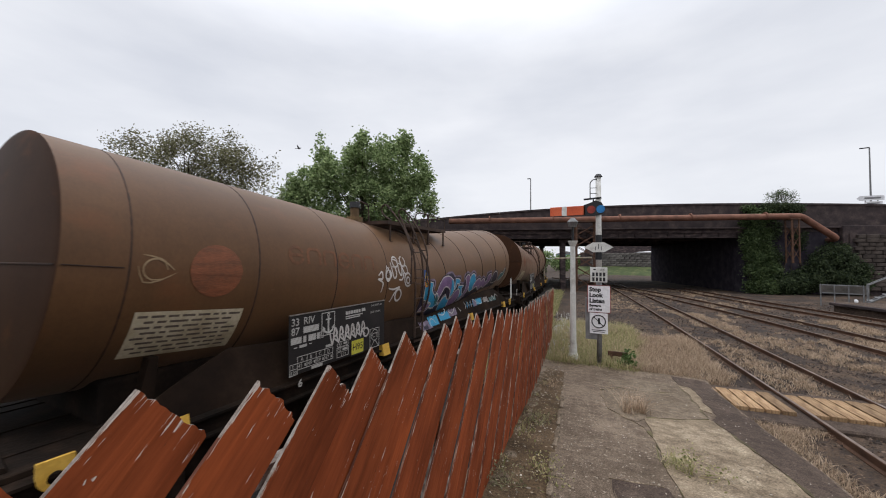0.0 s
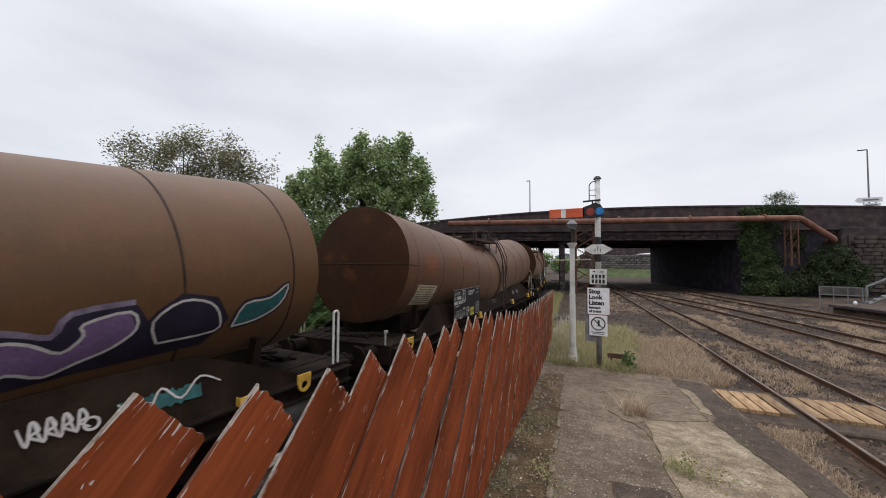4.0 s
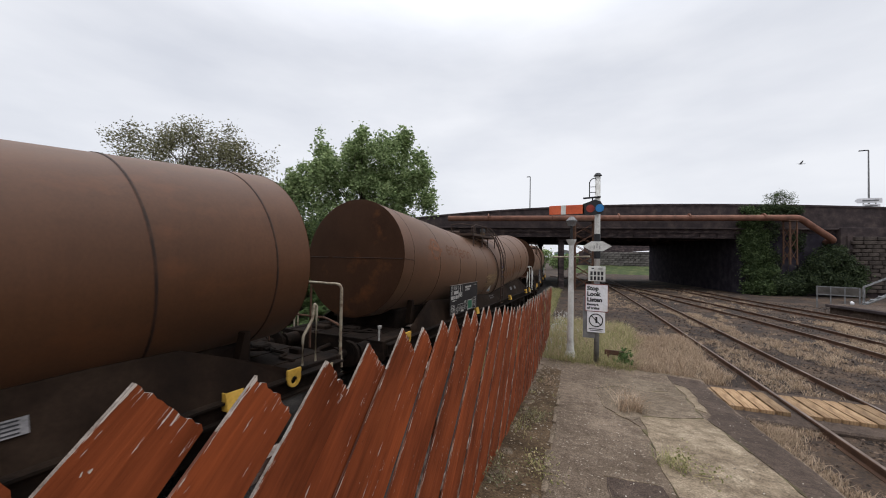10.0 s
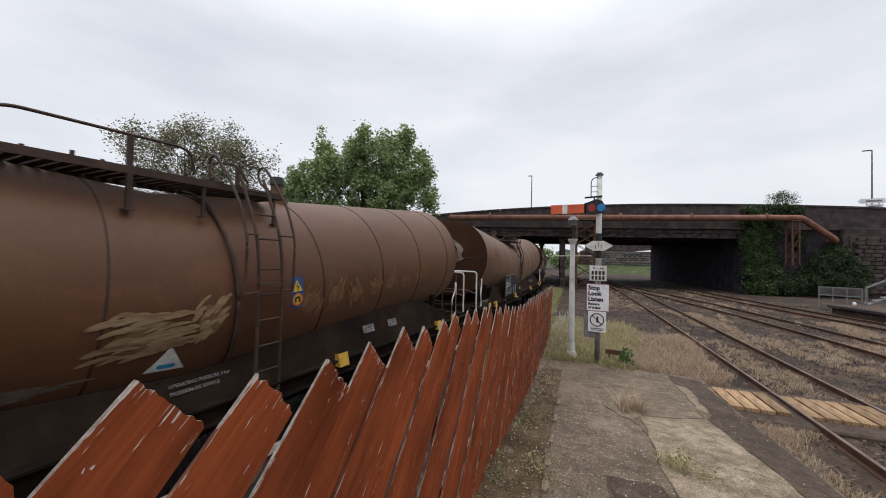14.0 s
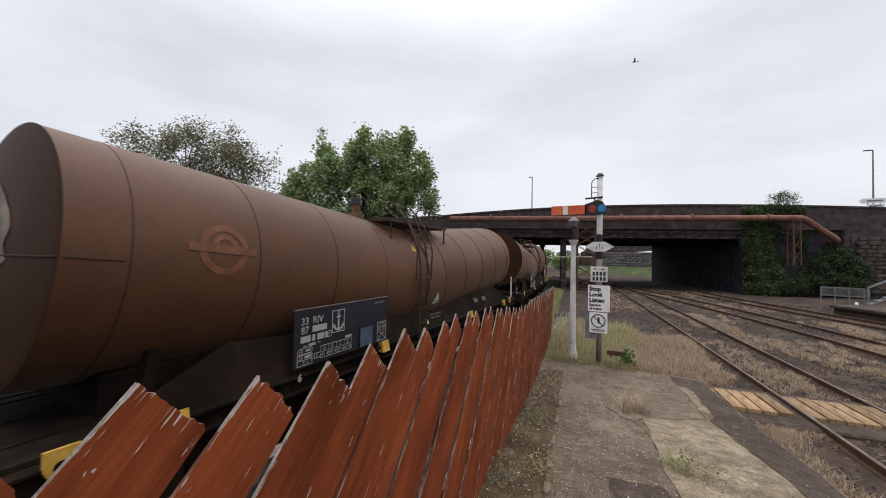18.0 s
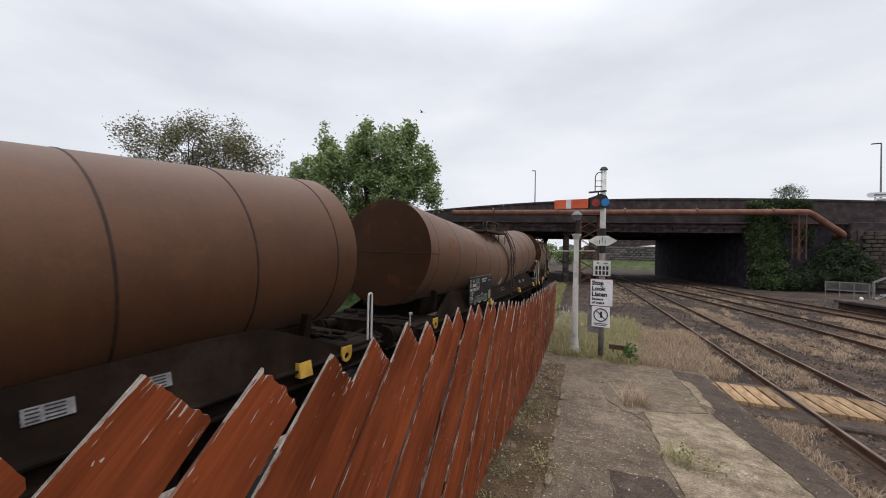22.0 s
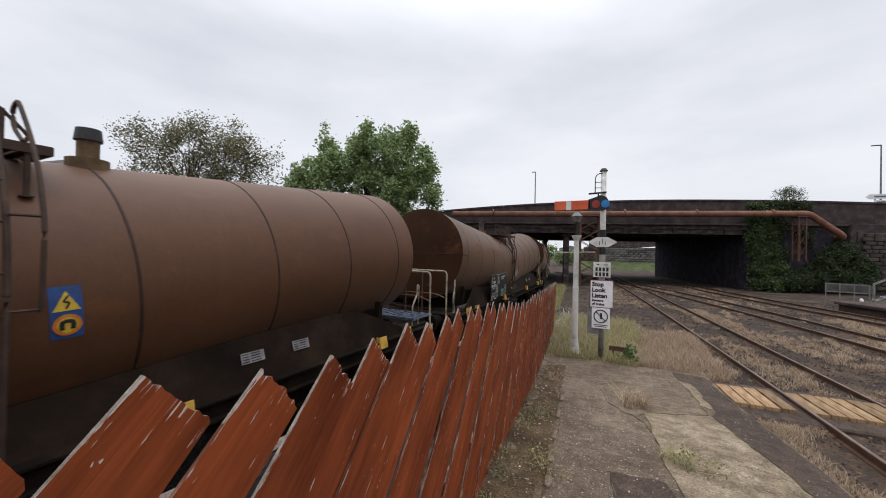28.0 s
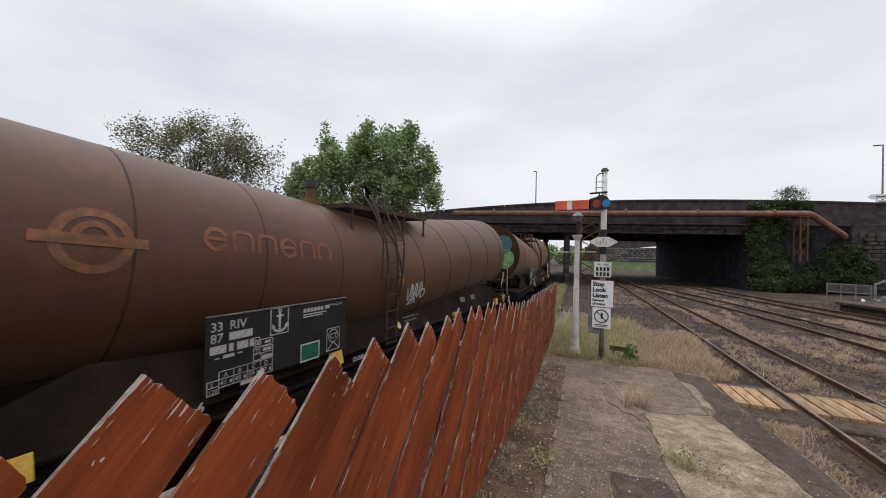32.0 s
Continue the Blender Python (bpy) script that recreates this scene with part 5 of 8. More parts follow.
def text_mesh(words, size, mat, name="lettering", bold=0.05):
    cu = bpy.data.curves.new(name, "FONT")
    cu.body, cu.size, cu.resolution_u, cu.offset = words, size, 2, bold * size
    tmp = bpy.data.objects.new(name, cu)
    scene.collection.objects.link(tmp)
    me = bpy.data.meshes.new_from_object(tmp)
    bpy.data.objects.remove(tmp)
    bpy.data.curves.remove(cu)
    me.materials.clear()
    me.materials.append(mat)
    return me


FACE = Matrix(((0, 0, 1, 0), (1, 0, 0, 0), (0, 1, 0, 0), (0, 0, 0, 1)))      # a sheet's face turned to the platform


def on_board(y, z, x=1.378):
    return Matrix.Translation((x, y, z)) @ FACE


BAR = done("bar", boxes(((0, 0, 0), (1, 1, 1))), M["offwhite"])


def bars(name, rows, parent, x=1.377):
    """Plain bars in place of small lettering: (y, z, length, height)."""
    for y, z, ln, h in rows:
        ob = part_of(name, BAR, parent, pose(x, y + ln / 2, z))
        ob.scale = (0.003, ln, h)


def frame_box(bm, y0, z0, y1, z1, t=0.012, x=1.377):
    for a in (((y0 + y1) / 2, z0, y1 - y0 + t, t), ((y0 + y1) / 2, z1, y1 - y0 + t, t), (y0, (z0 + z1) / 2, t, z1 - z0), (y1, (z0 + z1) / 2, t, z1 - z0)):
        box(bm, (x, a[0], a[1]), (0.003, a[2], a[3]))
    return bm


def flat(x):
    return lambda y, s, lift: Vector((x + lift, y, s))


# where the marks stand on each wagon's board: its front edge, the text, then along and up: anchor, card (with its size), box mark, table, load boxes
BOARDS = {
    0: (2.09, 0.02, 0.0, 0.55, 1.67, 1.16, 1.25, 0.31, 0.235, 1.64, 1.26, 0.13, 1.31, 0.86, 1.29),
    1: (2.07, 0.02, 0.0, 0.55, 1.67, 1.16, 1.25, 0.31, 0.235, 1.64, 1.26, 0.13, 1.31, 0.86, 1.29),
    2: (2.09, 0.02, 0.02, 0.52, 1.70, 1.19, 1.30, 0.36, 0.25, 1.635, 1.275, 0.475, 1.34, 0.02, 1.30),
    3: (2.17, 0.1, -0.07, 0.68, 1.62, 1.3, 1.27, 0.34, 0.32, 1.77, 1.28, 0.46, 1.31, 0.05, 1.28),
    4: (2.18, 0.02, -0.02, 0.54, 1.64, 1.2, 1.25, 0.32, 0.2, 1.71, 1.28, 0.5, 1.30, 0.02, 1.33),
    5: (2.31, 0.04, -0.02, 0.745, 1.70, 1.2, 1.26, 0.31, 0.22, 1.66, 1.29, 0.14, 1.27, 0.53, 1.45),
}


def build_data_board(w, n, card):
    """The wagon's data board with its anchor, boxes, table and card."""
    y0, ty, tz, ay, az, cy, cz, cw, ch, by, bz, gy, gz, ly, lz = BOARDS.get(n, BOARDS[5])
    b = part("data_board", boxes(((1.36, y0 + 1.03, 1.635), (0.02, 2.06, 0.77)), bevel=0.004), M["board_blue"] if n == 3 else M["board"], w, "black data board with white lettering")
    part("board_lip", boxes(((1.366, y0 + 1.03, 2.022), (0.03, 2.06, 0.012))), M["plate_edge"], b, "worn bright lip")

    def words(body, y, z, size, mat="offwhite", x=1.3775):
        part_of("lettering", text_mesh(body, size, M[mat], bold=0.012), b, on_board(y0 + y, z, x))
    words("33", ty, 1.885 + tz, 0.135)
    words("RIV", ty + 0.2, 1.885 + tz, 0.135)
    words("87", ty, 1.765 + tz, 0.135)
    bars("code_bar", [(y0 + ty + 0.2, 1.81 + tz, 0.27, 0.085), (y0 + ty, 1.69 + tz, 0.17, 0.085), (y0 + ty + 0.2, 1.69 + tz, 0.05, 0.085), (y0 + ty + 0.29, 1.69 + tz, 0.13, 0.085), (y0 + ty + 0.44, 1.69 + tz, 0.04, 0.085), (y0 + ty + 0.05, 1.6 + tz, 0.05, 0.012), (y0 + ty + 0.14, 1.605 + tz, 0.12, 0.035), (y0 + ty + 0.3, 1.61 + tz, 0.05, 0.012)], b)
    words("P", ty + 0.5, 1.66 + tz, 0.07)
    bm = bmesh.new()
    frame_box(bm, y0 + ty + 0.485, 1.65 + tz, y0 + ty + 0.56, 1.73 + tz, 0.008)
    frame_box(bm, y0 + ay, az, y0 + ay + 0.25, az + 0.315, 0.011)
    part("anchor_frame", bm, M["offwhite"], b)
    bm = bmesh.new()
    c, q = y0 + ay + 0.125, az - 1.665
    stroke(bm, [(c, 1.93 + q), (c, 1.82 + q), (c, 1.71 + q)], 0.034, 0.002, flat(1.377), 3, 1)
    stroke(bm, [(c - 0.05, 1.885 + q), (c, 1.886 + q), (c + 0.05, 1.885 + q)], 0.02, 0.003, flat(1.377), 3, 1)
    stroke(bm, [(c - 0.1, 1.765 + q), (c - 0.07, 1.72 + q), (c, 1.695 + q), (c + 0.07, 1.72 + q), (c + 0.1, 1.765 + q)], 0.03, 0.004, flat(1.377), 4, 0.7)
    stroke(bm, ring_pts(c, 1.945 + q, 0.02), 0.016, 0.002, flat(1.377), 1, 1)
    for sg in (-1, 1):
        # barbs of the flukes
        f = bm.faces.new([bm.verts.new((1.3815, c + sg * a, z + q)) for a, z in ((0.11, 1.8), (0.115, 1.735), (0.06, 1.755))])
        f.normal_update()
        if f.normal.x < 0:
            f.normal_flip()
    part("anchor", bm, M["offwhite"], b)
    if n != 3:
        bars("owner_bar", [(y0 + ay + 0.49 + 0.06 * k, 1.925, 0.048, 0.05) for k in range(6)] + [(y0 + ay + 0.87, 1.93, 0.09, 0.05), (y0 + ay + 0.49, 1.87, 0.4, 0.016), (y0 + ay + 0.49, 1.84, 0.34, 0.016)], b)
    if n in (0, 1, 4):
        words("TRANSPORT DE", 1.66, 1.955, 0.042)
        words("CRAIE LIQUIDE", 1.64, 1.845, 0.042)
    else:
        words("CRAIE LIQUIDE", 1.68, 1.935, 0.042)
    if n == 4:
        st = part("inspection_sticker", boxes(((1.374, y0 + by + 0.095, bz + 0.13), (0.008, 0.19, 0.26))), M["notice"], b, "cream inspection sticker")
        part("sticker_bars", boxes(*[((1.379, y0 + by + 0.1, bz + 0.05 + 0.055 * k), (0.004, 0.12 - 0.02 * (k % 2), 0.02)) for k in range(4)]), M["notice_ink"], st)
    else:
        bm = bmesh.new()
        m = y0 + by + 0.13
        frame_box(bm, m - 0.125, bz, m + 0.125, bz + 0.315, 0.01)
        stroke(bm, ring_pts(m, bz + 0.205, 0.09, n=20), 0.012, 0.002, flat(1.377), 1, 1)
        stroke(bm, [(m - 0.11, bz + 0.01), (m - 0.05, bz + 0.07), (m, bz + 0.12)], 0.012, 0.002, flat(1.377), 3, 1)
        stroke(bm, [(m + 0.11, bz + 0.01), (m + 0.05, bz + 0.07), (m, bz + 0.12)], 0.012, 0.003, flat(1.377), 3, 1)
        part("box_mark", bm, M["offwhite"], b)
        words("CT", by + 0.065, bz + 0.165, 0.11)
    # the load table: route classes over axle loads
    bm = bmesh.new()
    for k in range(4):
        frame_box(bm, y0 + gy + 0.16 * k, gz + 0.085, y0 + gy + 0.16 * (k + 1), gz + 0.165, 0.008)
        frame_box(bm, y0 + gy + 0.16 * k, gz, y0 + gy + 0.16 * (k + 1), gz + 0.085, 0.008)
    if n != 3:
        frame_box(bm, y0 + gy - 0.12, gz - 0.055, y0 + gy, gz + 0.02, 0.008)
    frame_box(bm, y0 + gy - 0.12, gz + 0.02, y0 + gy, gz + 0.085, 0.008)
    part("table_frame", bm, M["offwhite"], b)
    for k, (a, v) in enumerate((("A", "41"), ("B", "49"), ("C", "59"), ("D", "67"))):
        words(a, gy + 0.05 + 0.16 * k, gz + 0.1, 0.07)
        words(v, gy + 0.012 + 0.16 * k, gz + 0.018, 0.075)
    words("S", gy - 0.085, gz + 0.03, 0.06)
    if n != 3:
        words("120", gy - 0.11, gz - 0.045, 0.065)
    bars("table_bar", [(y0 + gy + 0.12 + 0.16 * k, gz + 0.04, 0.022, 0.035) for k in range(4)] + [(y0 + gy + 0.5, gz + 0.2, 0.14, 0.035)] + ([(y0 + gy + 0.24, gz - 0.03, 0.2, 0.04)] if n != 3 else []), b)
    bm = bmesh.new()
    stroke(bm, [(y0 + ly + 0.03, lz + 0.225), (y0 + ly + 0.22, lz + 0.225), (y0 + ly + 0.25, lz + 0.19), (y0 + ly + 0.22, lz + 0.155), (y0 + ly + 0.03, lz + 0.155), (y0 + ly, lz + 0.19), (y0 + ly + 0.03, lz + 0.225)], 0.009, 0.002, flat(1.377), 3, 1)
    frame_box(bm, y0 + ly, lz, y0 + ly + 0.25, lz + 0.07, 0.008)
    frame_box(bm, y0 + ly, lz + 0.07, y0 + ly + 0.25, lz + 0.14, 0.008)
    part("load_boxes", bm, M["offwhite"], b)
    words("43", ly + 0.03, lz + 0.165, 0.07)
    words("22", ly + 0.02, lz + 0.08, 0.07)
    words("21 t", ly + 0.08, lz + 0.01, 0.07)
    bars("load_bar", [(y0 + ly + 0.14, lz + 0.19, 0.08, 0.03), (y0 + ly + 0.12, lz + 0.105, 0.11, 0.035)], b)
    yc, zc = y0 + cy + cw / 2, cz + ch / 2
    cd = part("route_card", boxes(((1.38, yc, zc), (0.012, cw - 0.02, ch - 0.02))), card, b, "route card in its holder")
    bm = bmesh.new()
    frame_box(bm, yc - cw / 2, zc - ch / 2, yc + cw / 2, zc + ch / 2, 0.02, 1.387)
    part("card_holder", bm, M["black"] if n < 2 or n == 3 else M["offwhite"], cd)
    if n < 2:
        part_of("lettering", text_mesh("H95", 0.15, M["black"], bold=0.01), cd, on_board(yc - 0.125, zc - 0.05, 1.3875))
    part_of("axle_mark", text_mesh("6" if n in (0, 3, 5) else "3", 0.13, M["offwhite"]), w, Matrix.Translation((1.365, 2.25, 1.08)) @ FACE)
    return b


M["plate_edge"] = worn("worn_board_lip", (0.16, 0.14, 0.12), (0.09, 0.075, 0.06), (0.26, 0.24, 0.22), 6, 40, 0.5)
M["board_blue"] = worn("blue_black_data_board", (0.02, 0.0195, 0.026), (0.014, 0.0135, 0.018), (0.029, 0.028, 0.037), 2, 40, 0.6, 0, 0.05)


M["card_yellow"] = worn("bright_yellow_card", (0.55, 0.5, 0.06), (0.46, 0.4, 0.05), (0.6, 0.56, 0.12), 5, 30, 0.5)
M["notice_ink"] = worn("faded_notice_ink", (0.12, 0.09, 0.07), (0.08, 0.06, 0.05), (0.18, 0.14, 0.1), 8, 40, 0.7)


def build_notice(w, y1=1.62):
    nt_ = part("notice", decal([(0.57, -0.40), (y1, -0.40), (y1, -0.92), (0.57, -0.92)], 0.005), M["notice"], w, "stained cream notice with dark lettering")
    rng = random.Random(3)
    for k in range(8):
        z = -0.45 - 0.058 * k
        x = 0.66 if k % 2 else 0.6
        end = y1 - 0.05 - 0.1 * ((k * 7) % 3) / 2
        while x < end:
            ln = min(rng.uniform(0.05, 0.17), end - x + 0.02)
            bm = bmesh.new()
            stroke(bm, [(x, z), (x + ln / 2, z), (x + ln, z)], 0.024, 0.008, on_tank, 2, 1)
            part("notice_bar", bm, M["notice_ink"], nt_)
            x += ln + 0.03


def build_roundel(w, y, s, r, solid, bar_half):
    """A faded orange roundel with a bar through it, and blocks for the lettering beside it."""
    bm = decal(ring_pts(y, s, r, n=28)[:-1], 0.004) if solid else bmesh.new()
    if not solid:
        stroke(bm, ring_pts(y, s, r * 0.86, n=28), r * 0.27, 0.004, on_tank, 2, 1)
        stroke(bm, ring_pts(y, s + 0.02, r * 0.42, 0, 180), r * 0.2, 0.005, on_tank, 2, 1)
    stroke(bm, [(y - r - bar_half, s), (y, s), (y + r + bar_half, s)], r * 0.32, 0.007, on_tank, 6, 1)
    part("roundel", bm, M["orange_red"] if solid else M["orange_strong"] if w in (WAGONS[3], WAGONS[4]) else M["orange_dim"], w, "faded orange roundel with a bar")


def build_blocks(w, y0, s, size, count, step):
    for k in range(count):
        bm = bmesh.new()
        y = y0 + step * k
        if k % 3 == 0:
            stroke(bm, ring_pts(y, s, size * 0.42, 20, 340), size * 0.17, 0.003, on_tank, 2, 1)
            stroke(bm, [(y - size * 0.4, s), (y, s), (y + size * 0.4, s)], size * 0.15, 0.004, on_tank, 3, 1)
        else:
            stroke(bm, [(y - size * 0.4, s - size * 0.42), (y - size * 0.4, s + size * 0.3), (y, s + size * 0.42), (y + size * 0.38, s + size * 0.3), (y + size * 0.4, s - size * 0.42)], size * 0.17, 0.003, on_tank, 4, 1)
        part("letter_block", bm, M["orange_red"] if w is WAGONS[1] else M["orange_strong"] if w in (WAGONS[4], WAGONS[5]) else M["orange_ghost"], w)


def build_warning(w, y, s, blue=True, k=0.74):
    """Stacked warning plates beside the ladder."""
    if blue:
        plate = part("warning_plate", decal([(y - 0.13 * k, s - 0.36 * k), (y + 0.13 * k, s - 0.36 * k), (y + 0.13 * k, s + 0.2 * k), (y - 0.13 * k, s + 0.2 * k)], 0.004), M["sign_blue"], w, "blue warning plate with yellow symbols")
    else:
        plate = part("warning_plate", decal([(y - 0.13 * k, s - 0.36 * k), (y + 0.13 * k, s - 0.36 * k), (y + 0.13 * k, s + 0.2 * k), (y - 0.13 * k, s + 0.2 * k)], 0.004), M["grey_card"], w, "faded warning plate with yellow symbols")
    part("triangle", decal([(y - 0.11 * k, s - 0.06 * k), (y + 0.11 * k, s - 0.06 * k), (y, s + 0.15 * k)], 0.008), M["sign_yellow"], plate)
    bm = bmesh.new()
    stroke(bm, [(y + 0.02 * k, s + 0.1 * k), (y - 0.02 * k, s + 0.04 * k), (y + 0.02 * k, s + 0.02 * k), (y - 0.01 * k, s - 0.04 * k)], 0.016, 0.012, on_tank, 3, 0.6)
    part("flash", bm, M["black"], plate)
    part("disc", decal(ring_pts(y, s - 0.21 * k, 0.11 * k, n=20)[:-1], 0.008), M["sign_yellow"], plate)
    bm = bmesh.new()
    stroke(bm, ring_pts(y, s - 0.21 * k, 0.1 * k, n=18), 0.022, 0.012, on_tank, 2, 1)
    part("disc_ring", bm, M["sign_orange"], plate)
    bm = bmesh.new()
    stroke(bm, [(y - 0.04 * k, s - 0.26 * k), (y - 0.04 * k, s - 0.18 * k), (y + 0.04 * k, s - 0.18 * k), (y + 0.04 * k, s - 0.26 * k)], 0.03, 0.012, on_tank, 3, 1)
    part("symbol", bm, M["black"], plate)


def build_triangle(w, y, s, r=0.17):
    t = part("hazard_triangle", decal([(y - r, s - 0.55 * r), (y + r, s - 0.55 * r), (y, s + 1.1 * r)], 0.004), M["white"], w, "white hazard triangle with a blue tank symbol")
    bm = bmesh.new()
    stroke(bm, [(y - 0.45 * r, s - 0.22 * r), (y, s - 0.22 * r), (y + 0.45 * r, s - 0.22 * r)], 0.3 * r, 0.008, on_tank, 3, 0.8)
    part("symbol", bm, M["gr_blue"], t)


def on_skirt(y, s, lift):
    """The skirt plate: y along it, s up it from its foot."""
    top, f = skirt_top(y)
    q = 0.96 * s / (top - 1.14)
    return Vector((1.243 - 0.17 * f * q + lift, y, 1.15 + 0.96 * s + 0.28 * lift))


def skirt_sheet(y, s):
    """A sheet's frame on the skirt plate, reading along the wagon."""
    p = on_skirt(y, s, 0.012)
    return Matrix(((0, -0.28, 0.96, p.x), (1, 0, 0, p.y), (0, 0.96, 0.28, p.z), (0, 0, 0, 1)))


def build_skirt_marks(w, flipped):
    y = 6.15 if not flipped else 6.3
    part_of("pressure_mark", text_mesh("OPERATING PRESSURE 3 bar", 0.05, M["plate_grey"], bold=0.02), w, skirt_sheet(y, 0.22))
    part_of("pressure_mark", text_mesh("PRESSION DE SERVICE", 0.05, M["plate_grey"], bold=0.02), w, skirt_sheet(y, 0.15))
    part("yellow_disc", decal(ring_pts(6.35, -0.86, 0.06, n=18)[:-1], 0.006), M["sign_pale"], w, "small pale yellow disc") if not flipped else part("yellow_disc", skirt_disc(6.1, 0.13, 0.065), M["sign_pale"], w, "small pale yellow disc")
    for dy, ln in ((9.27, 0.3), (9.98, 0.27)):
        z = 1.44
        q = on_skirt(dy, (z - 1.15) / 0.96, 0.006)
        m = Matrix(((0, -0.3, 0.954, q.x), (1, 0, 0, dy), (0, 0.954, 0.3, z), (0, 0, 0, 1)))
        p = part("label_plate", boxes(((0, 0, 0), (ln, 0.13, 0.006))), M["plate_grey"], w, "small grey label plate with dark bars", m=m)
        for k in range(4):
            for x, q in ((-0.3, 0.26), (0.12, 0.4)):
                part("label_bar", boxes(((x * ln, 0.045 - 0.03 * k, 0.004), (q * ln, 0.012, 0.003))), M["black"], p)
    part_of("brake_mark", text_mesh("CLOSE", 0.09, M["offwhite"]), w, Matrix.Translation((1.368, 4.55, 0.99)) @ FACE)


M["plate_grey"] = worn("weathered_label_grey", (0.2, 0.19, 0.19), (0.12, 0.11, 0.11), (0.32, 0.3, 0.3), 9, 40, 0.7)


def skirt_disc(y, s, r):
    bm = bmesh.new()
    f = bm.faces.new([bm.verts.new(on_skirt(a, b, 0.008)) for a, b in ring_pts(y, s, r, n=18)[:-1]])
    f.normal_update()
    if f.normal.x < 0:
        f.normal_flip()
    return bm


M["sign_pale"] = worn("pale_yellow_disc_paint", (0.5, 0.47, 0.16), (0.38, 0.35, 0.12), (0.56, 0.52, 0.22), 8, 30, 0.6)


def loop_line(bm, outline, width, lift):
    """A sprayed line right round an outline on the barrel."""
    return stroke(bm, list(outline) + [outline[0]], width, lift, on_tank, 3, 1)


def graffiti_letter(w, paint, outline, lift):
    """One letter: its fill, a dark shadow round it and a white line on its edge."""
    bm = loop_line(bmesh.new(), outline, 0.085, lift)
    part("graffiti_shadow", bm, M["gr_dark"], w)
    part("graffiti_fill", decal(outline, lift + 0.0012), M[paint], w, "blue and purple graffiti")
    bm = loop_line(bmesh.new(), outline, 0.026, lift + 0.0026)
    part("graffiti_outline", bm, M["gr_white"], w)


def build_graffiti(w):
    crest = [(5.71, -0.04), (5.8, -0.04), (5.84, 0.06), (6.1, 0.09), (6.36, 0.08), (6.3, -0.14), (6.37, -0.19), (6.56, -0.17), (6.69, -0.04), (6.88, 0.1), (7.1, 0.17), (7.38, 0.16), (7.52, 0.04), (7.88, 0.0), (7.9, -0.16), (8.12, -0.2), (8.14, -0.03), (8.41, 0.06), (8.6, -0.02), (8.82, 0.04), (9.02, -0.02), (9.14, -0.2), (9.36, -0.16), (9.58, -0.28), (9.76, -0.22), (10.02, -0.32), (10.14, -0.16), (10.56, -0.14)]
    foot = [(10.66, -0.34), (10.95, -0.12), (11.3, -0.22), (11.45, -0.5), (11.2, -0.78), (10.2, -0.72), (9.3, -0.72), (8.3, -0.82), (7.4, -0.88), (6.7, -0.9), (6.2, -0.8), (5.78, -0.74)]
    part("graffiti_ground", decal(crest + foot, 0.004), M["gr_dark"], w, "blue and purple graffiti")
    bm = stroke(bmesh.new(), crest, 0.05, 0.0052, on_tank, 3, 1)
    part("graffiti_halo", bm, M["gr_lilac"], w, "washed lilac halo of spray paint")
    letter = lambda paint, lift, *outline: graffiti_letter(w, paint, outline, lift)
    letter("gr_purple", 0.0062, (5.83, -0.64), (5.99, -0.43), (6.24, -0.49), (6.16, -0.65), (6.05, -0.64))
    letter("gr_blue", 0.0066, (5.9, 0.03), (6.25, 0.03), (6.22, -0.11), (6.28, -0.2), (6.37, -0.25), (6.48, -0.24), (6.56, -0.3), (6.62, -0.42), (6.56, -0.54), (6.41, -0.6), (6.23, -0.55), (6.28, -0.46), (5.95, -0.38), (5.89, -0.36), (5.87, -0.17))
    letter("gr_purple", 0.007, (6.39, -0.26), (6.49, -0.17), (6.57, -0.06), (6.67, 0.02), (6.81, 0.09), (7.01, 0.11), (7.18, 0.08), (7.3, 0.02), (7.4, -0.06), (7.47, -0.24), (7.49, -0.32), (7.38, -0.45), (7.27, -0.49), (7.24, -0.34), (7.17, -0.24), (7.02, -0.16), (6.88, -0.15), (6.78, -0.22), (6.68, -0.33), (6.6, -0.47), (6.5, -0.5), (6.46, -0.38))
    part("graffiti_fill", decal([(7.29, 0.0), (7.39, -0.07), (7.45, -0.24), (7.47, -0.31), (7.38, -0.43), (7.28, -0.47)], 0.0092), M["gr_blue"], w, "blue and purple graffiti")
    letter("gr_blue", 0.0074, (7.54, -0.01), (7.83, -0.08), (7.8, -0.2), (7.65, -0.17), (7.58, -0.28), (7.51, -0.31), (7.52, -0.16))
    letter("gr_blue", 0.0078, (7.74, -0.23), (8.11, -0.28), (8.03, -0.34), (8.09, -0.49), (8.24, -0.6), (8.15, -0.71), (8.0, -0.78), (7.96, -0.52), (7.88, -0.39), (7.73, -0.31))
    letter("gr_blue", 0.0082, (6.75, -0.72), (6.75, -0.55), (6.81, -0.43), (6.93, -0.39), (7.03, -0.4), (7.15, -0.51), (7.28, -0.54), (7.31, -0.8), (7.1, -0.84), (6.9, -0.84))
    letter("gr_purple", 0.0088, (7.27, -0.53), (7.41, -0.5), (7.55, -0.37), (7.72, -0.34), (7.86, -0.38), (7.92, -0.49), (7.89, -0.61), (7.72, -0.78), (7.49, -0.84), (7.3, -0.8))
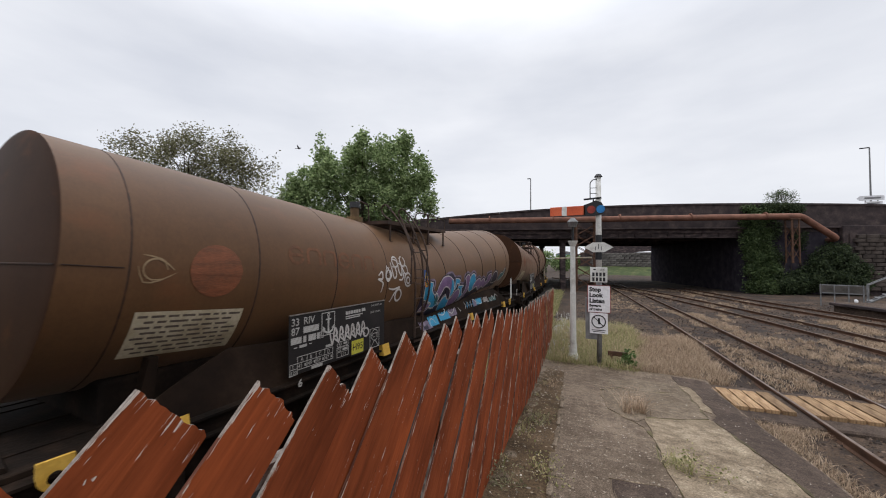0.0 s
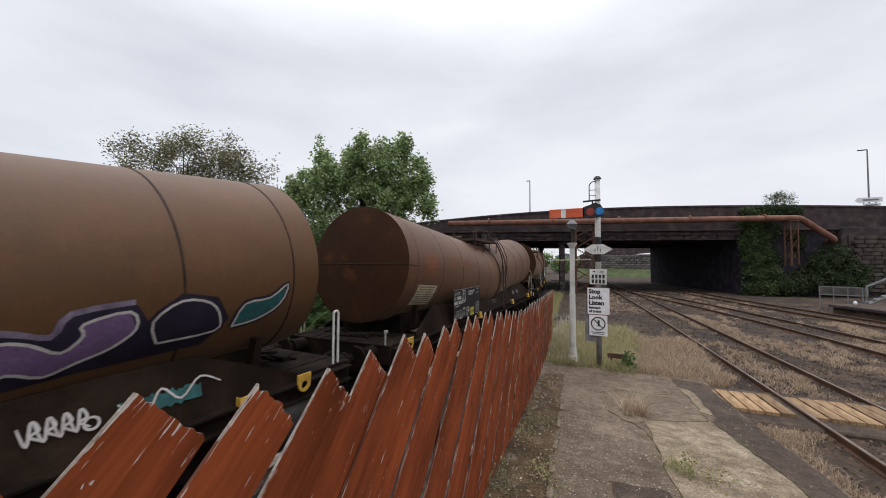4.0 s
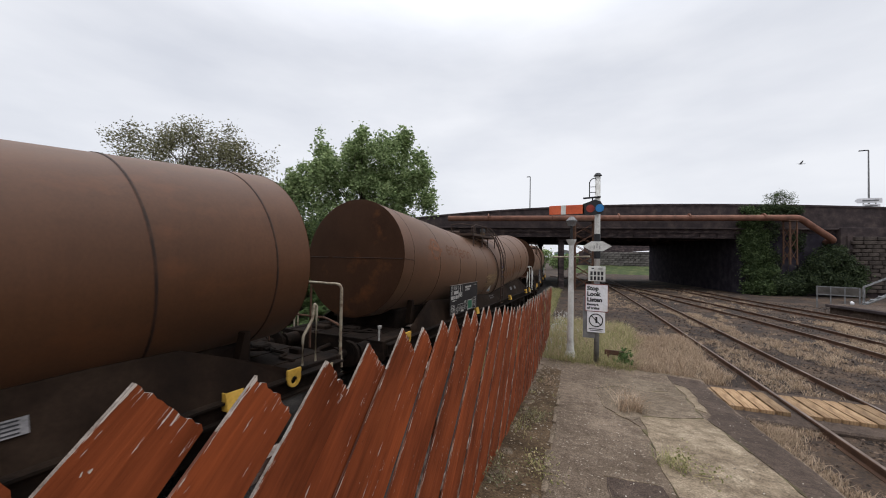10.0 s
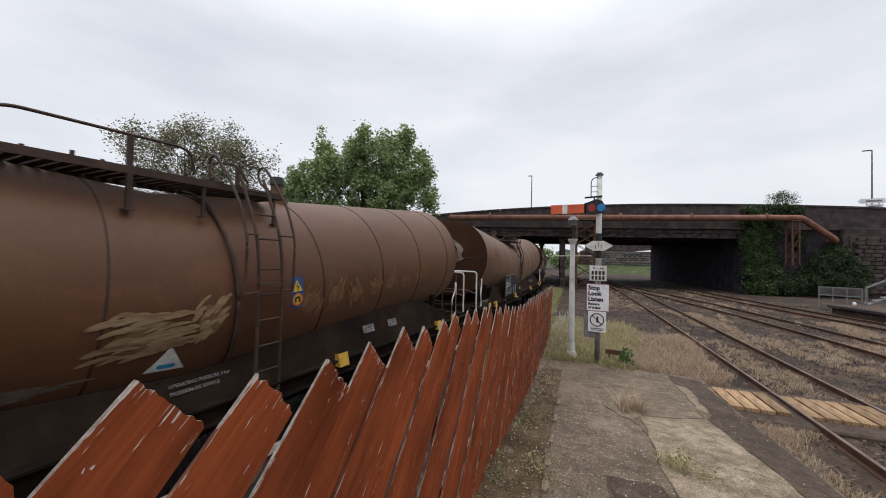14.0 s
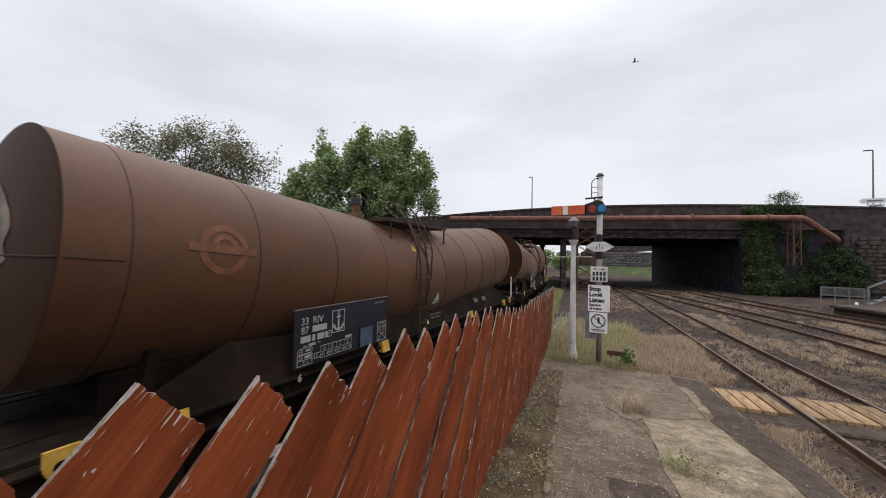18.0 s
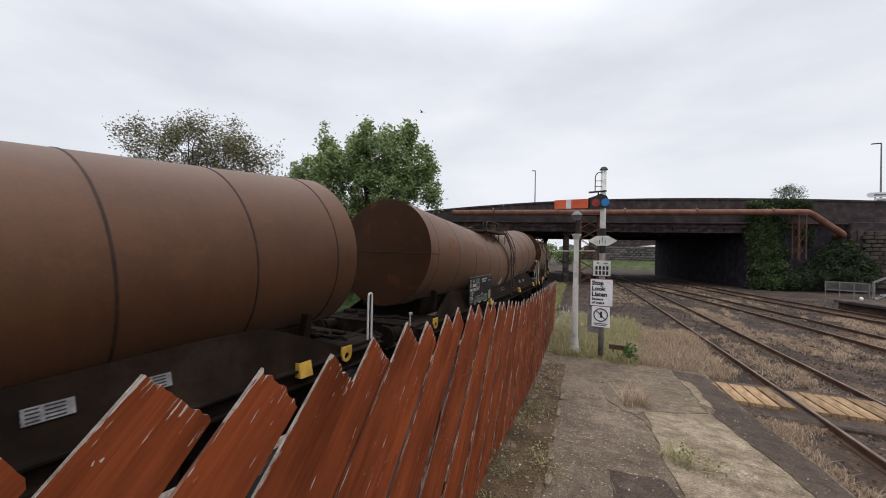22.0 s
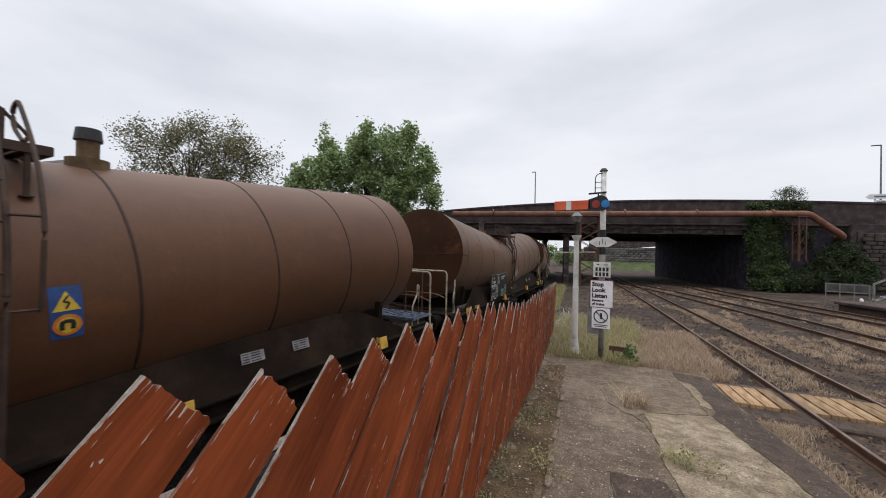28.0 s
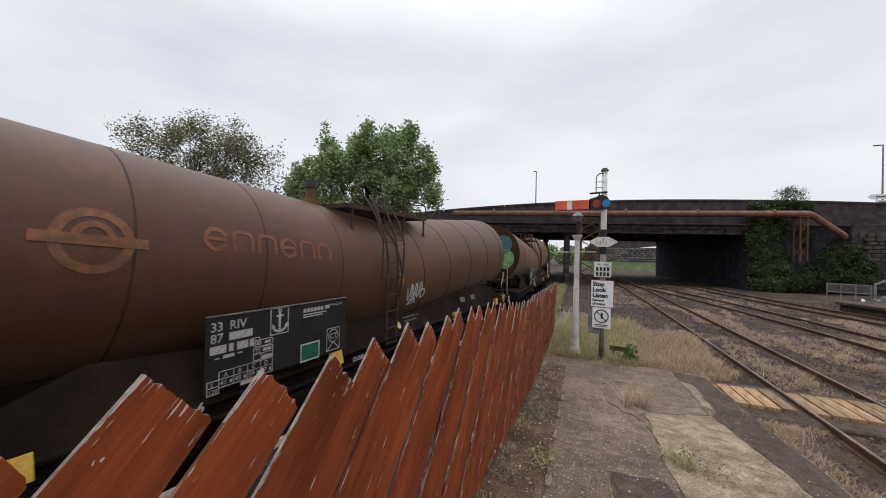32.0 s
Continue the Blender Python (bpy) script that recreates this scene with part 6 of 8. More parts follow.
    letter("gr_purple", 0.0082, (8.2, -0.09), (8.41, -0.01), (8.54, -0.07), (8.57, -0.13), (8.54, -0.25), (8.54, -0.42), (8.46, -0.56), (8.3, -0.68), (8.1, -0.76), (7.95, -0.78), (8.08, -0.67), (8.2, -0.56), (8.29, -0.44), (8.3, -0.3), (8.26, -0.16))
    letter("gr_blue", 0.0088, (8.54, -0.25), (8.58, -0.13), (8.7, -0.05), (8.86, -0.04), (8.99, -0.11), (9.07, -0.28), (9.0, -0.38), (8.94, -0.52), (8.78, -0.58), (8.63, -0.51), (8.55, -0.37))
    letter("gr_purple", 0.0094, (8.9, -0.4), (9.13, -0.29), (9.31, -0.24), (9.46, -0.27), (9.58, -0.37), (9.75, -0.3), (9.91, -0.35), (10.08, -0.47), (10.21, -0.36), (10.21, -0.26), (10.52, -0.22), (10.57, -0.39), (10.4, -0.53), (10.18, -0.6), (9.99, -0.66), (9.8, -0.56), (9.64, -0.63), (9.51, -0.65), (9.27, -0.49), (9.1, -0.51), (8.98, -0.55))
    letter("gr_dark", 0.0098, (10.75, -0.6), (10.7, -0.36), (10.94, -0.2), (11.22, -0.27), (11.34, -0.46), (11.3, -0.62))
    letter("gr_teal", 0.0092, (11.5, -0.62), (11.62, -0.36), (11.95, -0.34), (12.2, -0.2), (12.1, -0.46), (11.8, -0.6))
    for k, pts in enumerate(([(6.7, -0.5), (6.82, -0.38), (6.98, -0.34), (6.86, -0.42), (6.74, -0.52)], [(9.36, -0.6), (9.42, -0.5), (9.5, -0.52), (9.46, -0.6)], [(6.05, -0.58), (6.3, -0.56), (6.5, -0.62)])):
        bm = stroke(bmesh.new(), pts, 0.018, 0.0145 + 0.0004 * k, on_tank, 4, 0.5)
        part("graffiti_gleam", bm, M["gr_white"], w)
    part("graffiti_shade", decal([(6.42, -0.34), (6.5, -0.28), (6.6, -0.4), (6.56, -0.52), (6.45, -0.52)], 0.0102), M["gr_teal"], w, "dark teal shading")


def build_tag(w, y, s, size, label, mat, place=on_tank, lift=0.006, width=0.05, loops=4):
    """A scrawled tag of loops and hooks."""
    for k in range(loops):
        bm = bmesh.new()
        x = y + size * 0.42 * k
        stroke(bm, [(x - 0.2 * size, s + 0.3 * size), (x, s - 0.35 * size), (x + 0.15 * size, s + 0.4 * size), (x + 0.32 * size, s + 0.1 * size), (x + 0.1 * size, s - 0.05 * size), (x + 0.38 * size, s - 0.3 * size)], width, lift + 0.0012 * k, place, 5, 0.6)
        part("tag_stroke", bm, mat, w, label)
    bm = bmesh.new()
    stroke(bm, ring_pts(y + size * 0.42 * loops, s - 0.2 * size, 0.22 * size, 60, 520, 20), width, lift + 0.002 * loops, place, 2, 0.5)
    part("tag_stroke", bm, mat, w, label)


for n, w in enumerate(WAGONS):
    build_data_board(w, n, M["card_yellow"] if n < 2 else M["grey_card"] if n == 3 else M["green_card"])
    flipped = n in TURNED
    if n:
        build_skirt_marks(w, flipped)
    if n == 0:
        build_warning(w, 5.93, 0.16, True)
    else:
        build_warning(w, 6.05 if flipped else 7.6, 0.1 if flipped else 0.0, n in (1, 2, 4, 7))
    if n == 3:
        part("warning_mark", decal([(5.5, 0.66), (5.72, 0.66), (5.61, 0.86)], 0.006), M["yellow"], w, "worn yellow warning triangle")
        plate = part("pale_patch", decal(blob(6.08, 0.52, 0.2, 0.1, 2.0, 20, 0.1), 0.004), M["scrub_wash"], w, "pale overpainted patch")
        part("triangle", decal([(6.02, 0.46), (6.14, 0.46), (6.08, 0.57)], 0.008), M["white"], plate)
    build_triangle(w, 6.58 if flipped else (6.15 if n in (2, 4) else 7.72), -0.48 if flipped else -0.58)
    if n in (0, 1):
        build_notice(w, 1.62 if n == 0 else 1.5)
    build_roundel(w, (1.24, 1.08, 1.5, 1.3, 1.32, 1.46, 1.4, 1.3, 1.4)[n], (0.02, 0.08, 0.36, 0.2, 0.26, 0.2, 0.2, 0.2, 0.2)[n], 0.28, n < 2, 0.0 if n == 0 else 0.1)
    if n in (0, 1, 2, 4, 5):
        build_blocks(w, (2.3, 2.2, 2.3, 0, 2.32, 2.46)[n], (0.3, 0.27, 0.42, 0, 0.44, 0.34)[n], 0.27, 6, 0.315)

# the first wagon's graffiti and tags
def skirt_patch(outline, lift, paint):
    bm = bmesh.new()
    f = bm.faces.new([bm.verts.new(on_skirt(a, b, lift)) for a, b in outline])
    f.normal_update()
    if f.normal.x < 0:
        f.normal_flip()
    part("graffiti_patch", bm, M[paint], WAGONS[0], "blue and purple graffiti")


def wavy(y0, y1, s0, s1, seed, n=24):
    """A band with ragged upper and lower edges."""
    lo = [(y0 + (y1 - y0) * k / n, s0 + 0.03 * noise.noise(Vector((k * 0.9, seed, 0)))) for k in range(n + 1)]
    hi = [(y1 - (y1 - y0) * k / n, s1 + 0.07 * noise.noise(Vector((k * 0.7, seed, 5)))) for k in range(n + 1)]
    return lo + hi


skirt_patch(wavy(5.75, 6.3, 0.02, 0.2, 1.0), 0.004, "gr_lilac")
skirt_patch(wavy(6.2, 6.66, 0.05, 0.26, 2.0), 0.005, "gr_blue")
skirt_patch(wavy(5.9, 6.1, 0.03, 0.12, 2.5), 0.006, "gr_dark")
skirt_patch(wavy(6.76, 7.34, 0.1, 0.28, 3.0), 0.005, "gr_blue")
skirt_patch(wavy(7.3, 7.78, 0.13, 0.3, 4.0), 0.006, "gr_lilac")
skirt_patch(wavy(9.05, 9.3, 0.2, 0.38, 5.0), 0.005, "gr_lilac")
skirt_patch(wavy(9.3, 9.75, 0.22, 0.4, 6.0), 0.006, "gr_blue")
skirt_patch(wavy(10.5, 11.2, 0.2, 0.34, 7.0), 0.005, "gr_teal")
for k, pts in enumerate((
        ring_pts(6.36, 0.08, 0.13, 10, 190, 10), [(6.78, 0.26), (7.0, 0.22), (7.16, 0.32), (7.1, 0.36)], [(7.32, 0.26), (7.5, 0.2), (7.72, 0.32)], [(7.94, 0.3), (7.99, 0.24), (8.05, 0.17)],
        [(9.02, 0.4), (9.2, 0.38), (9.34, 0.24)], [(9.3, 0.36), (9.5, 0.24), (9.74, 0.24), (9.8, 0.4)], [(10.5, 0.34), (10.7, 0.2), (10.84, 0.38), (11.0, 0.24), (11.2, 0.4), (11.4, 0.3)])):
    bm = stroke(bmesh.new(), pts, 0.022, 0.01 + 0.0005 * k, on_skirt, 4, 0.6)
    part("tag_stroke", bm, M["gr_white"], WAGONS[0], "white scrawled tag")
for k in range(9):
    # broken blue and white scribble
    bm = bmesh.new()
    y = 8.42 + 0.075 * k
    stroke(bm, [(y, 0.4 - 0.1 * (k % 3 == 1)), (y + 0.03, 0.3), (y - 0.01, 0.2 + 0.05 * (k % 2))], 0.022, 0.008, on_skirt, 4, 0.4)
    part("tag_stroke", bm, M["gr_blue"] if k % 3 else M["gr_white"], WAGONS[0])
build_tag(WAGONS[0], 9.95, 0.3, 0.22, "white scrawled tag", M["gr_white"], on_skirt, 0.01, 0.022, 4)
build_graffiti(WAGONS[0])
for k, pts in enumerate((
        [(4.05, 0.06), (4.2, 0.16), (4.22, 0.0), (4.05, -0.02), (4.25, -0.1), (4.2, -0.32)],
        [(4.42, 0.32), (4.36, 0.05), (4.5, 0.0), (4.62, 0.1), (4.55, 0.22)],
        [(4.6, 0.42), (4.72, 0.05), (4.85, 0.1), (4.8, 0.3), (4.68, 0.3)],
        [(4.72, 0.5), (4.92, 0.46), (4.98, 0.2), (5.1, 0.12), (5.12, 0.36), (4.98, 0.42)],
        [(5.1, 0.5), (5.22, 0.2), (5.4, 0.18), (5.38, 0.36), (5.22, 0.38)],
        ring_pts(5.42, 0.02, 0.17, 100, 820, 26), ring_pts(5.42, 0.0, 0.08, 0, 400, 14), ring_pts(4.82, 0.44, 0.13, 0, 330, 12), ring_pts(5.2, 0.48, 0.13, 90, 420, 12), [(4.4, 0.3), (4.55, 0.1), (4.45, -0.05), (4.35, 0.08), (4.5, 0.28)], [(4.95, 0.0), (5.12, 0.02), (5.2, 0.2)],
        [(4.5, -0.22), (4.72, -0.24), (5.0, -0.18), (4.8, -0.32), (4.65, -0.55)],
        ring_pts(4.98, -0.38, 0.14, 60, 540, 18))):
    bm = bmesh.new()
    stroke(bm, [(4.12 + 0.73 * (y - 4.05), 0.78 * s + 0.05) for y, s in pts], 0.036, 0.006 + 0.0012 * k, on_tank, 5, 0.6)
    part("tag_stroke", bm, M["gr_white"], WAGONS[0], "white scrawled tag")
build_tag(WAGONS[0], 2.85, 1.62, 0.3, "white scrawled tag", M["gr_white"], flat(1.378), 0.002, 0.03, 6)
bm = bmesh.new()
stroke(bm, ring_pts(0.66, 0.0, 0.1, 0, 300, 7), 0.016, 0.005, on_tank, 2, 0.4)
stroke(bm, [(0.52, 0.02), (0.57, -0.12), (0.7, -0.1), (0.84, -0.02)], 0.014, 0.007, on_tank, 2, 0.4)
stroke(bm, [(0.55, 0.13), (0.7, 0.1), (0.82, 0.0)], 0.016, 0.006, on_tank, 2, 0.4)
part("scratch", bm, M["buff"], WAGONS[0], "pale scraped ring")
# scrubbed patches on the third wagon, a tag on the sixth
rng_b = random.Random(23)


def scrub(y, s, ry, rs, count, slope, mat, lift):
    """Brush strokes where graffiti has been scrubbed off."""
    sheet = part("scrubbed_patch", decal(blob(y, s, 0.8 * ry, 0.8 * rs, y), lift - 0.001), M["scrub_wash"], WAGONS[2], "thin pale wash of scrubbed paint")
    for k in range(count):
        bm = bmesh.new()
        a, b = y + rng_b.uniform(-ry, ry), s + rng_b.uniform(-rs, rs)
        ln = rng_b.uniform(0.5, 1.0) * 0.5 * ry
        stroke(bm, [(a - ln, b - slope * ln), (a, b + 0.02), (a + ln, b + slope * ln)], rng_b.uniform(0.025, 0.06), lift + 0.0004 * k, on_tank, 3, 0.25)
        part("brush_stroke", bm, mat, sheet)


scrub(5.95, -0.28, 0.34, 0.22, 46, 0.22, M["buff"], 0.004)
scrub(6.5, -0.16, 0.16, 0.2, 18, 0.9, M["buff"], 0.004)
scrub(5.0, -0.68, 0.5, 0.08, 6, 0.15, M["buff_grey"], 0.004)
for k in range(7):
    scrub(7.85 + 0.5 * k, -0.25 + 0.04 * math.sin(k * 2.1), 0.2, 0.17, 7, 2.0 * (-1) ** (k // 2), M["orange_dim"], 0.003)
build_tag(WAGONS[5], 6.4, -0.3, 0.42, "white scrawled tag", M["gr_white"], width=0.045, loops=3)


M["end_patch"] = worn("scuffed_end_paint", (0.19, 0.155, 0.125), (0.1, 0.07, 0.052), (0.27, 0.225, 0.185), 4, 30, 0.7)


def on_end(x, z, lift):
    """A point of the dished front end."""
    d = z - 2.7
    return Vector((x, -0.004 - 0.085 * (1 - (x * x + d * d) / TANK_R ** 2) + 0.083 * d - lift, z))


def end_decal(outline, lift):
    """Paint on the front end."""
    bm = bmesh.new()
    f = bm.faces.new([bm.verts.new((x, z, 0)) for x, z in outline])
    bmesh.ops.triangulate(bm, faces=[f])
    for _ in range(3):
        es = [e for e in bm.edges if e.calc_length() > 0.16]
        bmesh.ops.subdivide_edges(bm, edges=es, cuts=1)
        bmesh.ops.triangulate(bm, faces=[f for f in bm.faces if len(f.verts) > 3])
    for v in bm.verts:
        v.co = on_end(v.co.x, v.co.y, lift)
    bm.normal_update()
    for f in bm.faces:
        if f.normal.y > 0:
            f.normal_flip()
    return bm


def build_end_spot(w, x, z, r, mat, label, rough=0.12):
    """A ragged disc of paint on the front end."""
    part("end_paint", end_decal(blob(x, z, r, r, x + z, 22, rough), 0.006), mat, w, label)


scuffed = [(-0.37, 3.29), (-0.44, 3.1), (-0.55, 2.77), (-0.42, 2.5), (-0.26, 2.35), (0.13, 2.28), (0.2, 2.4), (0.24, 2.55), (0.48, 2.66), (0.38, 2.8), (0.46, 2.95), (0.38, 3.08), (0.21, 3.1), (0.16, 3.26), (-0.05, 3.37)]
part("end_paint", end_decal(scuffed, 0.006), M["end_patch"], WAGONS[3], "pale scuffed patch of paint on the tank end")
bm = bmesh.new()
tube(bm, [on_end(-0.08 + 0.36 * math.cos(k * math.tau / 24), 2.72 + 0.36 * math.sin(k * math.tau / 24), 0.01) for k in range(25)], 0.009, 5)
part("end_ring", bm, M["black"], WAGONS[3], "black painted ring")
for k, pts in enumerate(([(-0.22, 2.95), (-0.2, 2.7), (-0.1, 2.5)], [(-0.02, 3.2), (0.0, 2.9), (0.06, 2.75)], [(0.12, 3.1), (0.22, 2.95), (0.12, 2.8)])):
    bm = bmesh.new()
    tube(bm, [on_end(p.x, p.y, 0.009) for p in curve_through(pts, 5)], 0.022, 5)
    part("end_stroke", bm, M["tank_end"], WAGONS[3])
build_end_spot(WAGONS[6], 0.55, 3.1, 0.4, M["gr_teal"], "teal graffiti on the tank end")
build_end_spot(WAGONS[6], 0.62, 2.5, 0.42, M["gr_green"], "pale green graffiti on the tank end")


# ---- signal, lamp standard, signs and street lamps ----
def text_on(parent, words, size, mat, m, name="lettering"):
    return part_of(name, text_mesh(words, size, mat), parent, m)


def build_signal():
    sg = thing("semaphore_signal", pose(-0.58, 10.5, -0.05), "White tubular semaphore signal with a red arm at danger", "railway signal")
    bm = bmesh.new()
    rod(bm, (0, 0, 2.3), (0, 0, 5.05), 0.078, 0.068, 14)
    part("post", bm, M["white"], sg, "white painted post", True)
    bm = bmesh.new()
    rod(bm, (0, 0, 0), (0, 0, 2.3), 0.066, 0.066, 12)
    part("post_foot", bm, M["grey"], sg, "bare grey foot of the post", True)
    for z, h in ((3.37, 0.22), (2.93, 0.22)):
        bm = bmesh.new()
        rod(bm, (0, 0, z - h / 2), (0, 0, z + h / 2), 0.083, n=14)
        part("black_band", bm, M["black"], sg)
    bm = bmesh.new()
    rod(bm, (0, 0, 5.05), (0, 0, 5.12), 0.11, 0.06, 12)
    part("finial", bm, M["black"], sg)
    # the arm, with its white stripe and the two glasses of its spectacle
    arm = part("arm", boxes(((-0.78, -0.13, 4.15), (0.92, 0.02, 0.25)), bevel=0.006), M["red"], sg, "orange-red signal arm")
    part("arm_stripe", boxes(((-0.86, -0.143, 4.15), (0.13, 0.008, 0.252))), M["white"], arm, "white stripe")
    bm = bmesh.new()
    prism(bm, [(-0.36, 4.02), (-0.12, 3.98), (0.12, 4.02), (0.18, 4.16), (0.08, 4.34), (-0.06, 4.4), (-0.2, 4.34), (-0.36, 4.29)], -0.14, -0.1, "y")
    part("spectacle", bm, M["black"], arm)
    for x, mat, name in ((-0.17, "redglass", "red_glass"), (0.06, "blue", "blue_glass")):
        bm = bmesh.new()
        rod(bm, (x, -0.15, 4.16), (x, -0.09, 4.16), 0.105, n=20)
        part(name, bm, M[mat], arm)
    # lamp bracket, balance lever and the guard above
    bm = bmesh.new()
    rod(bm, (-0.36, -0.08, 4.45), (0.08, -0.08, 4.47), 0.025, n=6)
    rod(bm, (-0.12, -0.08, 4.0), (-0.12, -0.08, 4.45), 0.02, n=6)
    box(bm, (-0.02, 0.12, 4.2), (0.16, 0.16, 0.26), 0.02)
    part("lamp_bracket", bm, M["black"], sg)
    bm = bmesh.new()
    tube(bm, rounded([(-0.02, -0.05, 4.98), (-0.12, -0.08, 4.98), (-0.2, -0.08, 4.9), (-0.2, -0.08, 4.45)], 0.06, 3), 0.013, 6)
    for z in (4.6, 4.75):
        rod(bm, (-0.2, -0.08, z), (-0.04, -0.05, z), 0.009, n=5)
    part("guard_rail", bm, M["black"], sg)
    # plates down the post
    bm = bmesh.new()
    prism(bm, [(-0.36, 3.15), (-0.14, 3.02), (0.14, 3.02), (0.36, 3.15), (0.14, 3.28), (-0.14, 3.28)], -0.11, -0.09, "y")
    dia = part("route_plate", bm, M["white"], sg, "white pointed plate")
    part("plate_marks", boxes(((-0.07, -0.113, 3.12), (0.015, 0.004, 0.1)), ((0.0, -0.113, 3.17), (0.015, 0.004, 0.14)), ((0.07, -0.113, 3.12), (0.015, 0.004, 0.1))), M["gr_dark"], dia)
    num = part("number_plate", boxes(((0, -0.1, 2.42), (0.42, 0.012, 0.4)), bevel=0.004), M["white"], sg, "white plate with two rows of dark bars")
    part("plate_bars", boxes(*[((-0.13 + 0.087 * k, -0.108, z), (0.055, 0.004, 0.1)) for k in range(4) for z in (2.43, 2.3)], ((-0.1, -0.108, 2.56), (0.06, 0.004, 0.03)), ((0.09, -0.108, 2.55), (0.1, 0.004, 0.02))), M["black"], num)
    sl = part("warning_sign", boxes(((0, -0.1, 1.78), (0.54, 0.014, 0.7)), bevel=0.004), M["signwhite"], sg, "white warning sign with black lettering")
    front = Matrix(((1, 0, 0, 0), (0, 0, -1, 0), (0, 1, 0, 0), (0, 0, 0, 1)))
    bm = bmesh.new()
    for c, s in (((0, -0.1, 2.135), (0.56, 0.02, 0.012)), ((0, -0.1, 1.425), (0.56, 0.02, 0.012)), ((-0.275, -0.1, 1.78), (0.012, 0.02, 0.72)), ((0.275, -0.1, 1.78), (0.012, 0.02, 0.72))):
        box(bm, c, s)
    part("sign_edge", bm, M["redglass"], sl)
    for words, z, size in (("Stop", 1.98, 0.155), ("Look", 1.83, 0.155), ("Listen", 1.68, 0.155), ("Beware", 1.575, 0.092), ("of trains", 1.48, 0.092)):
        text_on(sl, words, size, M["black"], Matrix.Translation((-0.235, -0.109, z)) @ front)
    s2 = part("prohibition_sign", boxes(((-0.01, -0.1, 1.14), (0.44, 0.014, 0.54)), bevel=0.004), M["signwhite"], sg, "white prohibition sign with a crossed ring")
    bm = bmesh.new()
    for k in range(24):
        a, b = math.tau * k / 24, math.tau * (k + 1) / 24
        rod(bm, (-0.01 + 0.165 * math.cos(a), -0.11, 1.19 + 0.165 * math.sin(a)), (-0.01 + 0.165 * math.cos(b), -0.11, 1.19 + 0.165 * math.sin(b)), 0.014, n=5)
    rod(bm, (-0.125, -0.112, 1.305), (0.105, -0.112, 1.075), 0.012, n=5)
    part("ring", bm, M["black"], s2)
    part("sign_bars", boxes(((0.0, -0.108, 1.2), (0.05, 0.004, 0.16)), ((-0.01, -0.108, 0.96), (0.34, 0.004, 0.02)), ((-0.01, -0.108, 0.92), (0.28, 0.004, 0.018))), M["black"], s2)
    part("back_board", boxes(((-0.16, -0.04, 1.25), (0.36, 0.02, 1.1))), M["grey"], sg)
    bm = bmesh.new()
    for z in (1.2, 1.9, 2.42):
        rod(bm, (0, 0, z - 0.03), (0, 0, z + 0.03), 0.085, n=12)
    part("clip", bm, M["grey"], sg)
    # signal wire crank beside the foot
    part("crank_box", boxes(((0.42, 0.3, 0.3), (0.46, 0.06, 0.12)), ((0.56, 0.3, 0.14), (0.05, 0.05, 0.3)), ((0.28, 0.3, 0.14), (0.05, 0.05, 0.3))), M["rust"], sg)


M["signwhite"] = worn("sign_white_enamel", (0.78, 0.77, 0.78), (0.66, 0.65, 0.64), (0.82, 0.82, 0.83), 3, 20, 0.4, 0, 0.03)


def build_lamp_standard():
    lp = thing("lamp_standard", pose(-1.29, 10.93, -0.05), "White cast-iron lamp standard with a ladder bar", "lamp post")
    bm = bmesh.new()
    n = 14
    prof = [(0.17, 0), (0.16, 0.06), (0.11, 0.18), (0.088, 0.4), (0.085, 0.55), (0.078, 1.8), (0.084, 1.85), (0.074, 1.9), (0.068, 3.2), (0.09, 3.24), (0.13, 3.32), (0.14, 3.36), (0.0, 3.37)]
    rows = [[bm.verts.new((r * math.cos(math.tau * k / n), r * math.sin(math.tau * k / n), z)) for k in range(n)] for r, z in prof[:-1]]
    for a, b in zip(rows, rows[1:]):
        for k in range(n):
            bm.faces.new((a[k], a[(k + 1) % n], b[(k + 1) % n], b[k]))
    bm.faces.new(rows[-1])
    part("column", bm, M["white"], lp, "white fluted column")
    bm = bmesh.new()
    rod(bm, (-0.5, 0, 2.85), (0.5, 0, 2.88), 0.022, n=8)
    part("ladder_bar", bm, M["cream"], lp, "ladder bar, chipped to rust")
    bm = bmesh.new()
    rod(bm, (0, 0, 3.36), (0, 0, 3.75), 0.03, n=8)
    part("stem", bm, M["black"], lp)
    bm = bmesh.new()
    rod(bm, (0, 0, 3.75), (0, 0, 3.9), 0.1, 0.15, 12)
    rod(bm, (0, 0, 3.9), (0, 0, 4.02), 0.16, 0.05, 12)
    part("lantern", bm, M["grey"], lp, "grey lantern")


def build_street_lamp(at, height, arm):
    sl = thing("street_lamp", pose(*at), "Thin grey street lamp on the bridge road", "street lamp", "street lamps on the road")
    bm = bmesh.new()
    rod(bm, (0, 0, 0), (0, 0, height), 0.09, 0.055, 10)
    part("column", bm, M["grey"], sl)
    bm = boxes(((-arm / 2, 0, height), (arm, 0.16, 0.1)), bevel=0.03)
    part("lamp_head", bm, M["black"], sl)
    return sl


build_signal()
build_lamp_standard()
build_street_lamp((-10.72, 47.0, 6.3), 7.1, 0.45)
build_street_lamp((23.35, 53.8, 6.6), 8.2, 0.75)


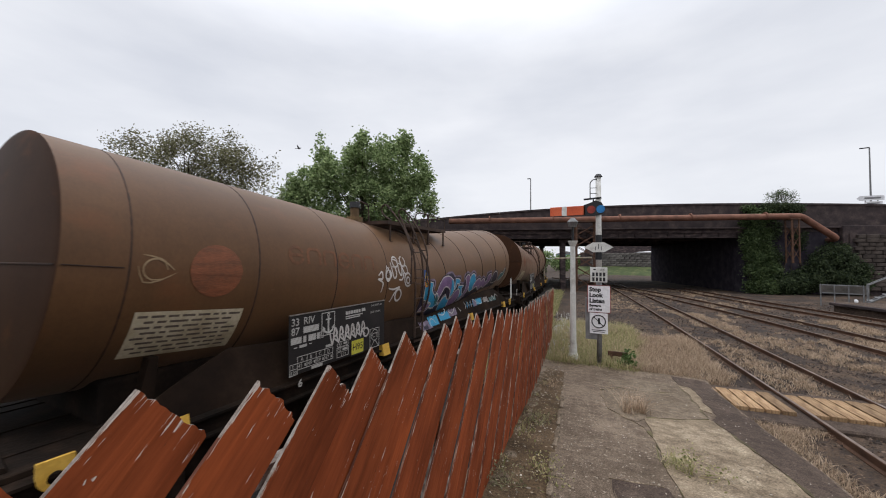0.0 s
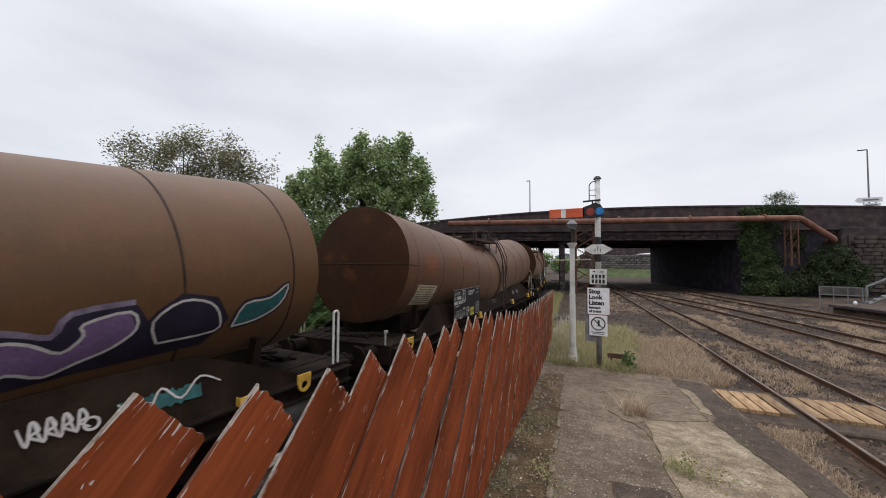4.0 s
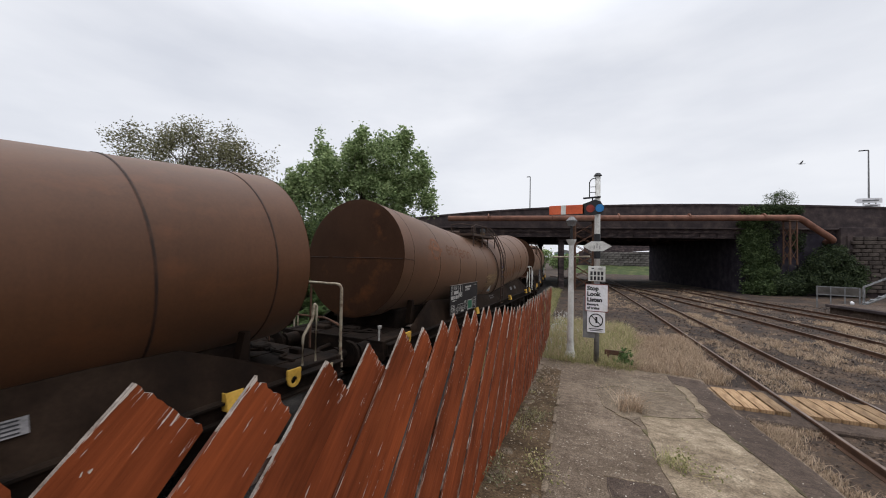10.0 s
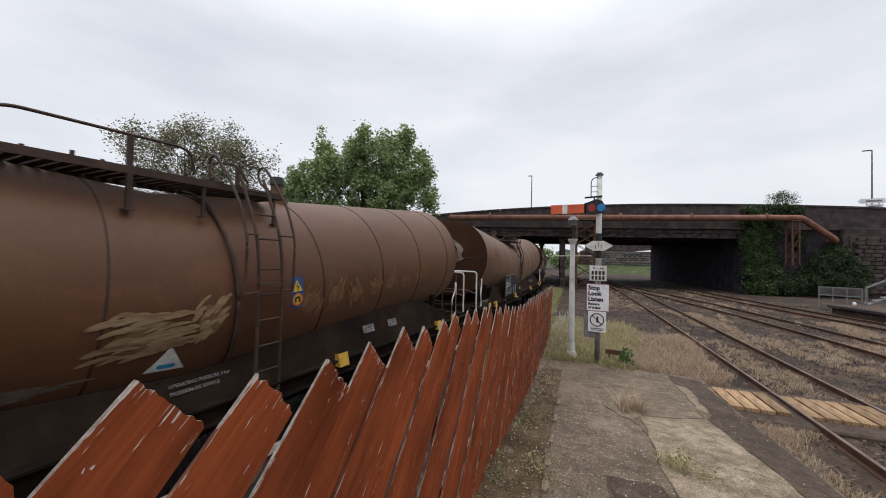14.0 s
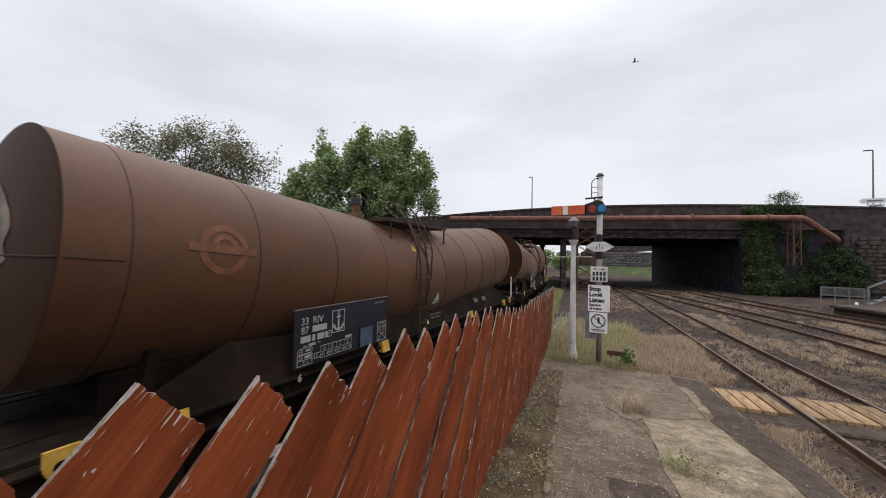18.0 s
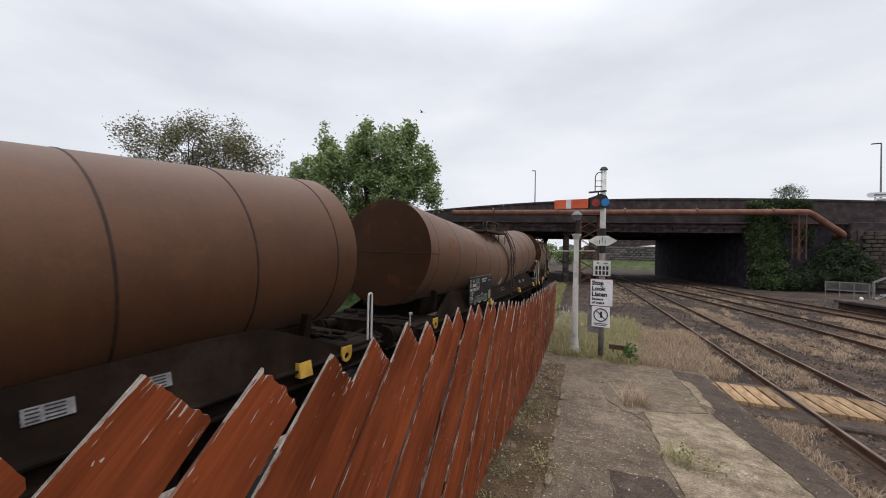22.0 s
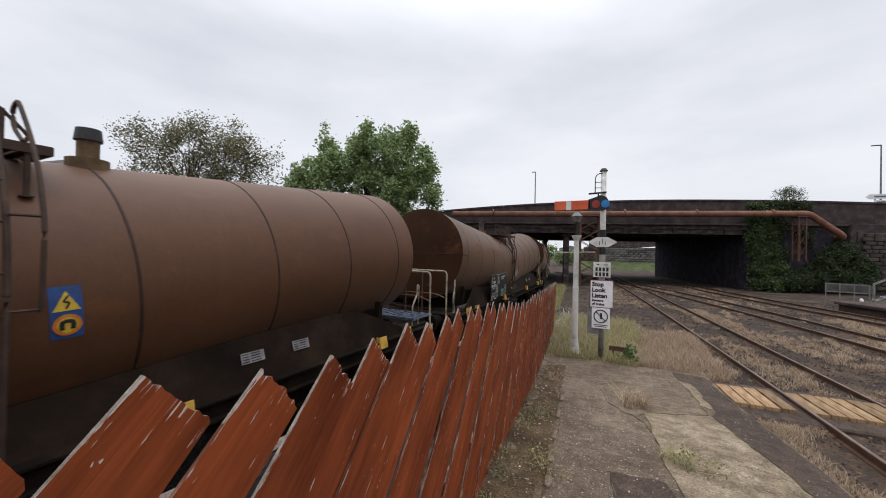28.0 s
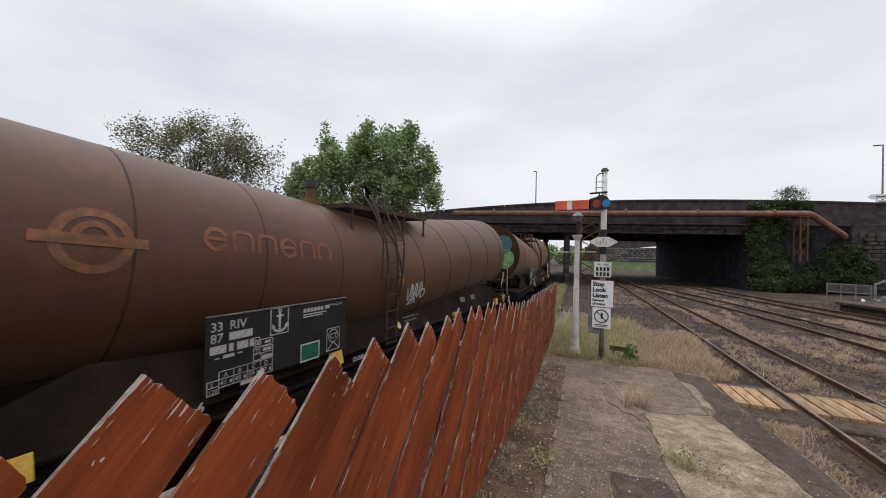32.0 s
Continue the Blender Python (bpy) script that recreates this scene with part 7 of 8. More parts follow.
def build_direction_sign():
    ds = thing("direction_sign", pose(23.0, 53.0, 6.6), "White direction sign with a chevron on the bridge road", "road sign")
    bm = bmesh.new()
    for x in (-0.4, 0.5):
        rod(bm, (x, 0, 0), (x, 0, 3.0), 0.05, n=8)
    part("sign_post", bm, M["grey"], ds)
    bm = bmesh.new()
    prism(bm, [(-1.1, 2.75), (-0.85, 2.5), (0.95, 2.5), (0.95, 3.0), (-0.85, 3.0)], -0.08, -0.06, "y")
    part("sign_panel", bm, M["signwhite"], ds)
    part("sign_panel", boxes(((0.15, -0.07, 2.2), (1.3, 0.02, 0.4))), M["signwhite"], ds)
    part("sign_bars", boxes(((0.1, -0.085, 2.75), (1.2, 0.006, 0.16)), ((0.15, -0.085, 2.2), (0.9, 0.006, 0.12))), M["grey"], ds)


build_direction_sign()


# ---- trees and undergrowth ----
def leaf_cloud(centres, per, size, rng, spread, flat=0.6):
    """Many small folded leaves round the given twig ends."""
    n = len(centres) * per
    c = np.repeat(np.array(centres), per, 0) + rng.normal(0, 1, (n, 3)) * spread
    d = rng.normal(0, 1, (n, 3))
    d[:, 2] *= flat
    d /= np.linalg.norm(d, axis=1)[:, None]
    e = rng.normal(0, 1, (n, 3))
    e -= (e * d).sum(1)[:, None] * d
    e /= np.linalg.norm(e, axis=1)[:, None]
    s = size * rng.uniform(0.6, 1.35, n)[:, None]
    v = np.empty((n, 4, 3))
    v[:, 0] = c - d * s
    v[:, 1] = c + e * s * 0.5
    v[:, 2] = c + d * s
    v[:, 3] = c - e * s * 0.5
    f = np.arange(n * 4).reshape(n, 4)
    return v.reshape(-1, 3), f


def np_mesh(name, verts, quads, mat):
    me = bpy.data.meshes.new(name)
    me.vertices.add(len(verts))
    me.vertices.foreach_set("co", np.asarray(verts, np.float32).ravel())
    me.loops.add(quads.size)
    me.loops.foreach_set("vertex_index", quads.astype(np.int32).ravel())
    me.polygons.add(len(quads))
    me.polygons.foreach_set("loop_start", np.arange(0, quads.size, quads.shape[1], dtype=np.int32))
    me.materials.append(mat)
    me.update(calc_edges=True)
    return me


def build_tree(name, at, height, crown, seed, leaf, label, per=42, twigs=420, size=0.11, base=0.35, spread=0.28, top=None, stems=1, only=False, limbs=26, shoot=0.0):
    """A tapered trunk and limbs that reach twig ends scattered through an uneven crown."""
    rng = np.random.default_rng(seed)
    tree = thing(name, pose(*at), label, "tree" if height > 4.5 else "bush")
    ends = []
    lobes = []
    for k in range(9):
        a = rng.uniform(0, math.tau)
        rr = rng.uniform(0.25, 0.8)
        zz = rng.uniform(base + 0.1, 0.9)
        lobes.append((math.cos(a) * rr * crown * (1.05 - abs(zz - 0.55)), math.sin(a) * rr * crown * (1.05 - abs(zz - 0.55)), zz * height, rng.uniform(0.3, 0.5) * crown))
    lobes.append((0, 0, 0.86 * height, 0.38 * crown))
    lobes.append((0, 0, 0.6 * height, 0.6 * crown))
    if top:
        lobes = list(top) if only else lobes + top
    weight = np.array([q[3] ** 1.4 for q in lobes])
    weight = weight / weight.sum()
    while len(ends) < twigs:
        x, y, z, r = lobes[rng.choice(len(lobes), p=weight)]
        d = rng.normal(0, 1, 3)
        d /= np.linalg.norm(d)
        q = rng.uniform(0.35, 1.0) ** 0.5
        p = np.array((x, y, z)) + d * r * q * np.array((1, 1, 0.85))
        if p[2] > base * height * 0.6:
            ends.append(p)
    bm = bmesh.new()
    for s in range(stems):
        a = math.tau * s / max(1, stems)
        off = Vector((math.cos(a), math.sin(a), 0)) * (0.0 if stems == 1 else 0.25)
        pts = [off + Vector((0.06 * height * math.sin(i * 1.7 + seed + s) * i / 6, 0.05 * height * math.cos(i * 2.1 + seed + s) * i / 6, height * 0.85 * i / 6)) for i in range(7)]
        for i in range(6):
            r0 = 0.022 * height * (1 - i / 6.5) / (1 if stems == 1 else 1.7)
            r1 = 0.022 * height * (1 - (i + 1) / 6.5) / (1 if stems == 1 else 1.7)
            rod(bm, pts[i], pts[i + 1], r0, r1, 7, False)
        for k in range(limbs // stems):
            e = Vector(ends[rng.integers(len(ends))])
            i = min(5, max(1, int((e.z / height - 0.2) * 6)))
            st = pts[i]
            mid = st.lerp(e, 0.5) + Vector((0, 0, 0.05 * height))
            bend = mid.lerp(e, 0.5) + Vector((rng.normal(0, 0.04), rng.normal(0, 0.04), rng.normal(0, 0.03))) * height
            thin = 1.0 if limbs < 40 else 0.55
            rod(bm, st, mid, 0.008 * height * thin, 0.005 * height * thin, 5, False)
            rod(bm, mid, bend, 0.005 * height * thin, 0.003 * height * thin, 4, False)
            rod(bm, bend, e, 0.003 * height * thin, 0.001 * height, 4, False)
    part("trunk", bm, M["bark"], tree, "grey-brown trunk and limbs")
    if shoot:
        # leaves crowd along upright shoots
        ends = [e + np.array((0.12 * math.sin(7 * j + q), 0.12 * math.cos(5 * j + q), shoot * (q / 3 - 0.4))) for j, e in enumerate(ends) for q in range(4)]
        per = max(1, per // 4)
    v, f = leaf_cloud(ends, per, size, rng, spread)
    ob = new("crown", np_mesh("crown", v, f, leaf))
    ob.parent = tree
    return tree


def across(rows, rng, deep):
    """Lobes given as metres to the side, up and in radius, spread in depth."""
    out = []
    for a, z, r in rows:
        q = rng.uniform(-deep, deep) * max(0.0, 1 - r / 2.5)
        out.append((0.895 * a - 0.446 * q, 0.446 * a + 0.895 * q, z, r))
    return out


rng_t = random.Random(12)
build_tree("sycamore", (-14.1, 17.3, 0.5), 9.6, 3.7, 3, M["leaf_green"], "Full green broadleaf tree behind the train", 72, 760, 0.1, 0.2, 0.15, across([(1.1, 7.9, 1.9), (2.3, 7.4, 1.75), (3.2, 6.3, 1.3), (-0.2, 7.4, 1.6), (-1.6, 6.9, 1.3), (-2.3, 8.3, 0.45), (-2.4, 9.2, 0.22), (-2.15, 7.6, 0.7), (-3.6, 6.8, 0.95), (-4.3, 6.0, 0.8), (-4.6, 5.3, 0.6), (-3.9, 5.9, 0.85), (-2.7, 5.8, 1.3), (1.2, 5.8, 2.0), (4.0, 5.4, 0.65), (-0.6, 8.6, 0.65), (2.5, 8.9, 0.6), (1.2, 9.1, 0.5), (0.2, 9.0, 0.45), (0, 5.8, 1.9), (-1.5, 4.2, 1.6), (1.5, 4.0, 1.8), (0, 2.5, 1.6)], rng_t, 1.2), 1, True, 80, 0.5)
build_tree("hawthorn", (-14.2, 7.4, 0.7), 6.6, 2.7, 5, M["leaf_dry"], "Sparse olive-leaved hawthorn behind the train", 52, 640, 0.042, 0.15, 0.13, across([(-1.9, 5.7, 0.4), (-1.2, 6.0, 0.4), (-0.95, 6.35, 0.25), (-0.3, 6.1, 0.45), (0.7, 6.1, 0.5), (0.8, 5.8, 0.6), (0.1, 5.5, 0.6), (1.65, 5.9, 0.5), (1.8, 6.4, 0.2), (2.3, 5.4, 0.5), (2.8, 5.0, 0.36), (2.9, 5.3, 0.3), (2.5, 4.7, 0.42), (1.25, 5.2, 0.8), (-0.5, 5.6, 0.5), (3.3, 4.4, 0.26), (-1.6, 5.4, 0.7), (0.2, 4.4, 1.1), (1.6, 4.0, 1.1), (-1.5, 4.2, 1.1), (0.8, 2.8, 1.4), (-1.0, 2.6, 1.4)], rng_t, 0.8), 3, True, 75, 0.3)
for k, (x, y, h, r, seed, leaf, words) in enumerate((
        (-13.4, 2.2, 2.3, 1.8, 11, "leaf_dark", "Dense dark green bush on the bank behind the train"),
        (-14.2, 5.0, 3.0, 1.9, 12, "leaf_dry", "Olive thorn bush on the bank behind the train"),
        (-11.8, 6.2, 3.0, 1.8, 13, "leaf_dark", "Dense dark green bush on the bank behind the train"),
        (-12.6, 9.8, 4.0, 2.2, 14, "leaf_dark", "Dense dark green bush on the bank behind the train"),
        (-13.2, 13.0, 3.6, 2.4, 15, "leaf_dark", "Dense dark green bush on the bank behind the train"),
        (-13.4, 0.0, 1.6, 1.9, 16, "leaf_dark", "Dense dark green bush on the bank behind the train"),
        (-16.5, 22.5, 5.0, 3.0, 18, "leaf_green", "Green bush behind the train towards the bridge"),
        (-20.5, 29.0, 5.5, 3.2, 19, "leaf_green", "Green bush behind the train towards the bridge"))):
    build_tree("bush", (x, y, ground_height(x, y) - 0.05), h, r, seed, M[leaf], words, 110 if leaf == "leaf_dry" else 70, 300, 0.05 if leaf == "leaf_dry" else 0.075, 0.05, 0.2, [(0, 0, 0.35 * h, 0.75 * r), (0.5 * r, 0, 0.25 * h, 0.5 * r), (-0.5 * r, 0, 0.3 * h, 0.5 * r)], 3)


def build_bracken():
    """Fern fronds along the foot of the bank: stems with paired leaflets."""
    rng = np.random.default_rng(7)
    V, F = [], []
    for _ in range(560):
        x0, y0 = rng.uniform(-12.6, -8.3), rng.uniform(-3, 17)
        base = np.array((x0, y0, ground_height(x0, y0)))
        for _ in range(3):
            a = rng.uniform(0, math.tau)
            L = rng.uniform(0.6, 1.2) + 0.06 * max(0.0, -9.0 - x0)
            d = np.array((math.cos(a), math.sin(a), 0))
            side = np.array((-math.sin(a), math.cos(a), 0))
            rise = rng.uniform(0.7, 1.1)
            for q in np.linspace(0.2, 1, 17):
                p = base + d * L * q * 0.75 + np.array((0, 0, 1)) * L * rise * (q - 0.45 * q * q)
                w = 0.3 * L * (1.05 - q) + 0.03
                for s in (1, -1):
                    tip = p + side * s * w + d * 0.1 * w - np.array((0, 0, 0.18 * w))
                    e = d * 0.02 * L
                    i = len(V)
                    V += [p - e, p + e, tip + e * 0.2, tip - e * 0.2]
                    F.append((i, i + 1, i + 2, i + 3))
    ob = new("bracken", np_mesh("bracken", np.array(V), np.array(F), M["fern"]))
    tagged(ob, "Bright green bracken along the bank behind the train", "ferns", kind="stuff")


build_bracken()


def build_blades(name, count, area, mat, h, label, category, seed, tuft=1, width=0.006, ok=None, floor=None):
    """Grass blades scattered over a patch of ground, in tufts."""
    rng = np.random.default_rng(seed)
    V, F = [], []
    made = 0
    while made < count:
        x, y = rng.uniform(area[0], area[1]), rng.uniform(area[2], area[3])
        if ok and not ok(x, y):
            continue
        z = (floor or ground_height)(x, y) - 0.01
        k = max(1, int(rng.normal(tuft, tuft * 0.3)))
        for _ in range(k):
            a = rng.uniform(0, math.tau)
            p = np.array((x + rng.normal(0, 0.05), y + rng.normal(0, 0.05), z))
            hh = h * rng.uniform(0.45, 1.3)
            lean = np.array((math.cos(a), math.sin(a), 0)) * hh * rng.uniform(0.1, 1.8)
            s = np.array((-math.sin(a), math.cos(a), 0)) * width * rng.uniform(0.7, 1.5)
            m = p + lean * 0.35 + np.array((0, 0, hh * 0.62))
            t = p + lean + np.array((0, 0, hh))
            i = len(V)
            V += [p - s, p + s, m + s * 0.8, m - s * 0.8, t + s * 0.15, t - s * 0.15]
            F += [(i, i + 1, i + 2, i + 3), (i + 3, i + 2, i + 4, i + 5)]
            made += 1
    tagged(new(name, np_mesh(name, np.array(V), np.array(F), mat)), label, category, kind="stuff")


def clear_of_rails(x, y):
    for line in (main_line, far_line):
        c, _ = line(y)
        if min(abs(x - c.x - 0.75), abs(x - c.x + 0.75)) < 0.16:
            return False
    c, _ = main_line(9.5)
    if 8.6 < y < 10.4 and x < 5.5:
        return False
    return noise.noise(Vector((x * 0.7 + 0.1 * y, y * 0.22, 2))) + 0.6 * noise.noise(Vector((x * 2.1, y * 1.3, 7))) > 0.1


build_blades("dry_grass", 44000, (1.4, 9.5, 4.5, 24), M["straw"], 0.095, "Dry straw-coloured grass between the tracks", "grass", 21, 16, 0.004, clear_of_rails)
build_blades("dry_grass", 13000, (-1.5, 8.0, 22, 42), M["straw"], 0.1, "Dry straw-coloured grass between the tracks", "grass", 22, 14, 0.006, clear_of_rails)
build_blades("dry_grass", 16000, (-0.2, 2.2, 10.3, 15.5), M["straw"], 0.2, "Tall dry grass at the foot of the platform ramp", "grass", 23, 12, 0.0035, lambda x, y: x < 3.0 - 0.11 * (y - 7) and x > -0.4 + 0.1 * (y - 10))
build_blades("dry_grass", 9000, (1.9, 3.3, 4.0, 8.4), M["straw"], 0.08, "Dry grass between the platform and the rail", "grass", 26, 12, 0.003, lambda x, y: x > 1.95 and x < 3.1 and noise.noise(Vector((x * 1.2, y * 0.9, 4))) > -0.15)
build_blades("green_grass", 15000, (-2.6, 0.6, 10.1, 17), M["grass"], 0.3, "Green grass round the signal and the lamp standard", "grass", 24, 10, 0.004, lambda x, y: x < 0.3 + 0.4 * noise.noise(Vector((x, y, 1))) and x > -1.9 - 0.115 * (y - 10))
build_blades("green_grass", 9000, (-8.2, -2.7, 8, 34), M["grass"], 0.25, "Green grass between the fence and the train", "grass", 25, 10, 0.008, lambda x, y: x > train_line(y)[0].x + 1.7 and x < -2.1 - 0.115 * (y - 10))


def on_ramp(x, y):
    return platform_height(y) + 0.01


build_blades("grass_tuft", 260, (-0.02, 0.3, 6.35, 6.85), M["straw"], 0.2, "Dry grass tuft in a crack of the platform", "grass", 27, 20, 0.003, None, on_ramp)
build_blades("grass_tuft", 90, (0.4, 0.6, 4.3, 4.7), M["grass"], 0.1, "Green grass tuft in a crack of the platform", "grass", 28, 12, 0.003, None, on_ramp)
build_blades("grass_tuft", 420, (-1.5, -0.6, 2.6, 9.4), M["grass"], 0.04, "Thin grass along the foot of the fence", "grass", 29, 9, 0.003, lambda x, y: -1.05 - 0.1156 * (y - 3) < x < -0.62 - 0.109 * (y - 3.3) and noise.noise(Vector((x * 2, y * 1.4, 9))) > 0.1, on_ramp)
build_blades("dry_grass", 7000, (-2.4, 0.2, 10.2, 17), M["straw"], 0.3, "Tall dry grass round the signal", "grass", 30, 8, 0.003, lambda x, y: x > -1.9 - 0.115 * (y - 10))


def build_flowers():
    """White flower heads on thin stalks in the grass by the fence's end."""
    rng = np.random.default_rng(77)
    V, F = [], []
    for _ in range(60):
        y = rng.uniform(10.8, 18)
        x = -1.9 - 0.115 * (y - 10) + abs(rng.normal(0, 0.45))
        p = np.array((x, y, ground_height(x, y) + rng.uniform(0.2, 0.5)))
        for _ in range(4):
            q = p + rng.normal(0, 0.03, 3)
            i = len(V)
            s = 0.009
            V += [q + (-s, 0, -s), q + (s, 0, -s), q + (s, 0.01, s), q + (-s, 0.01, s)]
            F.append((i, i + 1, i + 2, i + 3))
        i = len(V)
        g = np.array((x, y, ground_height(x, y)))
        V += [g + (-0.003, 0, 0), g + (0.003, 0, 0), p + (0.003, 0, 0), p - (0.003, 0, 0)]
        F.append((i, i + 1, i + 2, i + 3))
    tagged(new("flowers", np_mesh("flowers", np.array(V), np.array(F), M["white"])), "Small white wild flowers in the grass", "flowers", kind="stuff")


build_flowers()


def build_weed(x, y, h, r, leaf, seed, label):
    rng = np.random.default_rng(seed)
    z = max(platform_height(y), -0.02) if x < 1.6 and y < 9.9 and x > -2.3 else ground_height(x, y)
    pts = [np.array((rng.normal(0, r * 0.5), rng.normal(0, r * 0.5), abs(rng.normal(h * 0.45, h * 0.3)) + 0.01)) for _ in range(14)]
    w = thing("weed", pose(x, y, z), label, "weed")
    for p in pts[:6]:
        bm = bmesh.new()
        rod(bm, (0, 0, -0.01), p, 0.004, 0.002, 4, False)
        part("stalk", bm, leaf, w)
    v, f = leaf_cloud(pts, 22, 0.014 if h < 0.3 else 0.04, rng, r * 0.3, 1.0)
    ob = new("leaves", np_mesh("leaves", v, f, leaf))
    ob.parent = w


build_weed(0.1, 10.6, 0.62, 0.13, M["fern"], 1, "Bright green weed at the foot of the platform ramp")
build_weed(0.16, 6.8, 0.22, 0.28, M["straw"], 2, "Dry brown weed in a crack of the platform")
build_weed(0.62, 4.45, 0.16, 0.16, M["grass"], 3, "Small green weed in a crack of the platform")
build_weed(-0.72, 3.6, 0.14, 0.2, M["grass"], 4, "Small green weed at the foot of the fence")
build_weed(-0.95, 3.2, 0.16, 0.2, M["leaf_dry"], 5, "Small green weed at the foot of the fence")
build_weed(-1.05, 5.0, 0.12, 0.22, M["leaf_dry"], 6, "Small green weed at the foot of the fence")
build_weed(-1.25, 7.4, 0.12, 0.22, M["straw"], 7, "Dry brown weed in a crack of the platform")
build_weed(-0.05, 2.75, 0.12, 0.14, M["straw"], 8, "Dry brown weed in a crack of the platform")


def build_ivy():
    """Ivy up the abutment's corner, brambles below it and a dark mound against the road wall."""
    rng = np.random.default_rng(31)
    iv = thing("ivy", BR, "Dense dark green ivy and brambles over the abutment", "ivy")
    # centre along and up, half width and height, stand-off, number of shoots, kind of leaf
    lumps = [(0.55, 6.2, 0.75, 1.0, 0.5, 60, 0), (1.5, 6.9, 1.0, 0.5, 0.35, 50, 0), (0.4, 4.6, 0.7, 1.1, 0.6, 70, 0), (1.3, 4.9, 0.7, 1.0, 0.45, 60, 0), (0.5, 3.0, 0.75, 1.0, 0.7, 70, 0), (1.5, 3.3, 0.7, 0.9, 0.6, 60, 0), (0.6, 1.6, 0.9, 0.9, 1.0, 70, 0), (1.7, 1.8, 0.9, 0.8, 1.1, 70, 0), (1.0, 0.5, 1.3, 0.7, 1.5, 90, 0), (2.4, 0.7, 1.2, 0.8, 1.5, 80, 1), (3.6, 0.8, 1.2, 0.9, 1.5, 80, 1), (4.6, 1.2, 1.0, 1.0, 1.5, 80, 1), (5.3, 2.2, 0.9, 1.1, 1.4, 80, 1), (6.1, 3.0, 1.0, 1.0, 1.3, 90, 1), (6.8, 3.7, 0.7, 0.6, 1.2, 50, 1), (7.3, 2.5, 1.0, 1.1, 1.3, 90, 1), (8.3, 1.9, 0.8, 0.9, 1.2, 60, 1), (6.2, 1.3, 1.6, 0.9, 1.7, 110, 1), (7.8, 0.9, 1.2, 0.8, 1.6, 60, 1), (0.6, 7.4, 0.6, 0.25, 0.3, 24, 0), (2.4, 7.5, 1.2, 0.35, 0.3, 60, 1), (3.9, 7.45, 0.8, 0.3, 0.3, 30, 1), (2.3, 5.6, 0.5, 1.1, 0.3, 24, 1), (2.4, 3.2, 0.5, 1.0, 0.4, 20, 1), (4.3, 4.6, 0.7, 0.9, 0.3, 20, 1)]
    for kind, leaf, size in ((0, "leaf_ivy", 0.1), (1, "leaf_bramble", 0.1)):
        ends = []
        for x, z, rx, rz, off, count, k in lumps:
            if k != kind:
                continue
            for _ in range(count):
                a, q = rng.uniform(0, math.tau), rng.uniform(0, 1) ** 0.5
                ends.append((x + rx * q * math.cos(a), -off * (0.35 + 0.75 * (1 - q * q)) - 0.12 * rng.random(), max(-0.15, z + rz * q * math.sin(a))))
        v, f = leaf_cloud(ends, 30, size, rng, 0.17, 0.9)
        ob = new("leaves", np_mesh("leaves", v, f, M[leaf]))
        ob.parent = iv
    for k in range(12):
        x = 0.4 + 0.7 * k
        bm = bmesh.new()
        tube(bm, [(x, -0.1, -0.2), (x + 0.2 * math.sin(k), -0.14, 1.8), (x + 0.3 * math.sin(2 * k), -0.12, 3.6)], 0.04, 5)
        part("ivy_stem", bm, M["bark"], iv)


M["leaf_bramble"] = leafy("dark_bramble_leaves", (0.02, 0.032, 0.016), (0.09, 0.118, 0.054))
M["leaf_ivy"] = leafy("mid_green_bramble_leaves", (0.03, 0.052, 0.02), (0.13, 0.175, 0.07))
build_ivy()
bt = build_tree("bush", (0, 0, 0), 1.6, 1.3, 41, M["leaf_dark"], "Small bush growing from the bridge parapet", 14, 170, 0.05, 0.05, 0.1, None, 3, False, 60)
bt.matrix_world = BR @ pose(3.4, 0.3, 7.6)


# ---- beyond: house, far platform, second bridge, far trees, gulls ----
def build_house():
    ax = Vector((-0.983, -0.184, 0))
    m = Matrix(((ax.x, -ax.y, 0, -38.6), (ax.y, ax.x, 0, 11.8), (0, 0, 1, 0), (0, 0, 0, 1)))
    # local x runs along the ridge away from the gable, local y to its left, seen from the gable's front
    hs = thing("house", m, "Buff stone house with a brown slate gable roof", "house")
    w, ln, eave, ridge = 2.85, 10.0, 6.9, 9.35
    bm = bmesh.new()
    prism(bm, [(-w, 1.0), (w, 1.0), (w, eave), (0, ridge - 0.12), (-w, eave)], 0, ln, "x")
    wall = part("wall", bm, M["housewall"], hs)
    for s in (1, -1):
        bm = bmesh.new()
        prism(bm, [(0, ridge - 0.1), (s * (w + 0.35), eave - 0.32), (s * (w + 0.35), eave - 0.2), (0, ridge + 0.04)], -0.25, ln + 0.25, "x")
        part("roof", bm, M["slate"], hs)
    for s in (1, -1):
        part("gutter", boxes(((ln / 2, s * (w + 0.38), eave - 0.3), (ln + 0.5, 0.12, 0.12))), M["white"], hs)
        for x in (1.3, 4.6, 8.0):
            win = part("window", boxes(((x, s * (w + 0.01), 5.95), (0.95, 0.1, 1.15))), M["white"], wall, "white framed window")
            for k in (-0.25, 0.25):
                part("pane", boxes(((x + k * 0.9, s * (w + 0.05), 5.95), (0.36, 0.05, 0.95))), M["pane"], win)
        part("band", boxes(((ln / 2, s * (w + 0.02), 4.4), (ln, 0.06, 0.25))), M["concrete"], wall)


def pane_nodes(nt, bsdf):
    bsdf.inputs["Base Color"].default_value = (0.03, 0.035, 0.04, 1)
    bsdf.inputs["Roughness"].default_value = 0.08


M["pane"] = material("dark_window_glass", pane_nodes)
build_house()


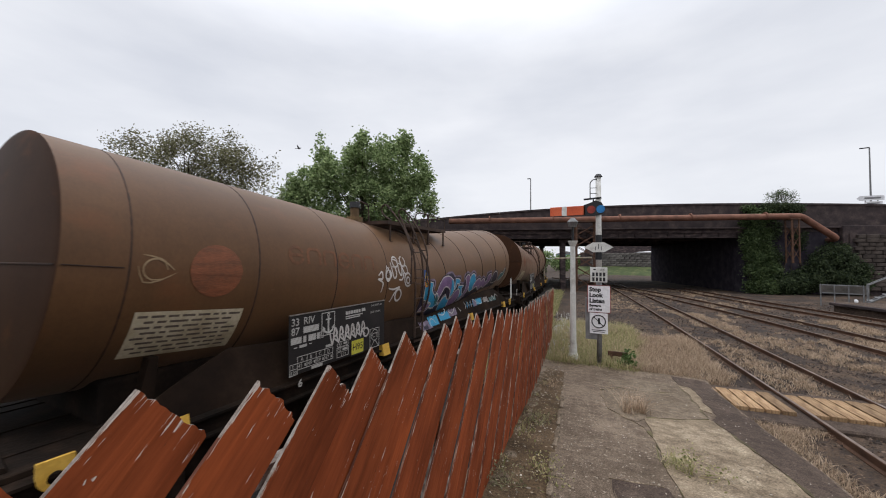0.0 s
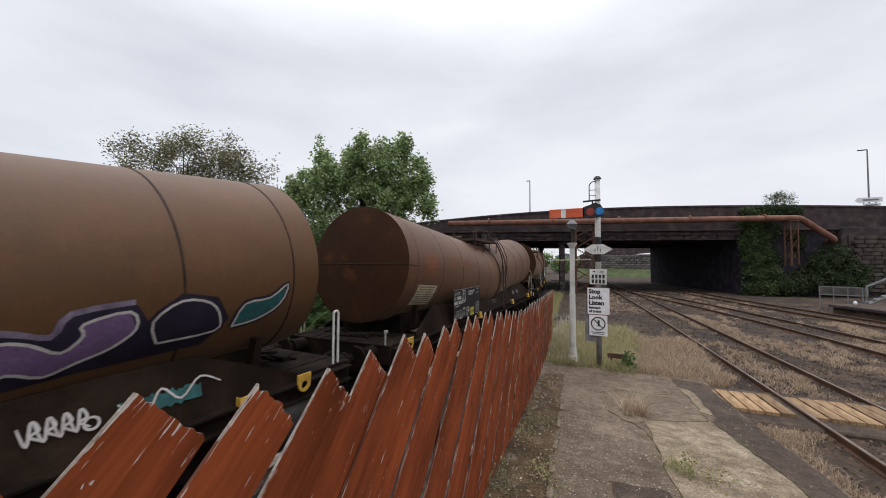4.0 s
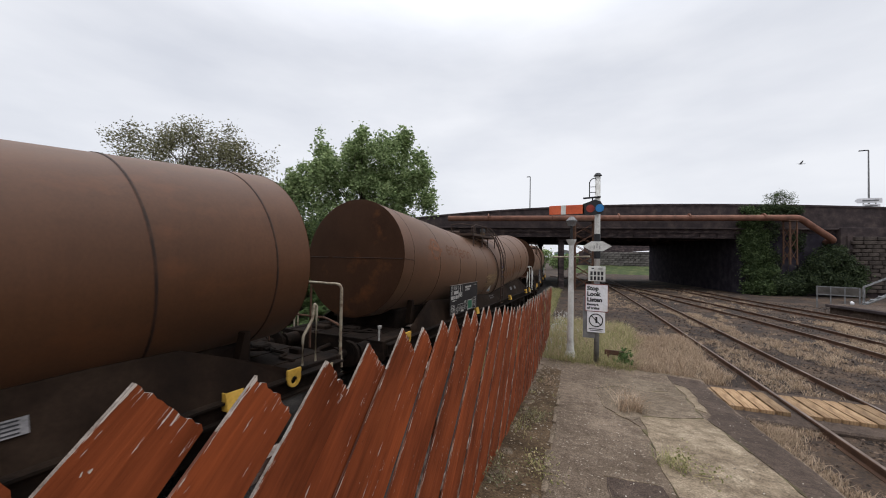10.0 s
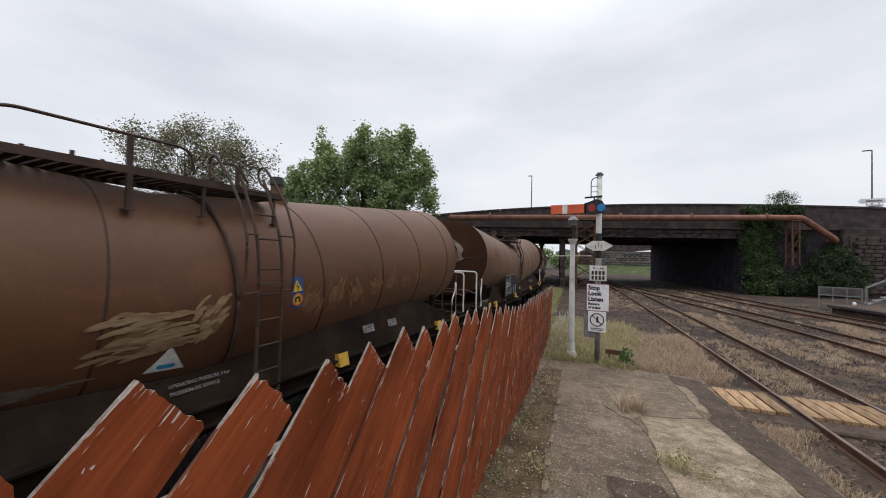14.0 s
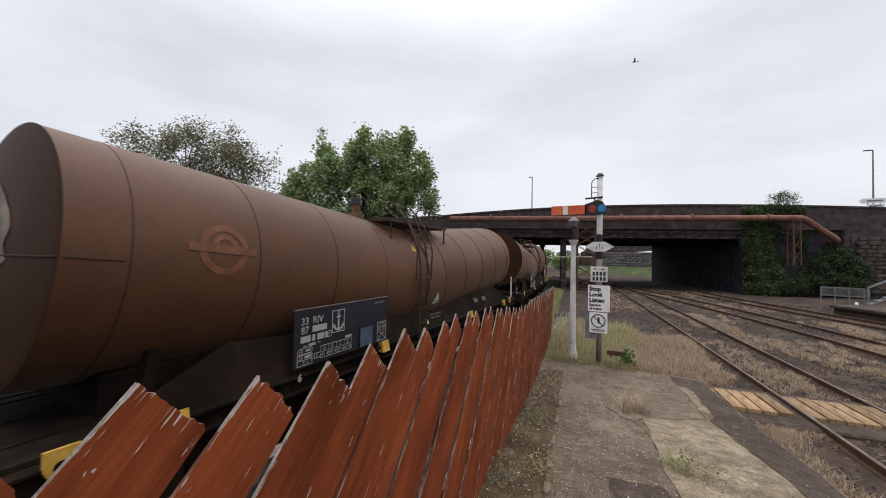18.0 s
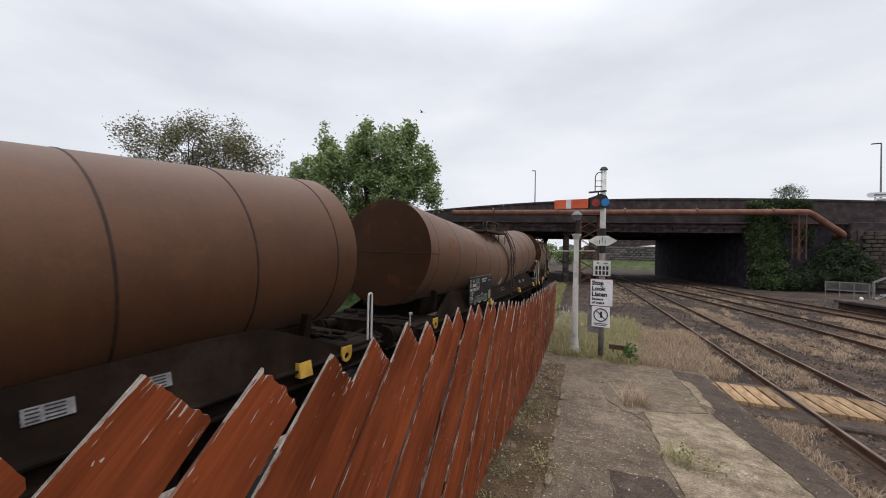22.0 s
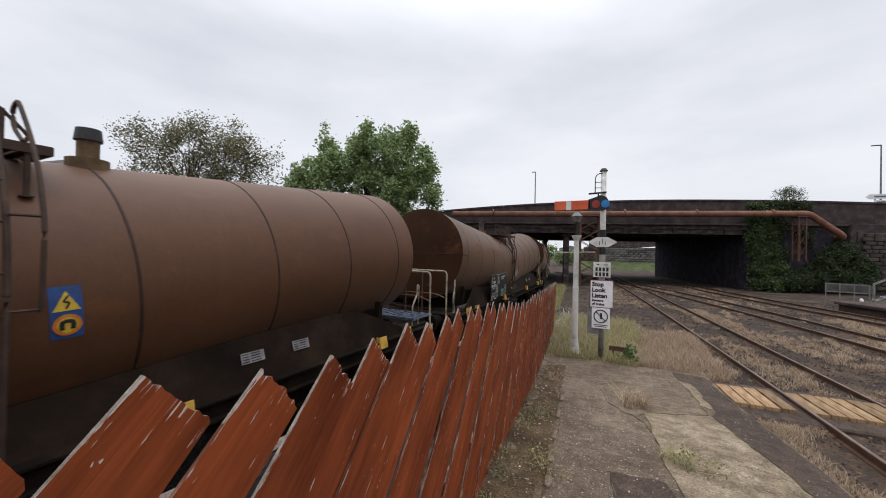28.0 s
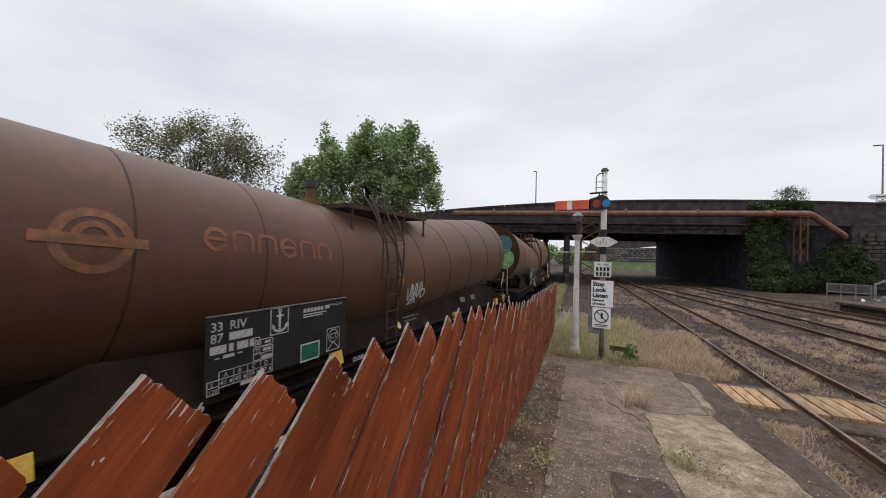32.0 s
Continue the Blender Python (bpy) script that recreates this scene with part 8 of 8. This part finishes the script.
def build_far_platform():
    fp = thing("platform_far", None, "Low concrete platform with a panel fence beyond the tracks", "platform", kind="structure")
    m = pose(11.2, 27.5, 0, 0, 0, 18)
    part("surface", boxes(((3.0, -5.0, 0.12), (6.0, 12.5, 0.62)), bevel=0.03), M["apron"], fp, m=m)
    part("edge", boxes(((-0.05, -5.0, 0.33), (0.35, 12.5, 0.16)), bevel=0.02), M["stone"], fp, m=m)
    pf = thing("panel_fence", pose(11.7, 31.3, 0, 0, 0, -20), "Grey concrete panel fence with pale rails", "fence")
    part("panel", boxes(((0.55, 0.3, 1.0), (2.1, 0.08, 0.5)), bevel=0.01), M["concrete_grey"], pf)
    for z in (1.28, 0.78):
        part("rail", boxes(((0.45, 0.0, z), (1.7, 0.05, 0.06))), M["grey"], pf)
    for x in (-0.45, 0.15, 0.75, 1.35):
        part("post", boxes(((x, 0.02, 0.62), (0.06, 0.06, 1.4))), M["grey"], pf)
    st = thing("steps", pose(12.85, 29.9, 0.3, 0, 0, -20), "Grey steel steps with handrails at the far platform", "steps")
    for k in range(7):
        part("tread", boxes(((0.3 * k, 0, 0.2 + 0.2 * k), (0.3, 0.9, 0.04))), M["grey"], st)
    for y in (-0.45, 0.45):
        bm = bmesh.new()
        rod(bm, (-0.1, y, 1.1), (1.9, y, 2.4), 0.03, n=6)
        rod(bm, (-0.1, y, 0.0), (-0.1, y, 1.1), 0.03, n=6)
        rod(bm, (1.9, y, 0.0), (1.9, y, 2.4), 0.03, n=6)
        box(bm, (0.9, y, 0.75), (0.05, 0.04, 0.05))
        rod(bm, (-0.15, y, 0.05), (1.95, y, 1.5), 0.05, n=6)
        part("handrail", bm, M["grey"], st)
    bag = bmesh.new()
    bmesh.ops.create_icosphere(bag, subdivisions=2, radius=0.11)
    for v in bag.verts:
        v.co = Vector((v.co.x * 0.8, v.co.y * 0.7, v.co.z * 1.1)) * (1 + 0.25 * noise.noise(v.co * 6))
    solo("rubbish_bag", bag, M["signwhite"], pose(11.75, 28.7, 0.52), "Crumpled white bag by the panel fence", "bag")


M["concrete_grey"] = worn("grey_brown_concrete", (0.12, 0.108, 0.095), (0.07, 0.062, 0.055), (0.17, 0.155, 0.135), 1.5, 20, 0.9, 0, 0.3)
build_far_platform()


def build_wing_wall():
    """The retaining wall that carries the road on from the bridge, and the bank below it."""
    ww = thing("road_wall", BR, "Soot-dark stone wall carrying the road beside the bridge", "wall", kind="structure")
    part("wall", boxes(((17.5, -0.25, 2.9), (20, 0.5, 6.0)), bevel=0.03), M["stone"], ww)
    rng = random.Random(17)
    blocks = []
    for k in range(4):
        bm = boxes(((0, 0, 0), (0.46 + 0.16 * k, 0.3, 0.3 + 0.03 * (k % 2))), bevel=0.04)
        blocks.append((0.46 + 0.16 * k, done("stone", bm, M["roadstone"])))
    part("footing", boxes(((13.6, -0.56, 2.55), (11.4, 0.16, 5.3))), M["stone"], ww)
    for r in range(14):
        x, z = 8.1 + 0.2 * (r % 2), 0.45 + 0.345 * r
        if z > 5.1 - 0.08 * (x - 8):
            break
        while x < 18.6:
            ln, me = rng.choice(blocks)
            part_of("stone", me, ww, pose(x + ln / 2, -0.72 + rng.uniform(-0.035, 0.035), z, 0, 0, rng.uniform(-1, 1)))
            x += ln + 0.03


M["roadstone"] = worn("sooty_brown_walling_stone", (0.052, 0.04, 0.034), (0.028, 0.022, 0.02), (0.1, 0.08, 0.068), 1.2, 9, 0.92, 0, 0.35, vary=0.3)
build_wing_wall()


def build_beyond():
    rt = thing("stone_wall", pose(2.5, 86, 0, 0, 0, 4), "Rough grey stone retaining wall beyond the bridge", "wall")
    rng = random.Random(9)
    stone = []
    for k in range(5):
        bm = bmesh.new()
        box(bm, (0, 0, 0), (0.8 + 0.12 * k, 0.5, 0.42), 0.05)
        stone.append(done("stone", bm, M["wallstone"]))
    part("core", boxes(((0, 0.3, 2.3), (22, 0.5, 4.4))), M["stone"], rt)
    for r in range(7):
        x = -8.6 + 0.35 * (r % 2)
        while x < 6.5:
            me = rng.choice(stone)
            part_of("stone", me, rt, pose(x, rng.uniform(-0.05, 0.06), 1.35 + 0.47 * r, 0, 0, rng.uniform(-2, 2)))
            x += 0.98
    fb = thing("far_bridge", pose(4.0, 92, 0, 0, 0, 4), "Dark far road bridge behind the first", "bridge")
    bm = bmesh.new()
    xs = [-12 + i for i in range(27)]
    prism(bm, [(x, 3.7 + 0.09 * (x + 12)) for x in xs] + [(x, 7.6 + 0.06 * (x + 12)) for x in reversed(xs)], -0.4, 0.4, "y")
    part("span", bm, M["girder"], fb)
    part("abutment", boxes(((11, 0, 2.2), (6, 3, 6))), M["stone"], fb)
    # grassy bank below the wall
    V, F = [], []
    for i in range(23):
        x = -9 + i
        for y, z in ((79, -0.3), (82, 0.5), (85.6, 1.5)):
            V.append((x, y, z + 0.12 * noise.noise(Vector((x, y, 0)))))
    for i in range(22):
        for k in range(2):
            F.append((i * 3 + k, i * 3 + 3 + k, i * 3 + 4 + k, i * 3 + 1 + k))
    tagged(new("bank", raw("bank", V, F, M["bankgrass"], True)), "Grassy bank below the far stone wall", "bank", kind="structure")


M["wallstone"] = worn("grey_walling_stone", (0.11, 0.1, 0.092), (0.06, 0.055, 0.05), (0.19, 0.175, 0.16), 2, 12, 0.9, 0, 0.3, vary=0.35)
M["bankgrass"] = worn("rank_green_bank", (0.06, 0.08, 0.028), (0.035, 0.046, 0.018), (0.12, 0.125, 0.055), 0.8, 8, 0.95, 0, 0.5)
build_beyond()

for k, (x, y, h, r) in enumerate(((-19, 92, 4.2, 3.5), (-24, 96, 4.8, 4), (-14.6, 101, 3.6, 3.2), (-31, 90, 5.2, 4.2), (-10.5, 112, 3.2, 3.4))):
    build_tree("far_bush", (x, y, -0.1), h, r, 60 + k, M["leaf_green"], "Distant green bush seen under the bridge", 22, 150, 0.32, 0.05, 0.4)
bl = thing("far_shed", pose(-17.0, 130, 0), "Distant pale blue shed seen under the bridge", "shed")
part("wall", boxes(((0, 0, 2.4), (7, 6, 4.8))), M["shedblue"], bl)
bm = bmesh.new()
prism(bm, [(-3.7, 4.8), (3.7, 4.8), (0, 5.8)], -3.2, 3.2, "y")
part("roof", bm, M["grey"], bl)

# ---- gulls ----
def build_gull(name):
    g = thing(name, Matrix(), "Gull in flight with spread wings", "bird", "gulls over the line")
    bm = bmesh.new()
    bmesh.ops.create_uvsphere(bm, u_segments=10, v_segments=8, radius=1)
    for v in bm.verts:
        t = v.co.y
        v.co = Vector((v.co.x * 0.05, t * 0.16, v.co.z * 0.05))
    part("body", bm, M["gull"], g, smooth=True)
    for s in (1, -1):
        bm = bmesh.new()
        prism(bm, [(s * 0.03, -0.06), (s * 0.2, -0.07), (s * 0.44, 0.03), (s * 0.2, 0.06), (s * 0.03, 0.07)], -0.008, 0.008, "z")
        part("wing", bm, M["gull"], g, m=pose(0, 0, 0.03, 0, -s * 22, 0))
    bm = bmesh.new()
    prism(bm, [(-0.06, -0.32), (0.06, -0.32), (0.03, -0.15), (-0.03, -0.15)], -0.006, 0.006, "z")
    part("tail", bm, M["gull"], g)
    return g


M["gull"] = worn("grey_gull_feathers", (0.14, 0.14, 0.15), (0.1, 0.1, 0.11), (0.2, 0.2, 0.21), 6, 30, 0.8)


def flight(p, q, t0, t1):
    """Straight flight that passes p at t0 and q at t1."""
    p, q = Vector(p), Vector(q)
    v = (q - p) / (t1 - t0)
    turn = math.degrees(math.atan2(-v.x, v.y))
    rows = []
    for t in range(0, 33, 2):
        c = p + v * (t - t0)
        rows.append((t, pose(c.x, c.y, max(c.z, 6.0) + 0.3 * math.sin(t), 0, 8 * math.sin(t * 0.8), turn)))
    return rows


GULLS = [(build_gull("gull"), rows) for rows in (
    flight((-21.5, 22.4, 14.5), (-13.8, 25.9, 22.2), 0.5, 2.0),
    flight((14.2, 42.5, 11.7), (-1.9, 39.0, 12.5), 10.0, 11.5),
    flight((5.6, 35.9, 21.1), (-9.0, 33.2, 18.5), 17.0, 20.0),
    flight((-15.3, 30.2, 11.1), (0.1, 37.9, 11.3), 18.5, 19.5),
)]


# ---- everything that moves ----
SPEED = (2.494, 2.522, 2.536, 2.557, 2.449, 2.316, 2.229, 2.188, 2.207)     # metres a second, every four seconds


def gone(t):
    """How far the train has rolled by t seconds."""
    i = min(int(t // 4), 7)
    u = t - 4 * i
    return sum((SPEED[j] + SPEED[j + 1]) * 2 for j in range(i)) + SPEED[i] * u + (SPEED[i + 1] - SPEED[i]) * u * u / 8


def wagon_pose(n, t):
    u = 1.14 + 15.06 * n - gone(t)
    a, _ = train_line(u + 1.3)
    b, _ = train_line(u + 11.5)
    d = (b - a).normalized()
    o = a - d * 1.3
    return pose(o.x, o.y, 0, 0, 0, math.degrees(math.atan2(-d.x, d.y)))


def motions():
    for n, w in enumerate(WAGONS):
        walk(w, [(t, wagon_pose(n, t)) for t in range(0, 33)])
        for ob in w.children:
            if ob.name.startswith("wheelset"):
                x, y, z = ob.location
                walk(ob, [(0.2 * k, pose(x, y, z) @ Matrix.Rotation(gone(0.2 * k) / 0.46, 4, "X")) for k in range(161)])
    for ob, rows in GULLS:
        walk(ob, rows)


motions()
